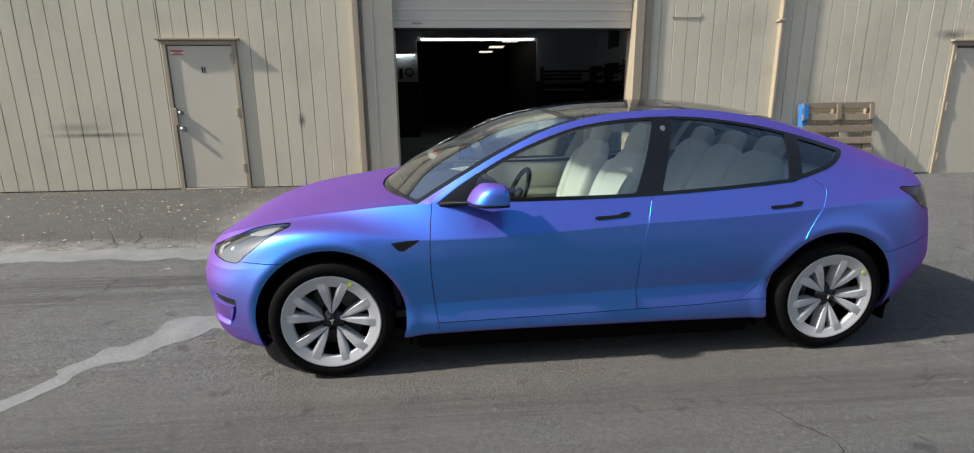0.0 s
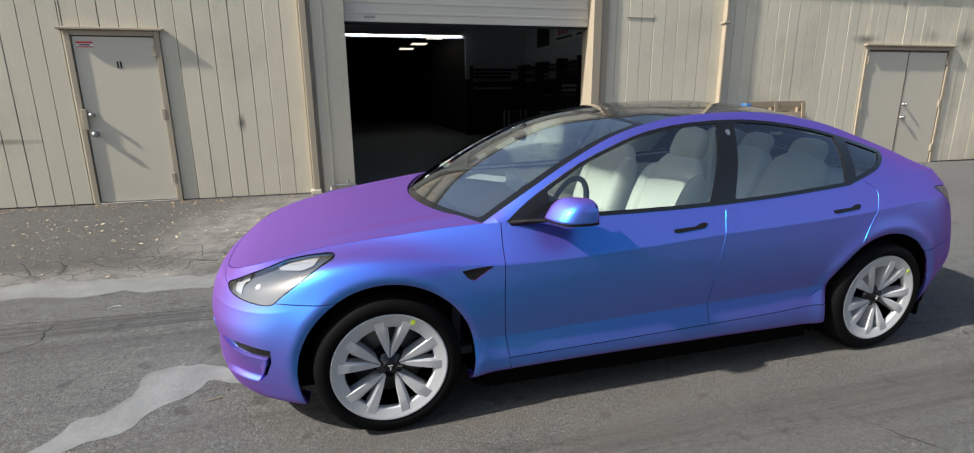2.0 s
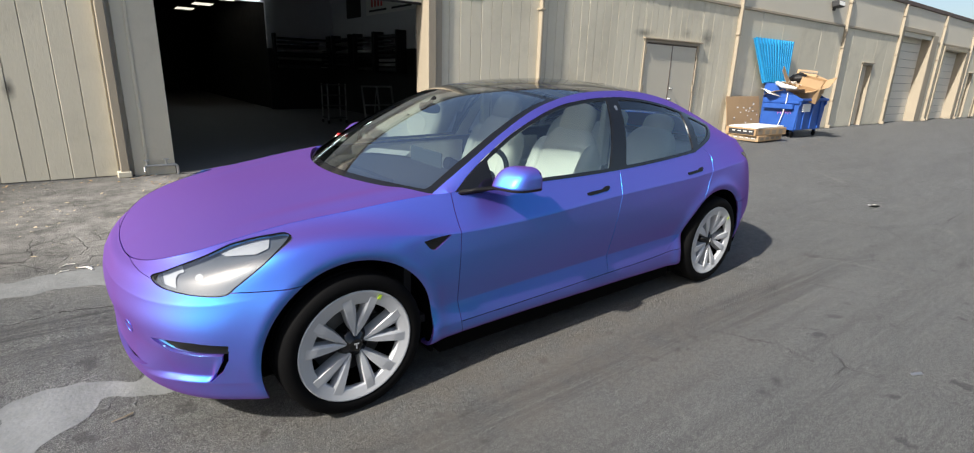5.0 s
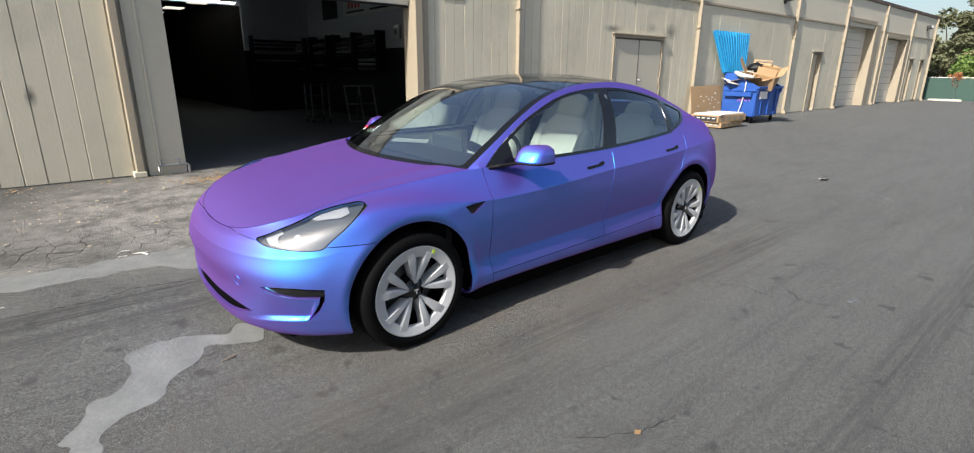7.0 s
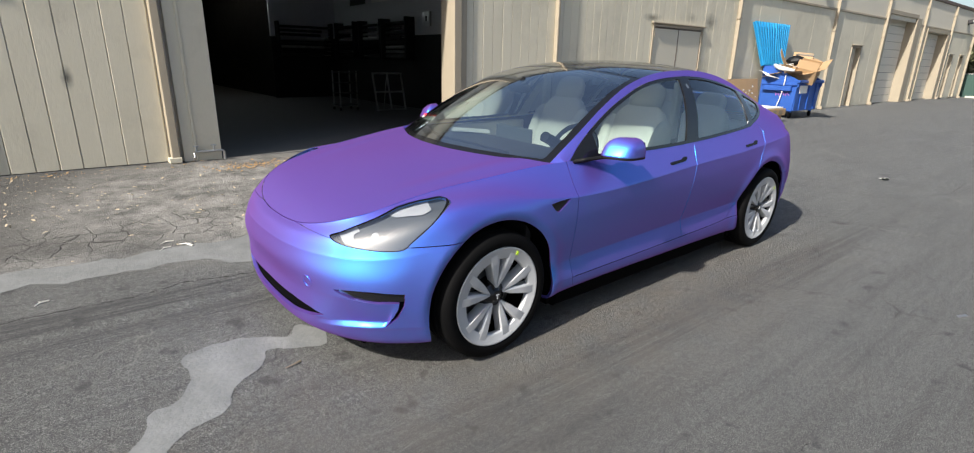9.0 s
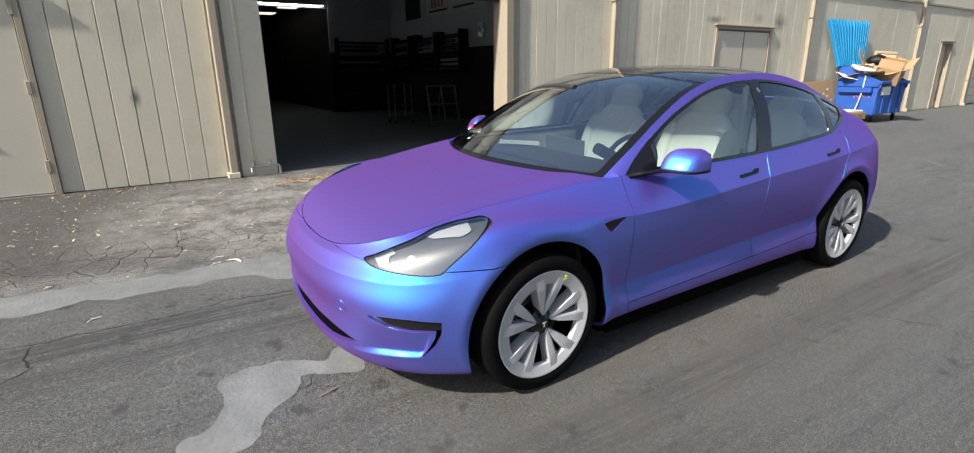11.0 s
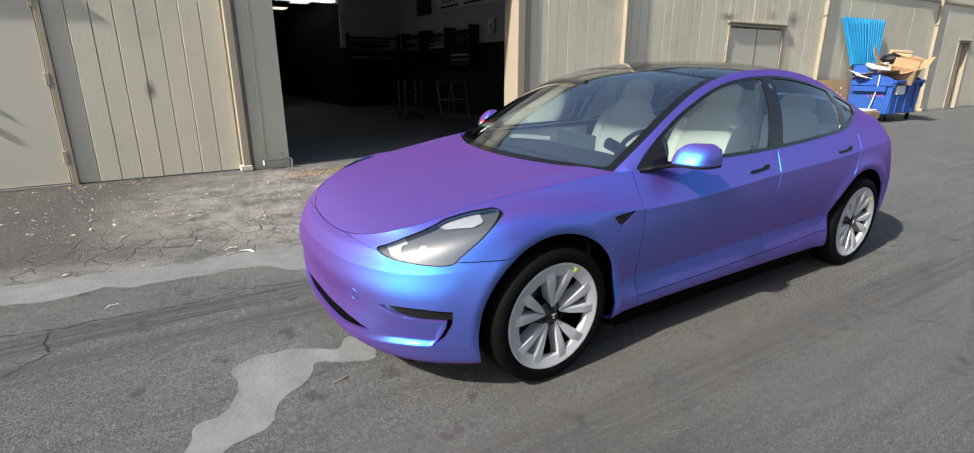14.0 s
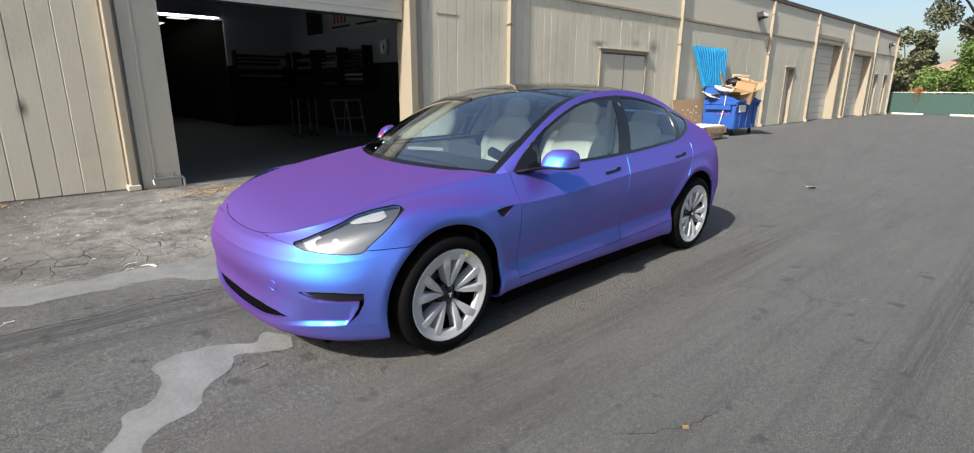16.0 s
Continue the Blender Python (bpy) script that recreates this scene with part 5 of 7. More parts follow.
class Skin:
    """Triangles with their own normals and two free coordinates, which can be cut along any smooth line."""

    def __init__(self, v, n, q, t):
        self.v, self.n, self.q, self.t = v, n, q, t

    @staticmethod
    def grid(p, q):
        """From an array of points [rows, columns, 3] and their free coordinates."""
        du, dv = np.gradient(p, axis=1), np.gradient(p, axis=0)
        nn = np.cross(du, dv)
        ln = np.linalg.norm(nn, axis=2, keepdims=True)
        nn = nn / np.maximum(ln, 1e-12)
        r, c = p.shape[:2]
        idx = np.arange(r * c).reshape(r, c)
        a, b, d, e = idx[:-1, :-1].ravel(), idx[:-1, 1:].ravel(), idx[1:, 1:].ravel(), idx[1:, :-1].ravel()
        t = np.concatenate([np.stack([a, b, d], 1), np.stack([a, d, e], 1)])
        v = p.reshape(-1, 3)
        area = np.linalg.norm(np.cross(v[t[:, 1]] - v[t[:, 0]], v[t[:, 2]] - v[t[:, 0]]), axis=1)
        return Skin(v, nn.reshape(-1, 3), q.reshape(-1, q.shape[-1]), t[area > 1e-9])

    def cut(self, f):
        """The part where f is positive; f takes x, half width, z, and the free coordinates."""
        val = f(self.v[:, 0], self.v[:, 1], self.v[:, 2], self.q)
        ins = val >= 0
        cnt = ins[self.t].sum(1)
        keep = [tuple(r) for r in self.t[cnt == 3]]
        vv, nn, qq, seen = [], [], [], {}
        base = len(self.v)

        def edge(a, b):
            k = (min(a, b), max(a, b))
            if k not in seen:
                w = val[a] / (val[a] - val[b])
                seen[k] = base + len(vv)
                vv.append(self.v[a] + w * (self.v[b] - self.v[a]))
                nn.append(self.n[a] + w * (self.n[b] - self.n[a]))
                qq.append(self.q[a] + w * (self.q[b] - self.q[a]))
            return seen[k]

        for tri in self.t[(cnt > 0) & (cnt < 3)]:
            poly = []
            for i in range(3):
                a, b = int(tri[i]), int(tri[(i + 1) % 3])
                if ins[a]:
                    poly.append(a)
                if ins[a] != ins[b]:
                    poly.append(edge(a, b))
            for i in range(1, len(poly) - 1):
                keep.append((poly[0], poly[i], poly[i + 1]))
        if not keep:
            return Skin(np.zeros((0, 3)), np.zeros((0, 3)), np.zeros((0, 2)), np.zeros((0, 3), int))
        v = np.vstack([self.v] + ([np.array(vv)] if vv else []))
        n = np.vstack([self.n] + ([np.array(nn)] if nn else []))
        q = np.vstack([self.q] + ([np.array(qq)] if qq else []))
        t = np.array(keep)
        used, inv = np.unique(t, return_inverse=True)
        n = n[used] / np.maximum(np.linalg.norm(n[used], axis=1, keepdims=True), 1e-9)
        return Skin(v[used], n, q[used], inv.reshape(t.shape))

    def moved(self, d):
        return Skin(self.v + self.n * d, self.n, self.q, self.t)

    def mesh(self, name, material, sides, lip):
        """The mesh on the near (-1), far (1) or both sides, with its edges turned in by lip."""
        V, N, F = [], [], []
        count = {}
        for tri in self.t:
            for i in range(3):
                a, b = int(tri[i]), int(tri[(i + 1) % 3])
                count[(a, b)] = count.get((a, b), 0) + 1
        rim = [(a, b) for (a, b) in count if (b, a) not in count]
        for s in sides:
            o = len(V)
            v, n, t = self.v * (1, s, 1), self.n * (1, s, 1), self.t
            fn = np.cross(v[t[:, 1]] - v[t[:, 0]], v[t[:, 2]] - v[t[:, 0]])
            flip = (fn * n[t[:, 0]]).sum() < 0
            ids = np.arange(len(v)) + o
            if len(sides) == 2 and s == sides[1]:
                mid = np.abs(v[:, 1]) < 1e-5
                ids = np.where(mid, np.arange(len(v)), 0)
                ids[~mid] = o + np.arange((~mid).sum())
                V += list(v[~mid])
                N += list(n[~mid])
            else:
                V += list(v)
                N += list(n)
            F += [(ids[a], ids[c], ids[b]) if flip else (ids[a], ids[b], ids[c]) for a, b, c in t]
            if lip:
                for a, b in rim:
                    if abs(v[a][1]) < 2e-4 and abs(v[b][1]) < 2e-4:
                        continue
                    k = len(V)
                    e = v[b] - v[a]
                    side = np.cross(e, n[a])
                    side = side / max(np.linalg.norm(side), 1e-9) * (-1 if flip else 1)
                    V += [v[a], v[b], v[b] - n[b] * lip, v[a] - n[a] * lip]
                    N += [side] * 4
                    F.append((k, k + 1, k + 2, k + 3) if flip else (k + 3, k + 2, k + 1, k))
        return mesh_of(name, V, F, material, True, N)


# key lines of the side skin from the sill up: nose, tail, corner lengths, corner shape, then z and half width along x
STATIONS = [-0.85, -0.55, -0.25, 0.55, 1.8, 2.6, 3.3, 3.86]
LINES = [
    (-0.71, 3.62, 0.60, 0.66, 2.6, [0.165, 0.165, 0.170, 0.205, 0.208, 0.205, 0.20, 0.27], [0.70, 0.75, 0.78, 0.80, 0.80, 0.80, 0.76, 0.66]),
    (-0.80, 3.71, 0.64, 0.68, 2.6, [0.192, 0.190, 0.190, 0.224, 0.228, 0.226, 0.23, 0.30], [0.80, 0.84, 0.866, 0.872, 0.872, 0.872, 0.84, 0.76]),
    (-0.828, 3.78, 0.67, 0.70, 2.6, [0.285, 0.288, 0.29, 0.295, 0.308, 0.33, 0.34, 0.38], [0.87, 0.88, 0.89, 0.887, 0.885, 0.889, 0.875, 0.82]),
    (-0.818, 3.84, 0.66, 0.72, 2.75, [0.40, 0.40, 0.405, 0.402, 0.430, 0.455, 0.48, 0.50], [0.885, 0.89, 0.897, 0.866, 0.857, 0.869, 0.886, 0.85]),
    (-0.838, 3.86, 0.68, 0.74, 2.6, [0.505, 0.515, 0.54, 0.54, 0.57, 0.60, 0.61, 0.62], [0.885, 0.893, 0.903, 0.892, 0.890, 0.902, 0.893, 0.85]),
    (-0.826, 3.865, 0.66, 0.74, 2.4, [0.592, 0.618, 0.67, 0.67, 0.71, 0.75, 0.77, 0.79], [0.87, 0.878, 0.892, 0.907, 0.907, 0.905, 0.880, 0.82]),
    (-0.795, 3.84, 0.595, 0.72, 2.4, [0.632, 0.712, 0.806, 0.777, 0.829, 0.866, 0.915, 0.925], [0.80, 0.80, 0.835, 0.904, 0.901, 0.892, 0.845, 0.76]),
]
CREASES = {5: (0.8, [-0.9, -0.55, -0.35, 4.0], [1.0, 0.95, 0.1, 0]), 2: (0.8, [-0.9, -0.5, -0.3, 4.0], [0.9, 0.9, 0.3, 0.3]), 3: (0.8, [-0.9, 0.4, 0.7, 2.4, 2.7, 4.0], [0, 0, 1.0, 1.0, 0, 0]), 6: (0.9, [-0.9, 0.15, 0.45, 3.0, 3.4, 4.0], [0, 0, 1, 1, 0.3, 0.3])}
EDGE_X = [-0.80, -0.755, -0.70, -0.62, -0.5, -0.3, 0.1, 0.4, 0.56, 0.8, 1.8, 2.6, 3.0, 3.4, 3.86]
EDGE_Z = spl(EDGE_X, [0.652, 0.670, 0.704, 0.745, 0.787, 0.838, 0.898, 0.933, 0.944, 0.948, 0.965, 1.015, 1.045, 1.048, 0.985])
EDGE_W = spl(EDGE_X, [0.60, 0.60, 0.60, 0.602, 0.605, 0.633, 0.702, 0.752, 0.785, 0.806, 0.832, 0.812, 0.765, 0.70, 0.65])
EDGE_NOSE, EDGE_TAIL, EDGE_LF, EDGE_LR, EDGE_P = -0.755, 3.765, 0.36, 0.55, 2.4


def key_line(nose, tail, lf, lr, p, zf, wf, nf=96, nm=190, nr=46):
    th = np.linspace(0, math.pi / 2, nf)
    xa = nose + lf * (1 - np.cos(th) ** (2 / p))
    sa = np.sin(th) ** (2 / p)
    xb = np.linspace(nose + lf, tail - lr, nm)[1:-1]
    th = np.linspace(math.pi / 2, 0, nr)
    xc = tail - lr * (1 - np.cos(th) ** (2 / p))
    sc = np.sin(th) ** (2 / p)
    x = np.concatenate([xa, xb, xc])
    s = np.concatenate([sa, np.ones(len(xb)), sc])
    return np.stack([x, wf(x) * s, zf(x)], 1)


LEDGE = spl([0.40, 0.50, 0.60, 0.694, 0.80], [0.243, 0.252, 0.268, 0.283, 0.295])


def side_skin(rows=141):
    lines = [key_line(a, b, c, d, p, spl(STATIONS, z), spl(STATIONS, w)) for a, b, c, d, p, z, w in LINES]
    lines.append(key_line(EDGE_NOSE, EDGE_TAIL, EDGE_LF, EDGE_LR, EDGE_P, EDGE_Z, EDGE_W))
    K = np.stack(lines)
    n = len(K)
    m = np.empty_like(K)
    m[1:-1] = (K[2:] - K[:-2]) / 2
    m[0], m[-1] = K[1] - K[0], K[-1] - K[-2]
    mr, ml = m.copy(), m.copy()
    for k, (_, cx, cs) in CREASES.items():
        c = np.interp(K[k][:, 0], cx, cs)[:, None]
        mr[k] = m[k] * (1 - c) + (K[k + 1] - K[k]) * c
        ml[k] = m[k] * (1 - c) + (K[k] - K[k - 1]) * c
    g = np.linspace(0, n - 1, rows)
    i = np.minimum(g.astype(int), n - 2)
    t = (g - i)[:, None, None]
    P = (2 * t ** 3 - 3 * t ** 2 + 1) * K[i] + (t ** 3 - 2 * t ** 2 + t) * mr[i] + (-2 * t ** 3 + 3 * t ** 2) * K[i + 1] + (t ** 3 - t ** 2) * ml[i + 1]
    for ax, amount in ((0.0, 0.014), (AXLE_R, 0.016)):
        r = np.hypot(P[..., 0] - ax, P[..., 2] - HUB_Z)
        P[..., 1] += amount * np.exp(-((r - 0.415) / 0.055) ** 2) * np.clip(P[..., 1] / 0.85, 0, 1) ** 6
        P[..., 1] -= 0.014 * np.clip((0.446 - r) / 0.048, 0, 1.5) ** 1.7 * np.clip((P[..., 2] - 0.25) / 0.2, 0, 1)
    # the hollow between the fog slot and the front lip
    w, z = P[..., 1], P[..., 2]
    low = LEDGE(w)
    hollow = np.clip((w - 0.47) / 0.17, 0, 1) * np.clip((0.818 - 0.36 * np.clip(0.40 - z, 0, 0.12) - w) / 0.016, 0, 1) * np.clip((z - low) / 0.026, 0, 1) * np.clip((0.425 - z) / (0.41 - low), 0, 1)
    P[..., 0] += np.where(P[..., 0] < -0.3, 0.030 * hollow, 0)
    q = np.stack([np.broadcast_to(g[:, None], P.shape[:2]), np.broadcast_to(np.arange(P.shape[1])[None, :], P.shape[:2])], -1).astype(float)
    sk = Skin.grid(P, q)
    mid = np.abs(sk.v[:, 1]) < 1e-6
    sk.n[mid, 1] = 0
    sk.n /= np.maximum(np.linalg.norm(sk.n, axis=1, keepdims=True), 1e-9)
    out = (sk.n * np.array([0, 1, 0.2])).sum() < 0
    if out:
        sk.n *= -1
    return sk


# roof rail: x, half width, z, forward bow of the middle, crown of the middle
RAIL = [
    (0.44, 0.735, 0.912, 0.22, 0.006), (0.72, 0.705, 1.075, 0.245, 0.028), (0.95, 0.668, 1.20, 0.21, 0.040), (1.20, 0.630, 1.312, 0.16, 0.045), (1.50, 0.595, 1.386, 0.07, 0.046),
    (1.85, 0.575, 1.415, 0.0, 0.044), (2.2, 0.567, 1.408, -0.02, 0.044), (2.6, 0.56, 1.345, -0.03, 0.048), (2.95, 0.552, 1.245, -0.05, 0.046), (3.3, 0.545, 1.130, -0.06, 0.026), (3.46, 0.53, 1.074, -0.035, 0.010), (3.58, 0.50, 1.030, 0.0, 0.0)]
RAIL_W, RAIL_Z, RAIL_BOW, RAIL_CROWN = (spl([r[0] for r in RAIL], [r[k] for r in RAIL]) for k in (1, 2, 3, 4))


def glasshouse_skin(cols=220, rows=30):
    x = np.linspace(0.44, 3.58, cols)
    E = np.stack([np.maximum(x, 0.54), EDGE_W(np.maximum(x, 0.54)), EDGE_Z(np.maximum(x, 0.54))], 1)
    tailing = np.clip((x - (EDGE_TAIL - EDGE_LR)) / EDGE_LR, 0, 1)
    E[:, 1] *= (1 - tailing ** EDGE_P) ** (1 / EDGE_P)
    R = np.stack([x, RAIL_W(x), RAIL_Z(x)], 1)
    t = np.linspace(0, 1, rows)[:, None, None]
    P = E[None] * (1 - t) + R[None] * t
    height = np.clip((R[:, 2] - E[:, 2]) / 0.45, 0, 1)
    b = np.sin(math.pi * t[..., 0]) * height[None] * 0.034
    P[..., 1] += b * 0.87
    P[..., 2] += b * 0.5
    q = np.stack([np.broadcast_to(x[None], P.shape[:2]), np.broadcast_to(t[..., 0], P.shape[:2])], -1)
    sk = Skin.grid(P, q)
    if (sk.n * np.array([0, 1, 0.3])).sum() < 0:
        sk.n *= -1
    return sk


def roof_skin(rows=240, cols=28):
    """Half of the top: windscreen, roof, rear glass and boot lid."""
    x = np.linspace(0.44, 3.58, rows)[:, None]
    t = np.linspace(0, 1, cols)[None]
    P = np.stack([x - RAIL_BOW(x) * (1 - t ** 2), RAIL_W(x) * t, RAIL_Z(x) + RAIL_CROWN(x) * (1 - t ** 2) + 0 * t], -1)
    q = np.stack([x + 0 * t, t + 0 * x], -1)
    sk = Skin.grid(P, q)
    if sk.n[:, 2].sum() < 0:
        sk.n *= -1
    sk.n[sk.v[:, 1] < 1e-6, 1] = 0
    return sk


HOOD_C = spl([-0.755, -0.65, -0.5, -0.3, -0.1, 0.1, 0.24, 0.4], [0.670, 0.727, 0.786, 0.843, 0.886, 0.920, 0.940, 0.955])


def hood_skin(cols=30):
    line = key_line(EDGE_NOSE, EDGE_TAIL, EDGE_LF, EDGE_LR, EDGE_P, EDGE_Z, EDGE_W)
    line = line[line[:, 0] <= 0.5]
    arc = np.concatenate([[0], np.cumsum(np.linalg.norm(np.diff(line, axis=0), axis=1))])
    r = arc / arc[-1]
    xc = -0.755 + 0.99 * r ** 1.3
    t = np.linspace(0, 1, cols)[None]
    xe, we, ze = (line[:, k][:, None] for k in range(3))
    zc = HOOD_C(xc)[:, None]
    xc = xc[:, None]
    tt = t ** 2.2
    P = np.stack([xc + (xe - xc) * t ** 2, we * t, zc + (ze - zc) * tt], -1)
    # a soft crest along the hood sides
    P[..., 2] += 0.008 * np.exp(-((t - 0.80) / 0.10) ** 2) * np.clip((r[:, None] - 0.45) * 3, 0, 1)
    q = np.stack([r[:, None] + 0 * t, t + 0 * xe], -1)
    sk = Skin.grid(P, q)
    if sk.n[:, 2].sum() < 0:
        sk.n *= -1
    sk.n[sk.v[:, 1] < 1e-6, 1] = 0
    bad = np.linalg.norm(sk.n, axis=1) < 0.5
    sk.n[bad] = (-0.5, 0, 0.86)
    return sk


car = root("car", CAR_POSE @ Matrix.Diagonal((1, CAR_WIDE, 1, 1)))
tagged(car, "parked sedan in satin violet-blue colour-shift wrap", "car")
GAP = 0.0019
front_seam = spl([0.15, 0.31, 0.44, 0.73, 0.91, 1.0], [0.60, 0.567, 0.551, 0.537, 0.550, 0.56])
middle_seam = spl([0.15, 0.33, 0.72, 0.97, 1.05], [1.70, 1.70, 1.705, 1.765, 1.79])
rear_seam = spl([0.15, 0.26, 0.33, 0.42, 0.51, 0.65, 0.79, 0.91, 0.98, 1.03], [1.9, 2.12, 2.285, 2.41, 2.50, 2.61, 2.695, 2.775, 2.795, 2.73])
SILL = spl([0.4, 0.75, 1.6, 2.16, 2.4, 2.9], [0.292, 0.297, 0.313, 0.330, 0.345, 0.345])
NOSE_SEAM = spl([-0.9, -0.55, -0.45, -0.3, 0.0], [0.70, 0.665, 0.668, 0.672, 0.675])
TAIL_SEAM = spl([3.0, 3.2, 3.5, 3.9], [0.60, 0.61, 0.66, 0.70])


def arch(ax, r):
    return lambda x, w, z, q: np.hypot(x - ax, z - HUB_Z) - r


def both(*fs):
    return lambda x, w, z, q: np.minimum.reduce([f(x, w, z, q) for f in fs])


def inv(f):
    return lambda x, w, z, q: -f(x, w, z, q)


def more(f, d):
    return lambda x, w, z, q: f(x, w, z, q) - d


def in_xz(pts):
    return lambda x, w, z, q: sd_poly(x, z, pts)


def in_wz(pts, xmax=0.3):
    return lambda x, w, z, q: np.minimum(sd_poly(w, z, pts), xmax - x)


HEADLIGHT = loop([(-0.692, 0.680), (-0.682, 0.660), (-0.64, 0.651), (-0.55, 0.648), (-0.482, 0.656), (-0.447, 0.684), (-0.404, 0.718), (-0.357, 0.753), (-0.326, 0.776), (-0.292, 0.799), (-0.253, 0.819), (-0.206, 0.8355), (-0.203, 0.841), (-0.221, 0.8425), (-0.269, 0.8355), (-0.319, 0.8275), (-0.381, 0.8145), (-0.444, 0.797), (-0.569, 0.746), (-0.65, 0.704)], 3)
LAMP_TOP = spl([-0.692, -0.65, -0.569, -0.444, -0.381, -0.269, -0.206], [0.680, 0.704, 0.746, 0.797, 0.8145, 0.8355, 0.8400])
VENT = [(0.335, 0.764), (0.40, 0.772), (0.492, 0.778), (0.45, 0.748), (0.392, 0.712), (0.365, 0.728)]
TAILLIGHT = loop([(3.29, 0.965), (3.42, 0.958), (3.6, 0.945), (3.85, 0.925), (3.85, 0.79), (3.6, 0.81), (3.46, 0.85), (3.37, 0.91)])
FOG = [(0.595, 0.460), (0.69, 0.472), (0.76, 0.474), (0.838, 0.464), (0.834, 0.420), (0.76, 0.416), (0.685, 0.424)]
SLIT = [(0.838, 0.445), (0.834, 0.40), (0.815, 0.345), (0.778, 0.292), (0.773, 0.295), (0.8035, 0.345), (0.8205, 0.39), (0.826, 0.43)]
GRILLE = [(-0.1, 0.252), (0.30, 0.257), (0.42, 0.274), (0.525, 0.302), (0.45, 0.322), (0.31, 0.336), (-0.1, 0.343)]
side = side_skin()
SIDES = ((-1,), (1,))
wheels_off = both(arch(0.0, ARCH_R), arch(AXLE_R, ARCH_R))
dark = side.moved(-0.022).cut(both(arch(0.0, 0.412), arch(AXLE_R, 0.412))).cut(inv(more(in_xz(HEADLIGHT), -0.03)))
part("inner_shell", dark.mesh("inner_shell", WELL, (-1, 1), 0), None, car, "black inner shell")
clear = side.cut(wheels_off)
is_front = both(lambda x, w, z, q: front_seam(z) - x)
lamp_in = in_xz(HEADLIGHT)
nose_low = lambda x, w, z, q: np.where(x < 0.0, NOSE_SEAM(x) - z, -0.2)
bumper_f = clear.cut(lambda x, w, z, q: 0.2 - x).cut(more(nose_low, GAP)).cut(more(inv(lamp_in), 0.0003))
for hole in (FOG, SLIT, GRILLE):
    bumper_f = bumper_f.cut(inv(in_wz(hole)))
bumper = part("front_bumper", bumper_f.mesh("front_bumper", WRAP, (-1, 1), 0.018), None, car)
for s in SIDES:
    part("nose_panel", clear.cut(lambda x, w, z, q: -0.5 - x).cut(inv(nose_low)).cut(more(inv(lamp_in), 0.0003)).mesh("nose_panel", WRAP, s, 0.0), None, bumper)
for s in SIDES:
    f = clear.cut(more(is_front, GAP)).cut(lambda x, w, z, q: x + 0.5).cut(more(inv(nose_low), GAP)).cut(more(inv(lamp_in), 0.0003)).cut(lambda x, w, z, q: np.where(x > 0.2, z - 0.20, 1.0)).cut(inv(in_xz(VENT)))
    fender = part("front_fender", f.mesh("front_fender", WRAP, s, 0.018), None, car)
    v = side.moved(-0.008).cut(more(in_xz(VENT), 0.001))
    part("side_vent", v.mesh("side_vent", GLOSSBLACK, s, 0.0), None, fender, "gloss black side vent")
    lens = part("headlight", side.moved(-0.002).cut(more(lamp_in, -0.0006)).mesh("headlight", LENS, s, 0.01), None, car, "clear headlight lens over silver reflectors")
    lens.visible_shadow = False
    part("reflector", side.moved(-0.026).cut(more(lamp_in, -0.028)).mesh("reflector", REFLECTOR, s, 0.0), None, lens)
    top_band = both(more(lamp_in, 0.004), lambda x, w, z, q: z - LAMP_TOP(x) + np.interp(x, [-0.5, -0.44, -0.35, -0.25, -0.2], [-0.004, 0.031, 0.038, 0.025, 0.002]))
    part("light_strip", side.moved(-0.020).cut(top_band).mesh("light_strip", LAMPWHITE, s, 0.0), None, lens, "white light guide along the upper edge")
    wedge = both(more(lamp_in, -0.001), lambda x, w, z, q: np.maximum(z - LAMP_TOP(x) + np.interp(x, [-0.69, -0.62, -0.55, -0.46], [0.046, 0.030, 0.018, -0.004]), -0.655 - x))
    crescent = both(more(lamp_in, 0.006), lambda x, w, z, q: 0.016 - np.abs(np.hypot(x + 0.575, (z - 0.665) * 1.1) - 0.062), lambda x, w, z, q: -0.585 - x)
    part("bezel", side.moved(-0.020).cut(wedge).cut(inv(crescent)).mesh("bezel", GREYTRIM, s, 0.0), None, lens, "black front bezel")
    part("crescent", side.moved(-0.020).cut(crescent).mesh("crescent", LAMPWHITE, s, 0.0), None, lens, "white crescent lamp")
    part("lower_lip", side.moved(-0.0014).cut(more(lamp_in, 0.0002)).cut(lambda x, w, z, q: 0.0034 - lamp_in(x, w, z, q)).mesh("lower_lip", RUBBER, s, 0.0), None, lens, "thin black lamp border")
    part("tail_light", side.moved(-0.001).cut(more(in_xz(TAILLIGHT), GAP)).mesh("tail_light", TAIL, s, 0.012), None, car, "smoked dark red tail light")
    door_low = lambda x, w, z, q: z - SILL(x)
    fd = side.cut(lambda x, w, z, q: x - front_seam(z) - GAP).cut(lambda x, w, z, q: middle_seam(z) - x - GAP).cut(more(door_low, GAP))
    part("front_door", fd.mesh("front_door", WRAP, s, 0.018), None, car)
    rd = clear.cut(lambda x, w, z, q: x - middle_seam(z) - GAP).cut(lambda x, w, z, q: rear_seam(z) - x - GAP).cut(more(door_low, GAP))
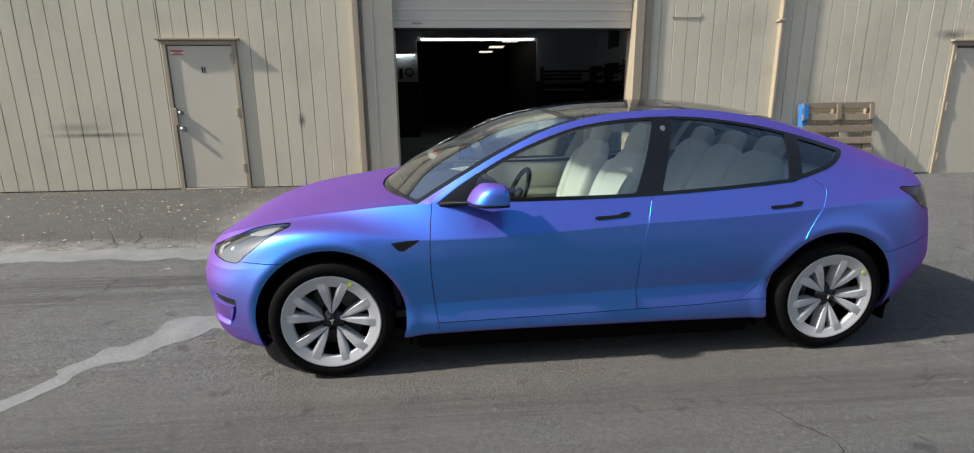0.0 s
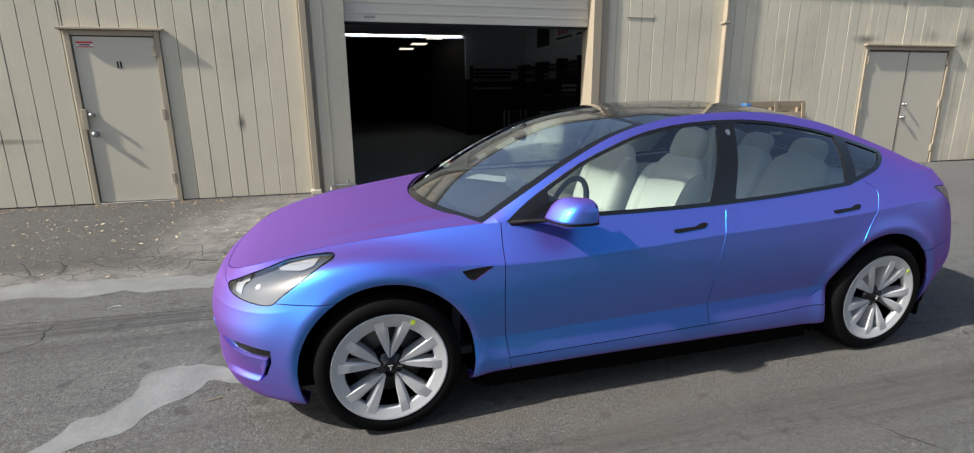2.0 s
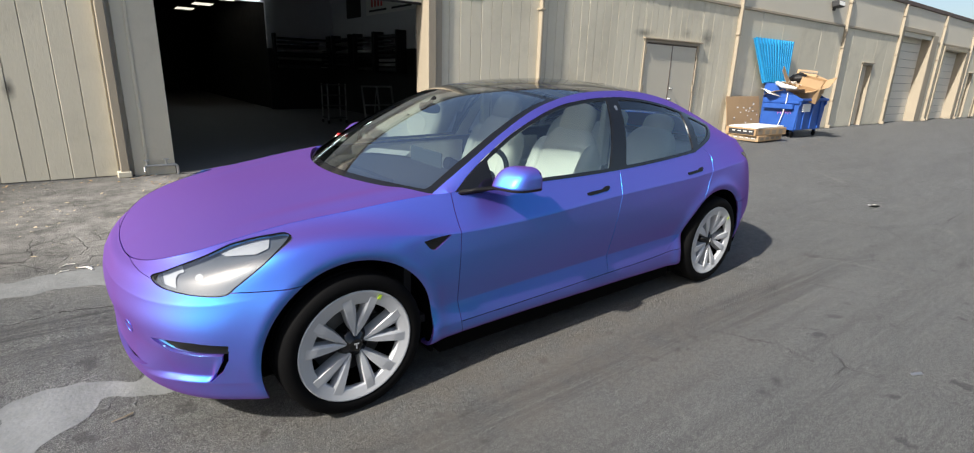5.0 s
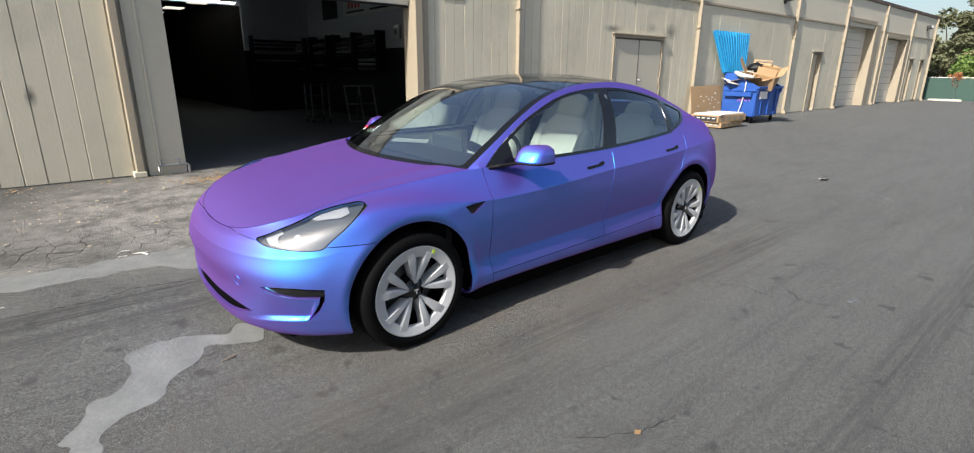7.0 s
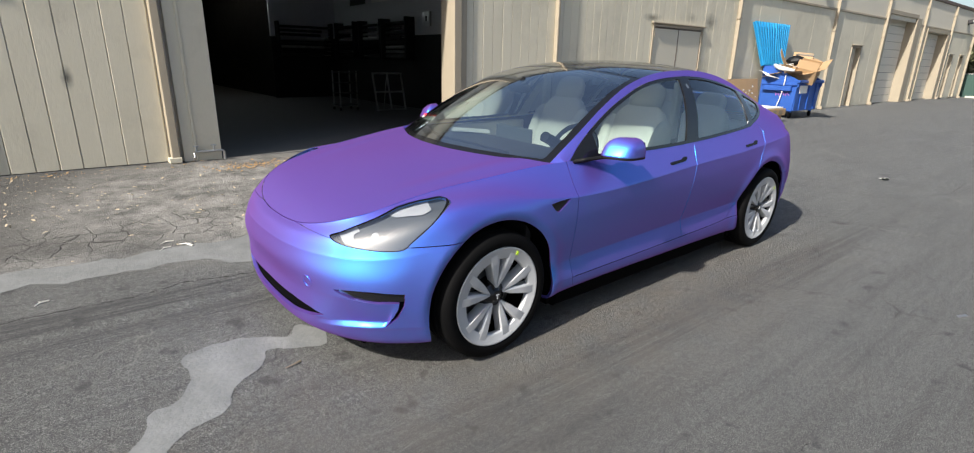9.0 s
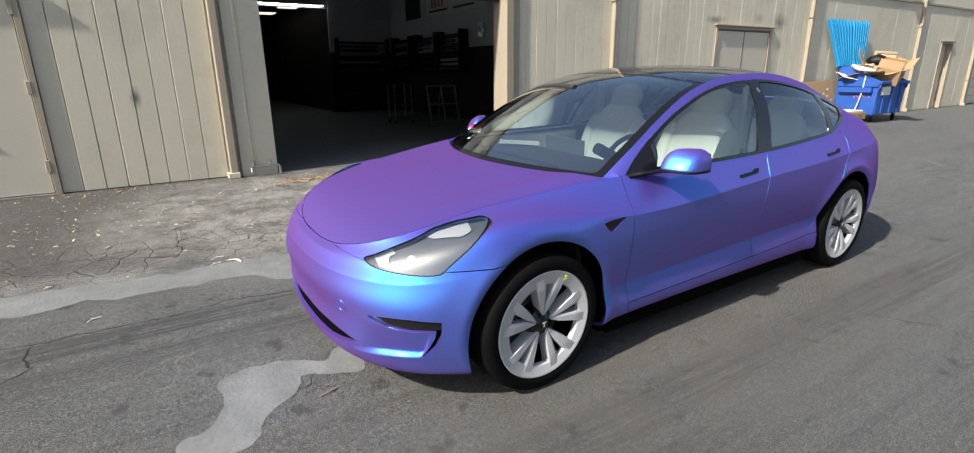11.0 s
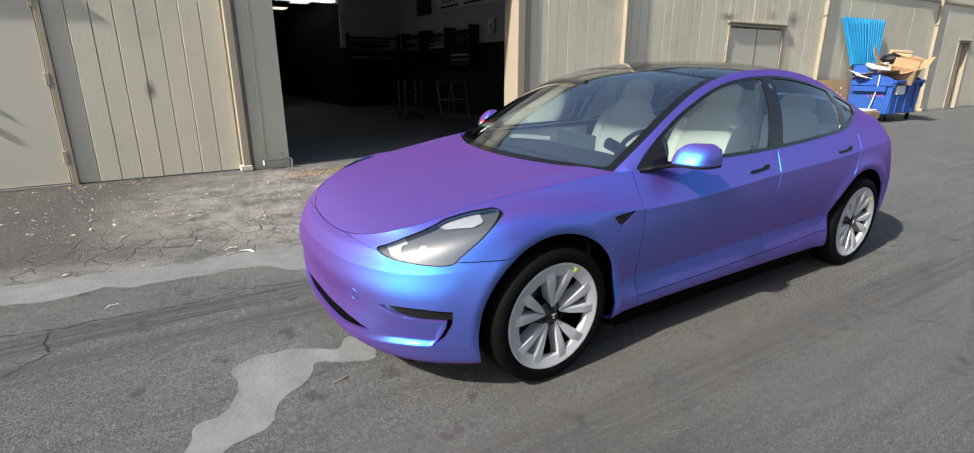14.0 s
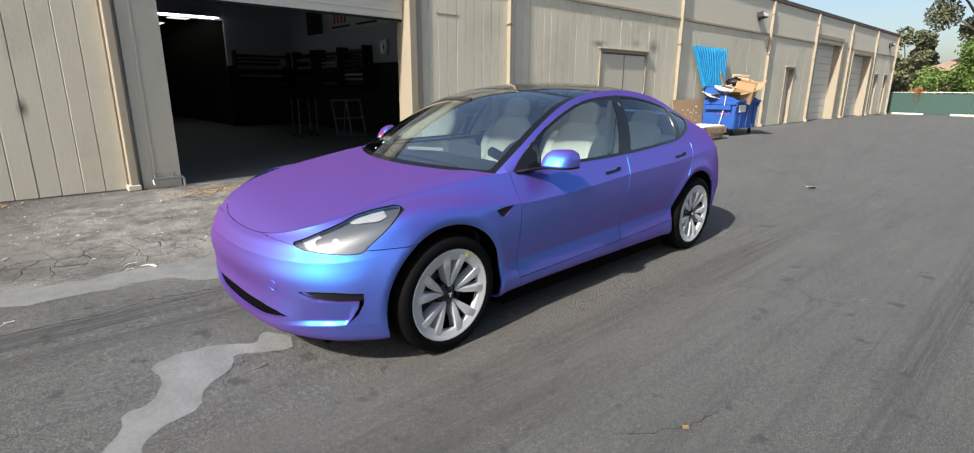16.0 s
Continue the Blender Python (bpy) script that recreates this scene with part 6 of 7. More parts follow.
    part("rear_door", rd.mesh("rear_door", WRAP, s, 0.018), None, car)
    sill = clear.cut(lambda x, w, z, q: x - np.minimum(front_seam(z), 0.64)).cut(more(inv(door_low), GAP)).cut(lambda x, w, z, q: 2.7 - x)
    part("sill", sill.mesh("sill", WRAP, s, 0.0), None, car)
    qp = clear.cut(lambda x, w, z, q: np.maximum(x - rear_seam(z) - GAP, np.where((x > 2.55) & (z < 0.45), 0.01, -1))).cut(lambda x, w, z, q: x - 2.0).cut(more(inv(both(lambda x, w, z, q: TAIL_SEAM(x) - z, lambda x, w, z, q: x - 2.9)), GAP)).cut(more(inv(in_xz(TAILLIGHT)), GAP)).cut(lambda x, w, z, q: np.where(x < 2.7, z - SILL(x) - GAP, 1))
    part("rear_quarter", qp.mesh("rear_quarter", WRAP, s, 0.018), None, car)
rows_of = side.v.reshape(141, -1, 3)


def rolled_edge(seam, z0, z1, s):
    """The rounded front edge of a panel along a door seam."""
    pts = []
    for z in np.linspace(z0, z1, 26):
        x = float(seam(z)) + GAP + 0.0016
        wz = [(np.interp(x, row[30:-30, 0], row[30:-30, 1]), np.interp(x, row[30:-30, 0], row[30:-30, 2])) for row in rows_of]
        wz.sort(key=lambda p: p[1])
        w = float(np.interp(z, [p[1] for p in wz], [p[0] for p in wz]))
        pts.append((x, s * (w - 0.0012), float(z)))
    return tube_bm(pts, 0.0024, 8)


for s in (-1, 1):
    part("door_edge", rolled_edge(middle_seam, 0.36, 0.955, s), WRAP, car, smooth=True)
    part("door_edge", rolled_edge(rear_seam, 0.43, 0.98, s), WRAP, car, smooth=True)
rb = clear.cut(lambda x, w, z, q: x - 2.9).cut(lambda x, w, z, q: TAIL_SEAM(x) - z - GAP).cut(more(inv(in_xz(TAILLIGHT)), GAP))
part("rear_bumper", rb.mesh("rear_bumper", WRAP, (-1, 1), 0.018), None, car)
hood_line = key_line(EDGE_NOSE, EDGE_TAIL, EDGE_LF, EDGE_LR, EDGE_P, EDGE_Z, EDGE_W)
hood_line = hood_line[hood_line[:, 0] < 0.6][:, :2]


def hood_gap(x, w, z, q):
    """How far a point lies inside the hood's outline."""
    best = np.full(x.shape, 1e9)
    for (ax, aw), (bx, bw) in zip(hood_line, hood_line[1:]):
        ex, ew = bx - ax, bw - aw
        t = np.clip(((x - ax) * ex + (w - aw) * ew) / (ex * ex + ew * ew), 0, 1)
        best = np.minimum(best, np.hypot(x - ax - t * ex, w - aw - t * ew))
    return best - 0.004


hood = hood_skin().cut(hood_gap)
part("hood", hood.mesh("hood", WRAP, (-1, 1), 0.02), None, car)

# glasshouse: body-colour rail, black trim, side glass
DLO = loop([(0.555, 0.90), (0.62, 0.985), (0.85, 1.128), (1.1, 1.248), (1.4, 1.343), (1.75, 1.384), (2.1, 1.382), (2.45, 1.335), (2.75, 1.266), (2.95, 1.207), (3.02, 1.178), (2.985, 1.135), (2.88, 1.08), (2.74, 1.04), (2.62, 1.01), (2.5, 0.96), (1.8, 0.92), (1.0, 0.90)])
trim_in = lambda d: both(lambda x, w, z, q: sd_poly(x, z, DLO) - d)
house_skin = glasshouse_skin()
belt = lambda x, w, z, q: z - EDGE_Z(x) - 0.020
front_pane = both(trim_in(0.024), belt, lambda x, w, z, q: x - 0.80, lambda x, w, z, q: 1.822 - (1.36 - z) * 0.38 - x)
rear_pane = both(trim_in(0.024), belt, lambda x, w, z, q: x - 1.932 + (1.36 - z) * 0.29, lambda x, w, z, q: 2.58 + (z - 1.0) * 0.2 - x)
small_pane = both(trim_in(0.032), lambda x, w, z, q: z - EDGE_Z(x) - 0.035, lambda x, w, z, q: x - 2.66 - (z - 1.0) * 0.2)
for s in SIDES:
    part("roof_rail", house_skin.cut(inv(trim_in(0.009))).mesh("roof_rail", WRAP, s, 0.0), None, car)
    black = house_skin.moved(0.002).cut(trim_in(0.010))
    for pane in (front_pane, rear_pane, small_pane):
        black = black.cut(inv(pane))
    part("window_trim", black.mesh("window_trim", GLOSSBLACK, s, 0.012), None, car, "gloss black window trim")
    part("pillar_camera", house_skin.moved(0.0035).cut(lambda x, w, z, q: 0.016 - np.hypot(x - 1.872, z - 1.318)).mesh("pillar_camera", STEEL, s, 0.0), None, car)
    for name, pane in (("front_window", front_pane), ("rear_window", rear_pane), ("quarter_window", small_pane)):
        part(name, house_skin.moved(-0.004).cut(more(pane, -0.004)).mesh(name, WINDOW, s, 0.0), None, car, "tinted side glass")

top = roof_skin()
shield_in = both(lambda x, w, z, q: q[:, 0] - 0.50, lambda x, w, z, q: 1.36 - q[:, 0], lambda x, w, z, q: (0.945 - q[:, 1]) * 0.6)
part("windscreen", top.cut(shield_in).mesh("windscreen", SHIELD, (-1, 1), 0), None, car, "clear windscreen glass")
part("windscreen_border", top.moved(-0.001).cut(lambda x, w, z, q: 1.392 - q[:, 0]).cut(inv(shield_in)).mesh("windscreen_border", GLOSSBLACK, (-1, 1), 0), None, car, "black glass border")
for name, a, b in (("roof_glass", 1.398, 2.03), ("rear_glass", 2.04, 3.20)):
    part(name, top.cut(lambda x, w, z, q: np.minimum(q[:, 0] - a, b - q[:, 0])).mesh(name, ROOFGLASS, (-1, 1), 0.012), None, car, "dark tinted roof glass")
part("boot_lid", top.cut(lambda x, w, z, q: q[:, 0] - 3.208).mesh("boot_lid", WRAP, (-1, 1), 0.012), None, car)
# the tail between the boot lid and the side skin
lip = key_line(EDGE_NOSE, EDGE_TAIL, EDGE_LF, EDGE_LR, EDGE_P, EDGE_Z, EDGE_W)
lip = lip[lip[:, 0] > 3.22]
tl = np.linspace(0, 1, 10)[:, None, None]
target = np.stack([np.minimum(lip[:, 0], 3.58), np.minimum(lip[:, 1], RAIL_W(np.minimum(lip[:, 0], 3.58))), RAIL_Z(np.minimum(lip[:, 0], 3.58)) + 0.0], 1)
tailp = Skin.grid(lip[None] * (1 - tl) + target[None] * tl, np.zeros((10, len(lip), 2)))
if tailp.n[:, 2].sum() < 0:
    tailp.n *= -1
part("tail_panel", tailp.mesh("tail_panel", WRAP, (-1, 1), 0), None, car)

# cowl, wipers, underbody, wheel wells
tc = np.linspace(-1, 1, 41)
cv = [(0.235 + 0.27 * t * t - 0.02 + dx, 0.745 * t, 0.925 + 0.004 * t * t + dz) for dx, dz in ((0, 0.0), (0.07, 0.004), (0.14, 0.012)) for t in tc]
cf = [(r * 41 + k, r * 41 + k + 1, (r + 1) * 41 + k + 1, (r + 1) * 41 + k) for r in range(2) for k in range(40)]
part("cowl", mesh_of("cowl", cv, cf, BLACK, True), None, car, "black plastic cowl below the windscreen")
for a, b in (((0.40, -0.48, 0.955), (0.33, 0.10, 0.972)), ((0.36, 0.10, 0.962), (0.50, 0.62, 0.985))):
    part("wiper", tube_bm([a, tuple((p + q) / 2 + (0.0, 0, 0.006)[i] for i, (p, q) in enumerate(zip(a, b))), b], 0.009, 6), BLACK, car)
part("underbody", box_bm(-0.6, 3.6, -0.60, 0.60, 0.120, 0.30, 0.02), WELL, car)
part("underbody_side", box_bm(0.45, 2.42, -0.86, 0.86, 0.125, 0.24, 0.02), WELL, car)
for ax in (0.0, AXLE_R):
    for s in (-1, 1):
        n = 28
        vs, fs = [], []
        for i in range(n + 1):
            a = radians(-12 + 204 * i / n)
            for y in (0.865 - 0.10 * max(0.0, -math.cos(a)) * (ax == 0), 0.55):
                vs.append((ax + 0.424 * math.cos(a), s * y, max(0.17, HUB_Z + 0.424 * math.sin(a))))
        fs = [(2 * i, 2 * i + 1, 2 * i + 3, 2 * i + 2) for i in range(n)]
        part("wheel_well", mesh_of("wheel_well", vs, fs, WELL, True), None, car)
        part("well_wall", box_bm(ax - 0.4, ax + 0.4, min(s * 0.54, s * 0.56), max(s * 0.54, s * 0.56), 0.18, 0.74), WELL, car)

# black plates added to close the wells, standing in for deep shade
for s in (-1, 1):
    for x0, x1 in ((0.405, 0.425), (AXLE_R - 0.425, AXLE_R - 0.405), (AXLE_R + 0.405, AXLE_R + 0.425)):
        part("well_plate", box_bm(x0, x1, min(s * 0.56, s * 0.85), max(s * 0.56, s * 0.85), 0.155, 0.42), WELL, car)

# ---- wheels ----
TYRE_ME = rev_mesh("tyre", [(0.258, -0.105), (0.266, -0.114), (0.285, -0.119), (0.306, -0.117), (0.322, -0.108), (0.331, -0.095), (0.3355, -0.06), (0.336, -0.056), (0.330, -0.054), (0.330, -0.048), (0.336, -0.046), (0.336, -0.012), (0.330, -0.010), (0.330, -0.004), (0.336, -0.002), (0.336, 0.03), (0.330, 0.032), (0.330, 0.038), (0.336, 0.04), (0.333, 0.09), (0.322, 0.108), (0.29, 0.118), (0.258, 0.105)], 80, RUBBER)
RIM_ME = rev_mesh("rim", [(0.262, -0.103), (0.2635, -0.112), (0.259, -0.1165), (0.254, -0.1132), (0.208, -0.1120), (0.202, -0.108), (0.202, -0.085), (0.2325, -0.07)], 80, SILVER)
BARREL_ME = rev_mesh("barrel", [(0.2325, -0.081), (0.2325, -0.02), (0.228, 0.04), (0.235, 0.1), (0.262, 0.108)], 60, WELL)
DISC_ME = rev_mesh("brake_disc", [(0.07, -0.01), (0.165, -0.01), (0.17, -0.005), (0.17, 0.012), (0.07, 0.015)], 48, DISCSTEEL)
BACK_ME = rev_mesh("dust_shield", [(0.0, 0.03), (0.229, 0.03), (0.229, 0.035), (0.0, 0.035)], 40, WELL)
CAP_ME = rev_mesh("centre_cap", [(0.0, -0.098), (0.026, -0.097), (0.031, -0.094), (0.034, -0.088), (0.056, -0.084), (0.066, -0.07), (0.075, -0.05), (0.08, 0.0)], 32, GLOSSBLACK)


def spoke_mesh(s):
    """One arm of a V pair: joined to its twin at the hub, a flat face and a broad chamfer towards the pair's gap."""
    verts, faces, n = [], [], 12
    if s > 0:
        rim_side, gap_side = [(0.006, 0.045), (0.038, 0.085), (0.056, 0.115), (0.106, 0.208)], [(0.0, 0.045), (0.006, 0.090), (0.015, 0.118), (0.053, 0.229)]
    else:
        rim_side, gap_side = [(-0.006, 0.045), (-0.025, 0.09), (-0.036, 0.122), (-0.068, 0.224)], [(0.0, 0.045), (0.004, 0.090), (0.004, 0.118), (-0.006, 0.235)]
    knots = [0.0, 0.25, 0.45, 1.0]
    for i in range(n + 1):
        u = i / n
        outer, inner = (Vector((np.interp(u, knots, [p[0] for p in side_line]), np.interp(u, knots, [p[1] for p in side_line]))) for side_line in (rim_side, gap_side))
        y = -0.094 - 0.0192 * min(1.0, u * 1.3)
        for o, dep in ((0.0, 0.060), (0.0, 0.005), (0.06, 0.0), (0.74, 0.0), (0.80, 0.001), (1.0, 0.011 - 0.008 * u), (1.0, 0.045)):
            q = outer + (inner - outer) * o
            verts.append((q.x, y + dep, q.y))
    k = 7
    for i in range(n):
        for j in range(k - 1):
            e = i * k + j
            faces.append((e, e + 1, e + k + 1, e + k) if s < 0 else (e + k, e + k + 1, e + 1, e))
    faces.append(tuple(range(k))[::-1] if s < 0 else tuple(range(k)))
    return mesh_of("spoke", verts, faces, SILVER, False)


SPOKES = [spoke_mesh(-1), spoke_mesh(1)]


def wheel(ax, s, turn):
    w = part("wheel", RIM_ME, None, car, "silver turbine alloy wheel with black gaps")
    w.matrix_local = Matrix.Translation((ax, s * 0.789, HUB_Z)) @ Matrix.Rotation(0 if s < 0 else math.pi, 4, "Z") @ Matrix.Rotation(radians(turn), 4, "Y")
    part("tyre", TYRE_ME, None, w, "black low-profile tyre")
    part("barrel", BARREL_ME, None, w)
    part("brake_disc", DISC_ME, None, w)
    part("dust_shield", BACK_ME, None, w)
    part("centre_cap", CAP_ME, None, w)
    part("cap_mark", box_bm(-0.011, 0.011, -0.1035, -0.101, 0.006, 0.011), SILVER, w)
    part("cap_mark", box_bm(-0.0028, 0.0028, -0.1035, -0.101, -0.014, 0.0055), SILVER, w)
    for i in range(5):
        for me in SPOKES:
            sp = part("spoke", me, None, w)
            sp.rotation_euler = (0, radians(72 * i), 0)
    part("valve", tube_bm([(0.0, -0.05, -0.235), (0, -0.09, -0.222)], 0.006, 8), BLACK, w)
    label = part("sticker", box_bm(-0.008, 0.008, -0.1165, -0.1145, 0.228, 0.250), YELLOWGREEN, w, "yellow-green sticker")
    label.rotation_euler = (0, radians(27), 0)
    cal = part("caliper", box_bm(-0.06, 0.06, -0.035, 0.03, 0.12, 0.19, 0.015, 2), GREYTRIM, w)
    cal.rotation_euler = (0, radians(80 - turn), 0)
    return w


for ax in (0.0, AXLE_R):
    wheel(ax, -1, 0 if ax == 0 else 24)
    wheel(ax, 1, 20)

# ---- door handles, mirrors ----
def mirror_bm(s, k0, k1, height=0.100, n=36, rows=16):
    """A door mirror's shell between two heights: flat below, its leading face sloping back, its outer end swept to the rear."""
    bm = bmesh.new()
    rings = []
    for i in range(rows + 1):
        k = k0 + (k1 - k0) * math.sin(math.pi / 2 * i / rows)
        c = max(0.0, k)
        shrink = (1 - max(0.0, (c - 0.42) / 0.58) ** 2.6) ** 0.5 if c < 1 else 0.0
        x0, x1, b = -0.102 + 0.064 * c ** 1.2, 0.086 - 0.010 * c, 0.088 * (1 - 0.16 * c * c)
        shrink = 0.30 + 0.70 * shrink
        cx, hx = (x0 + x1) / 2, (x1 - x0) / 2
        ring = []
        for j in range(n):
            a = 2 * math.pi * j / n
            u, v = (math.copysign(abs(f(a)) ** (2 / 3.4), f(a)) for f in (math.cos, math.sin))
            ring.append(bm.verts.new((cx + hx * u * shrink + 0.030 * v * s, b * v * shrink, k * height)))
        rings.append(ring)
    for p, q in zip(rings, rings[1:]):
        for j in range(n):
            bm.faces.new((p[j], p[(j + 1) % n], q[(j + 1) % n], q[j]))
    bm.faces.new(rings[0][::-1])
    bm.faces.new(rings[-1])
    return bm


def mirror_arm_bm(s):
    """The flat tapered arm from the door corner to the mirror's foot."""
    bm = bmesh.new()
    rings = []
    for x0, x1, y, z0, z1 in ((-0.07, 0.075, 0.0, -0.017, -0.006), (-0.12, 0.02, -0.06, -0.019, -0.004), (-0.19, -0.08, -0.10, -0.030, -0.008), (-0.265, -0.16, -0.135, -0.046, -0.018)):
        rings.append([bm.verts.new((x, s * y, z)) for x, z in ((x0, (z0 + z1) / 2), (x0 * 0.85 + x1 * 0.15, z0), (x1, z0), (x1, z1), (x0 * 0.85 + x1 * 0.15, z1))])
    for p, q in zip(rings, rings[1:]):
        for j in range(5):
            bm.faces.new((p[j], p[(j + 1) % 5], q[(j + 1) % 5], q[j]))
    bm.faces.new(rings[0][::-1])
    bm.faces.new(rings[-1])
    bmesh.ops.recalc_face_normals(bm, faces=list(bm.faces))
    return bm


for s in (-1, 1):
    for x0, z0, door in ((1.43, 0.868, None), (2.44, 0.898, None)):
        hs = side.moved(0.004).cut(in_xz([(x0, z0), (x0 + 0.13, z0 + 0.006), (x0 + 0.155, z0 + 0.018), (x0 + 0.195, z0 + 0.021), (x0 + 0.202, z0 + 0.012), (x0 + 0.18, z0 - 0.006), (x0 + 0.02, z0 - 0.018), (x0 + 0.002, z0 - 0.014)]))
        part("door_handle", hs.mesh("door_handle", BLACK, (s,), 0.006), None, car, "flush black door handle")
    mirror = part("mirror", mirror_bm(s, 0.0, 1.0), WRAP, car, "body-colour door mirror", True)
    mirror.location = (0.850, s * 0.935, 0.974)
    part("mirror_base", mirror_bm(s, -0.10, 0.01), BLACK, mirror, "black mirror foot", True)
    part("mirror_glass", box_bm(0.080, 0.0845, -0.066, 0.066, 0.012, 0.080, 0.002, m=Matrix.Rotation(radians(s * 8), 4, "Z")), GLOSSBLACK, mirror)
    part("mirror_arm", mirror_arm_bm(s), BLACK, mirror, "black mirror arm", True)

# front details
near = np.argmin((side.v[:, 1] - 0.445) ** 2 + (side.v[:, 2] - 0.460) ** 2 + (side.v[:, 0] > -0.3) * 9)
spot, out = Vector(side.v[near] * (1, -1, 1)), Vector(side.n[near] * (1, -1, 1)).normalized()
across = out.cross(Vector((0, 0, 1))).normalized()
rise = across.cross(out)
ring = [spot + out * 0.0006 + (across * math.cos(a) + rise * math.sin(a)) * 0.028 for a in np.linspace(0, 2 * math.pi, 41)]
part("tow_cover", tube_bm(ring, 0.0016, 6), WRAP, bumper, "round tow-eye cover", True)
for s in SIDES:
    part("fog_insert", side.moved(-0.013).cut(in_wz([(0.60, 0.456), (0.70, 0.470), (0.83, 0.464), (0.83, 0.424), (0.70, 0.426)])).mesh("fog_insert", GLOSSBLACK, s, 0.0), None, bumper, "gloss black fog lamp insert")
for s in (-1, 1):
    for x, w, z in ((-0.53, 0.655, 0.690), (-0.43, 0.72, 0.715)):
        part("projector", blob_bm(x, s * w, z, 0.028, 0.028, 0.02, 2.0), SILVER, car, smooth=True)

# ---- cabin ----
part("cabin_floor", box_bm(0.3, 3.0, -0.80, 0.80, 0.301, 0.34), GREYTRIM, car)
part("firewall", box_bm(0.32, 0.36, -0.74, 0.74, 0.30, 0.90), GREYTRIM, car)
dash = part("dashboard", blob_bm(0.70, 0, 0.80, 0.36, 0.74, 0.125, 3.2), GREYTRIM, car, "dark dashboard with a pale panel", True)
part("dash_panel", box_bm(0.98, 1.05, -0.70, 0.70, 0.79, 0.84, 0.012), WOODTRIM, dash)
part("screen", box_bm(0.905, 0.922, -0.155, 0.205, 0.785, 1.010, 0.006, m=Matrix.Rotation(0.0, 4, "Y")), SCREEN, car, "landscape centre screen")
part("console", box_bm(1.0, 1.9, -0.13, 0.13, 0.34, 0.60, 0.03, 2), GREYTRIM, car)
wheel_ring = bmesh.new()
ring = [(0.0, 0.185 * math.cos(a), 0.185 * math.sin(a)) for a in np.linspace(0, 2 * math.pi, 33)]
tube_bm(ring, 0.016, 8, wheel_ring)
sw = part("steering_wheel", wheel_ring, BLACK, car, "black steering wheel", True)
sw.location, sw.rotation_euler = (1.08, -0.37, 0.88), (0, radians(24), 0)
part("spoke_bar", box_bm(-0.015, 0.02, -0.18, 0.18, -0.02, 0.025, 0.008), BLACK, sw)
part("hub", blob_bm(0.01, 0, 0, 0.035, 0.07, 0.06, 2.6), BLACK, sw, smooth=True)
part("column", tube_bm([(0, 0, 0), (-0.3, 0, 0.0)], 0.035, 10), BLACK, sw)


def seat(x, y, rear=False):
    tilt = Matrix.Rotation(radians(20 if not rear else 24), 4, "Y")
    st = part("seat", blob_bm(x + 0.25, y, 0.52, 0.27, 0.25, 0.10, 3.0), WHITELEATHER, car, "white leather seat", True)
    for dy in (-0.22, 0.22):
        part("side_bolster", blob_bm(x + 0.26, y + dy, 0.58, 0.25, 0.055, 0.075, 2.6), WHITELEATHER, st, smooth=True)
        part("back_bolster", blob_bm(x + 0.55, y + dy, 0.82, 0.085, 0.06, 0.27, 2.6, tilt), WHITELEATHER, st, smooth=True)
    part("backrest", blob_bm(x + 0.58, y, 0.86, 0.085, 0.23, 0.33, 2.9, tilt), WHITELEATHER, st, smooth=True)
    part("headrest", blob_bm(x + 0.70, y, 1.21 if not rear else 1.19, 0.055, 0.135, 0.115, 2.8, tilt), WHITELEATHER, st, smooth=True)
    part("base", box_bm(x + 0.05, x + 0.5, y - 0.2, y + 0.2, 0.341, 0.46, 0.02), GREYTRIM, st)
    return st


for y in (-0.37, 0.37):
    seat(1.16, y)
bench = part("rear_bench", box_bm(1.98, 2.45, -0.62, 0.62, 0.36, 0.60, 0.05, 3), WHITELEATHER, car, "white leather rear bench", True)
lean = Matrix.Rotation(radians(24), 4, "Y")
for y, w in ((-0.42, 0.21), (0.0, 0.19), (0.42, 0.21)):
    part("backrest", blob_bm(2.56, y, 0.84, 0.09, w, 0.32, 3.4, lean), WHITELEATHER, bench, smooth=True)
    part("headrest", blob_bm(2.70, y, 1.15, 0.05, 0.125, 0.09, 2.8, lean), WHITELEATHER, bench, smooth=True)
for s in (-1, 1):
    lin = house_skin.moved(-0.022)
    for pane in (front_pane, rear_pane, small_pane):
        lin = lin.cut(inv(more(pane, -0.014)))
    part("pillar_trim", lin.mesh("pillar_trim", LINING, (s,), 0.0), None, car, "pale grey cabin lining")
part("parcel_shelf", box_bm(2.75, 3.4, -0.62, 0.62, 0.94, 0.97, 0.01), LINING, car)
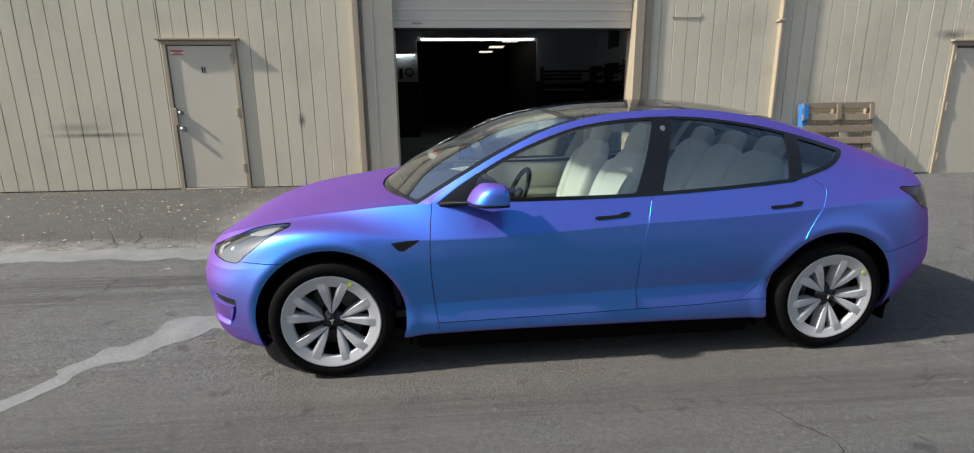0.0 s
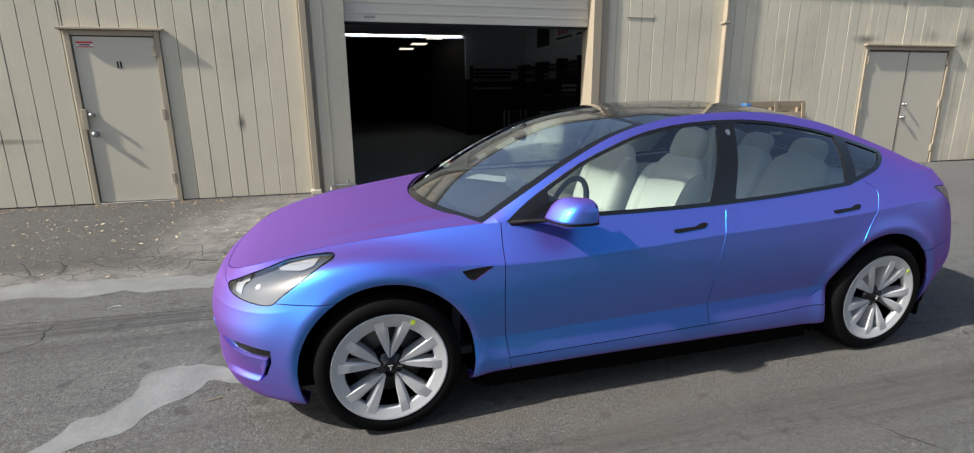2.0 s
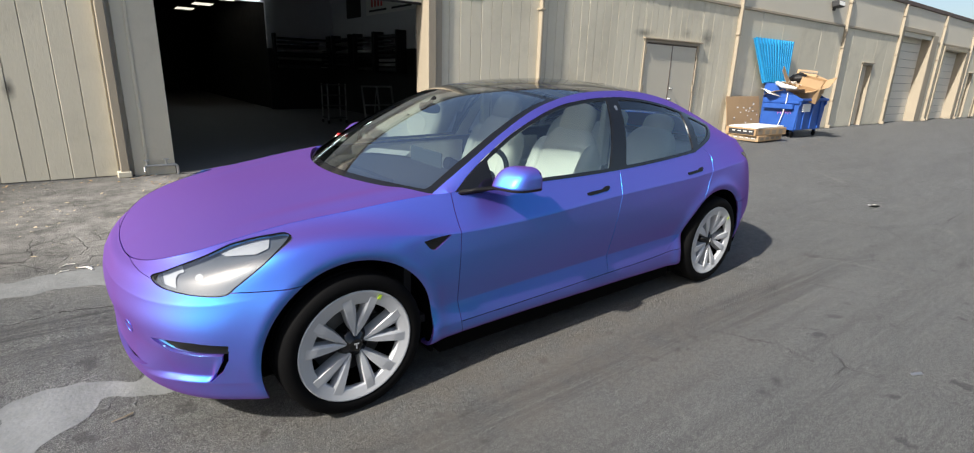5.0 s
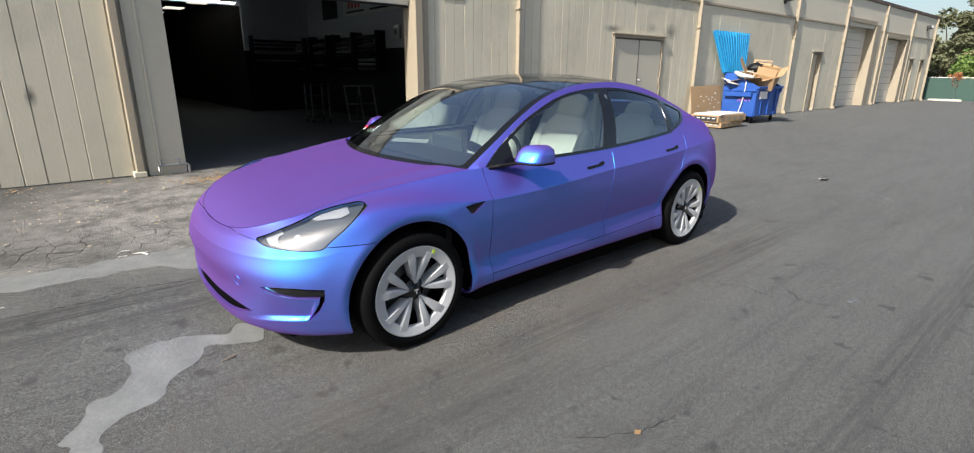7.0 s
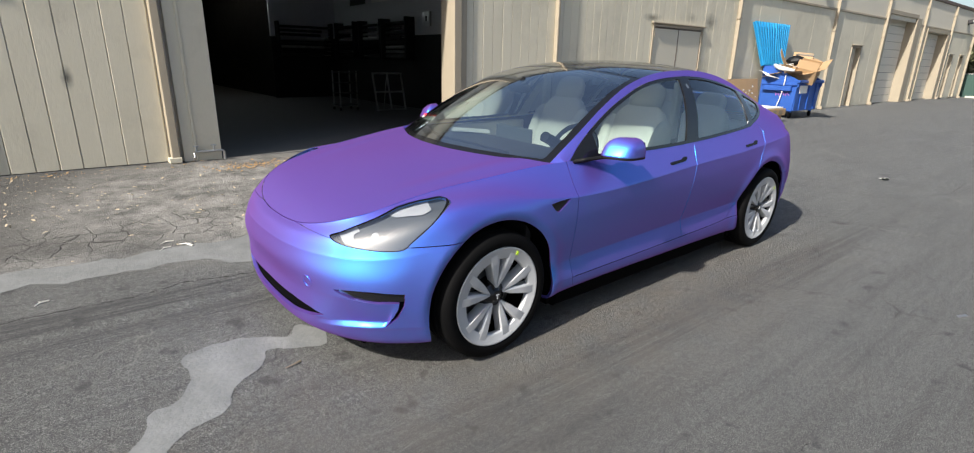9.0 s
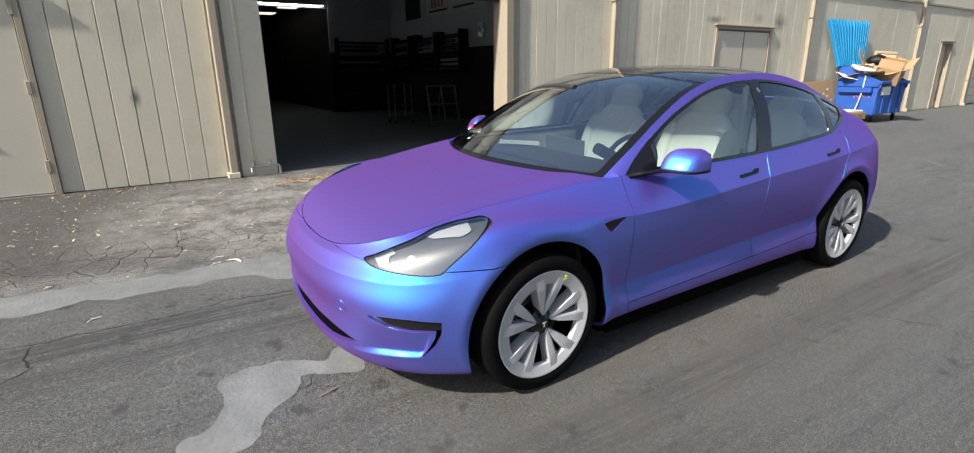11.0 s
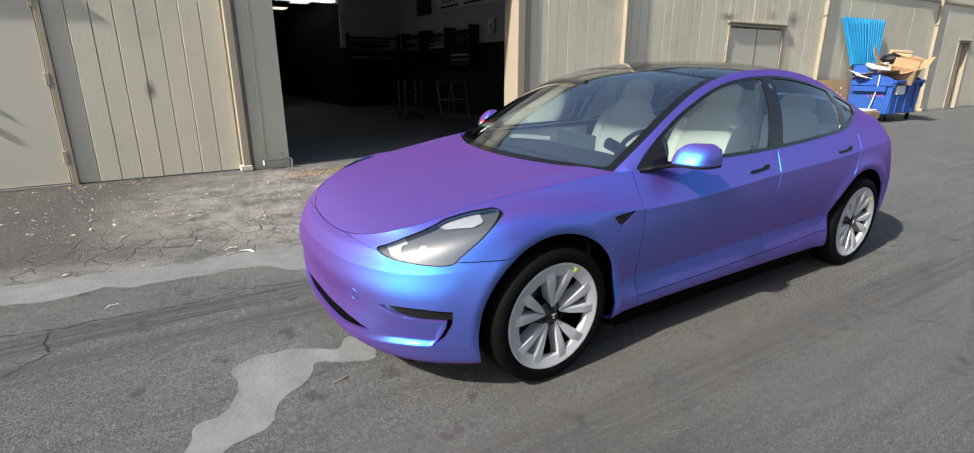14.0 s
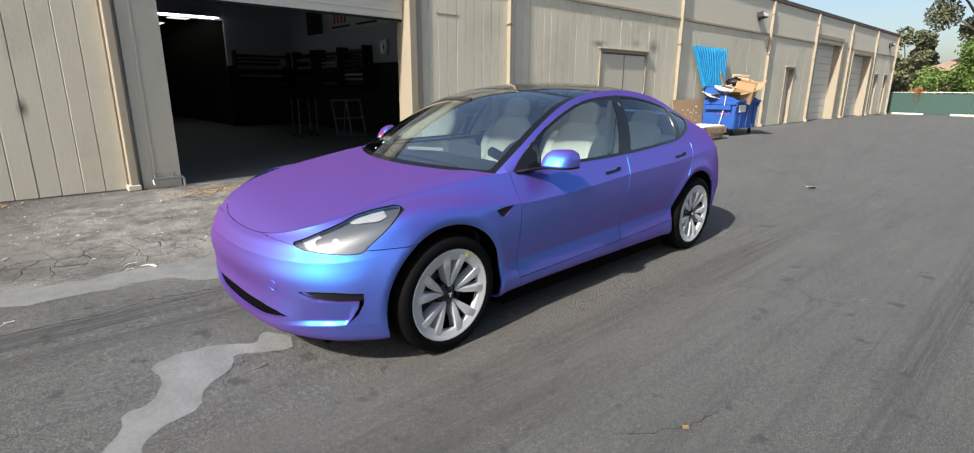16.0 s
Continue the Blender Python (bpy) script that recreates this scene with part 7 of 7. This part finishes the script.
for s in (-1, 1):
    part("belt", box_bm(1.87, 1.875, min(s * 0.60, s * 0.65), max(s * 0.60, s * 0.65), 0.55, 1.30), GREYTRIM, car, "dark seat belt")
    part("pillar_lining", box_bm(1.80, 1.90, min(s * 0.64, s * 0.60), max(s * 0.64, s * 0.60), 0.95, 1.34, 0.01), WHITELEATHER, car)
    for x0, x1 in ((0.75, 1.74), (1.84, 2.6)):
        part("door_card", box_bm(x0, x1, min(s * 0.77, s * 0.80), max(s * 0.77, s * 0.80), 0.36, 0.93, 0.012), LINING, car)
        part("armrest", box_bm(x0 + 0.25, x1 - 0.1, min(s * 0.70, s * 0.768), max(s * 0.70, s * 0.768), 0.66, 0.72, 0.015, 2), WHITELEATHER, car)
part("rear_view_mirror", blob_bm(0.92, 0.0, 1.27, 0.02, 0.11, 0.032, 3), BLACK, car, smooth=True)
part("mirror_stem", tube_bm([(0.91, 0, 1.29), (0.96, 0, 1.335)], 0.012, 6), BLACK, car)
st = part("sticker", box_bm(-0.06, 0.06, -0.002, 0.002, -0.03, 0.03), PAPER, car, "white and red permit sticker")
part("band", box_bm(-0.06, 0.06, -0.004, -0.0022, 0.012, 0.03), RED, st)
st.location, st.rotation_euler = (0.585, 0.583, 1.022), (radians(-52), 0, radians(-75))
pp = part("paper", sheet_bm(0.28, 0.2, 0.002, 0.004, 8), PAPER, car, "white sheet of paper on the dashboard")
pp.location, pp.rotation_euler = (0.865, 0.44, 0.930), (0, 0, radians(-40))


# ---- siding boards: each its own piece on the wall, shared meshes ----
def siding():
    meshes = {}
    rng = random.Random(3)

    def board(x, w, z0, z1):
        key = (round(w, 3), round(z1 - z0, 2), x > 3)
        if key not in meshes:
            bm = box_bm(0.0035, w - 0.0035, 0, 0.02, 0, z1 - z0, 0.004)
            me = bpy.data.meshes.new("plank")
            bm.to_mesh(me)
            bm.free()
            # boards east of the bay take the brighter copy
            me.materials.append(LITWALL if x > 3 else WALL)
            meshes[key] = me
        ob = new("plank", meshes[key])
        ob.parent = wall_front
        ob.location = (x, WALL_Y + rng.uniform(-0.001, 0.002), z0)

    skip = [(-1.2, 3.245)] + [(r[0] - 0.13, r[1] + 0.63) for r in (ROLL_A, ROLL_B)]
    doors = [DOOR_A, DOOR_PAIR, DOOR_B, DOOR_C, DOOR_D]
    cuts = sorted([WEST_X, END_X] + [v for s in skip for v in s] + [v for d in doors for v in d[:2]] + [11.75])
    for a, b in zip(cuts, cuts[1:]):
        mid = (a + b) / 2
        if b - a < 0.03 or any(s[0] < mid < s[1] for s in skip):
            continue
        z0 = BASE_Z + 0.015 if mid < 12 else 0.16
        for d in doors:
            if d[0] < mid < d[1]:
                z0 = d[2] + 0.035
        # grooves on the sheets' own grid, a wider joint after every sixth board
        first, step = (-2.253, 0.2067) if mid < 1 else (4.012, 0.2085) if mid < 11.7 else (a, (b - a) / max(1, round((b - a) / 1.22)))
        k0, k1 = math.ceil((a + 0.02 - first) / step), math.floor((b - 0.02 - first) / step)
        lines = [(a, 0)] + [(first + k * step, 0.0025 if k % 6 == 0 else 0.0) for k in range(k0, k1 + 1)] + [(b, 0)]
        for (u, j), (v, _) in zip(lines, lines[1:]):
            board(u + j, v - u - j, z0, LEDGE_Z - 0.004)


siding()
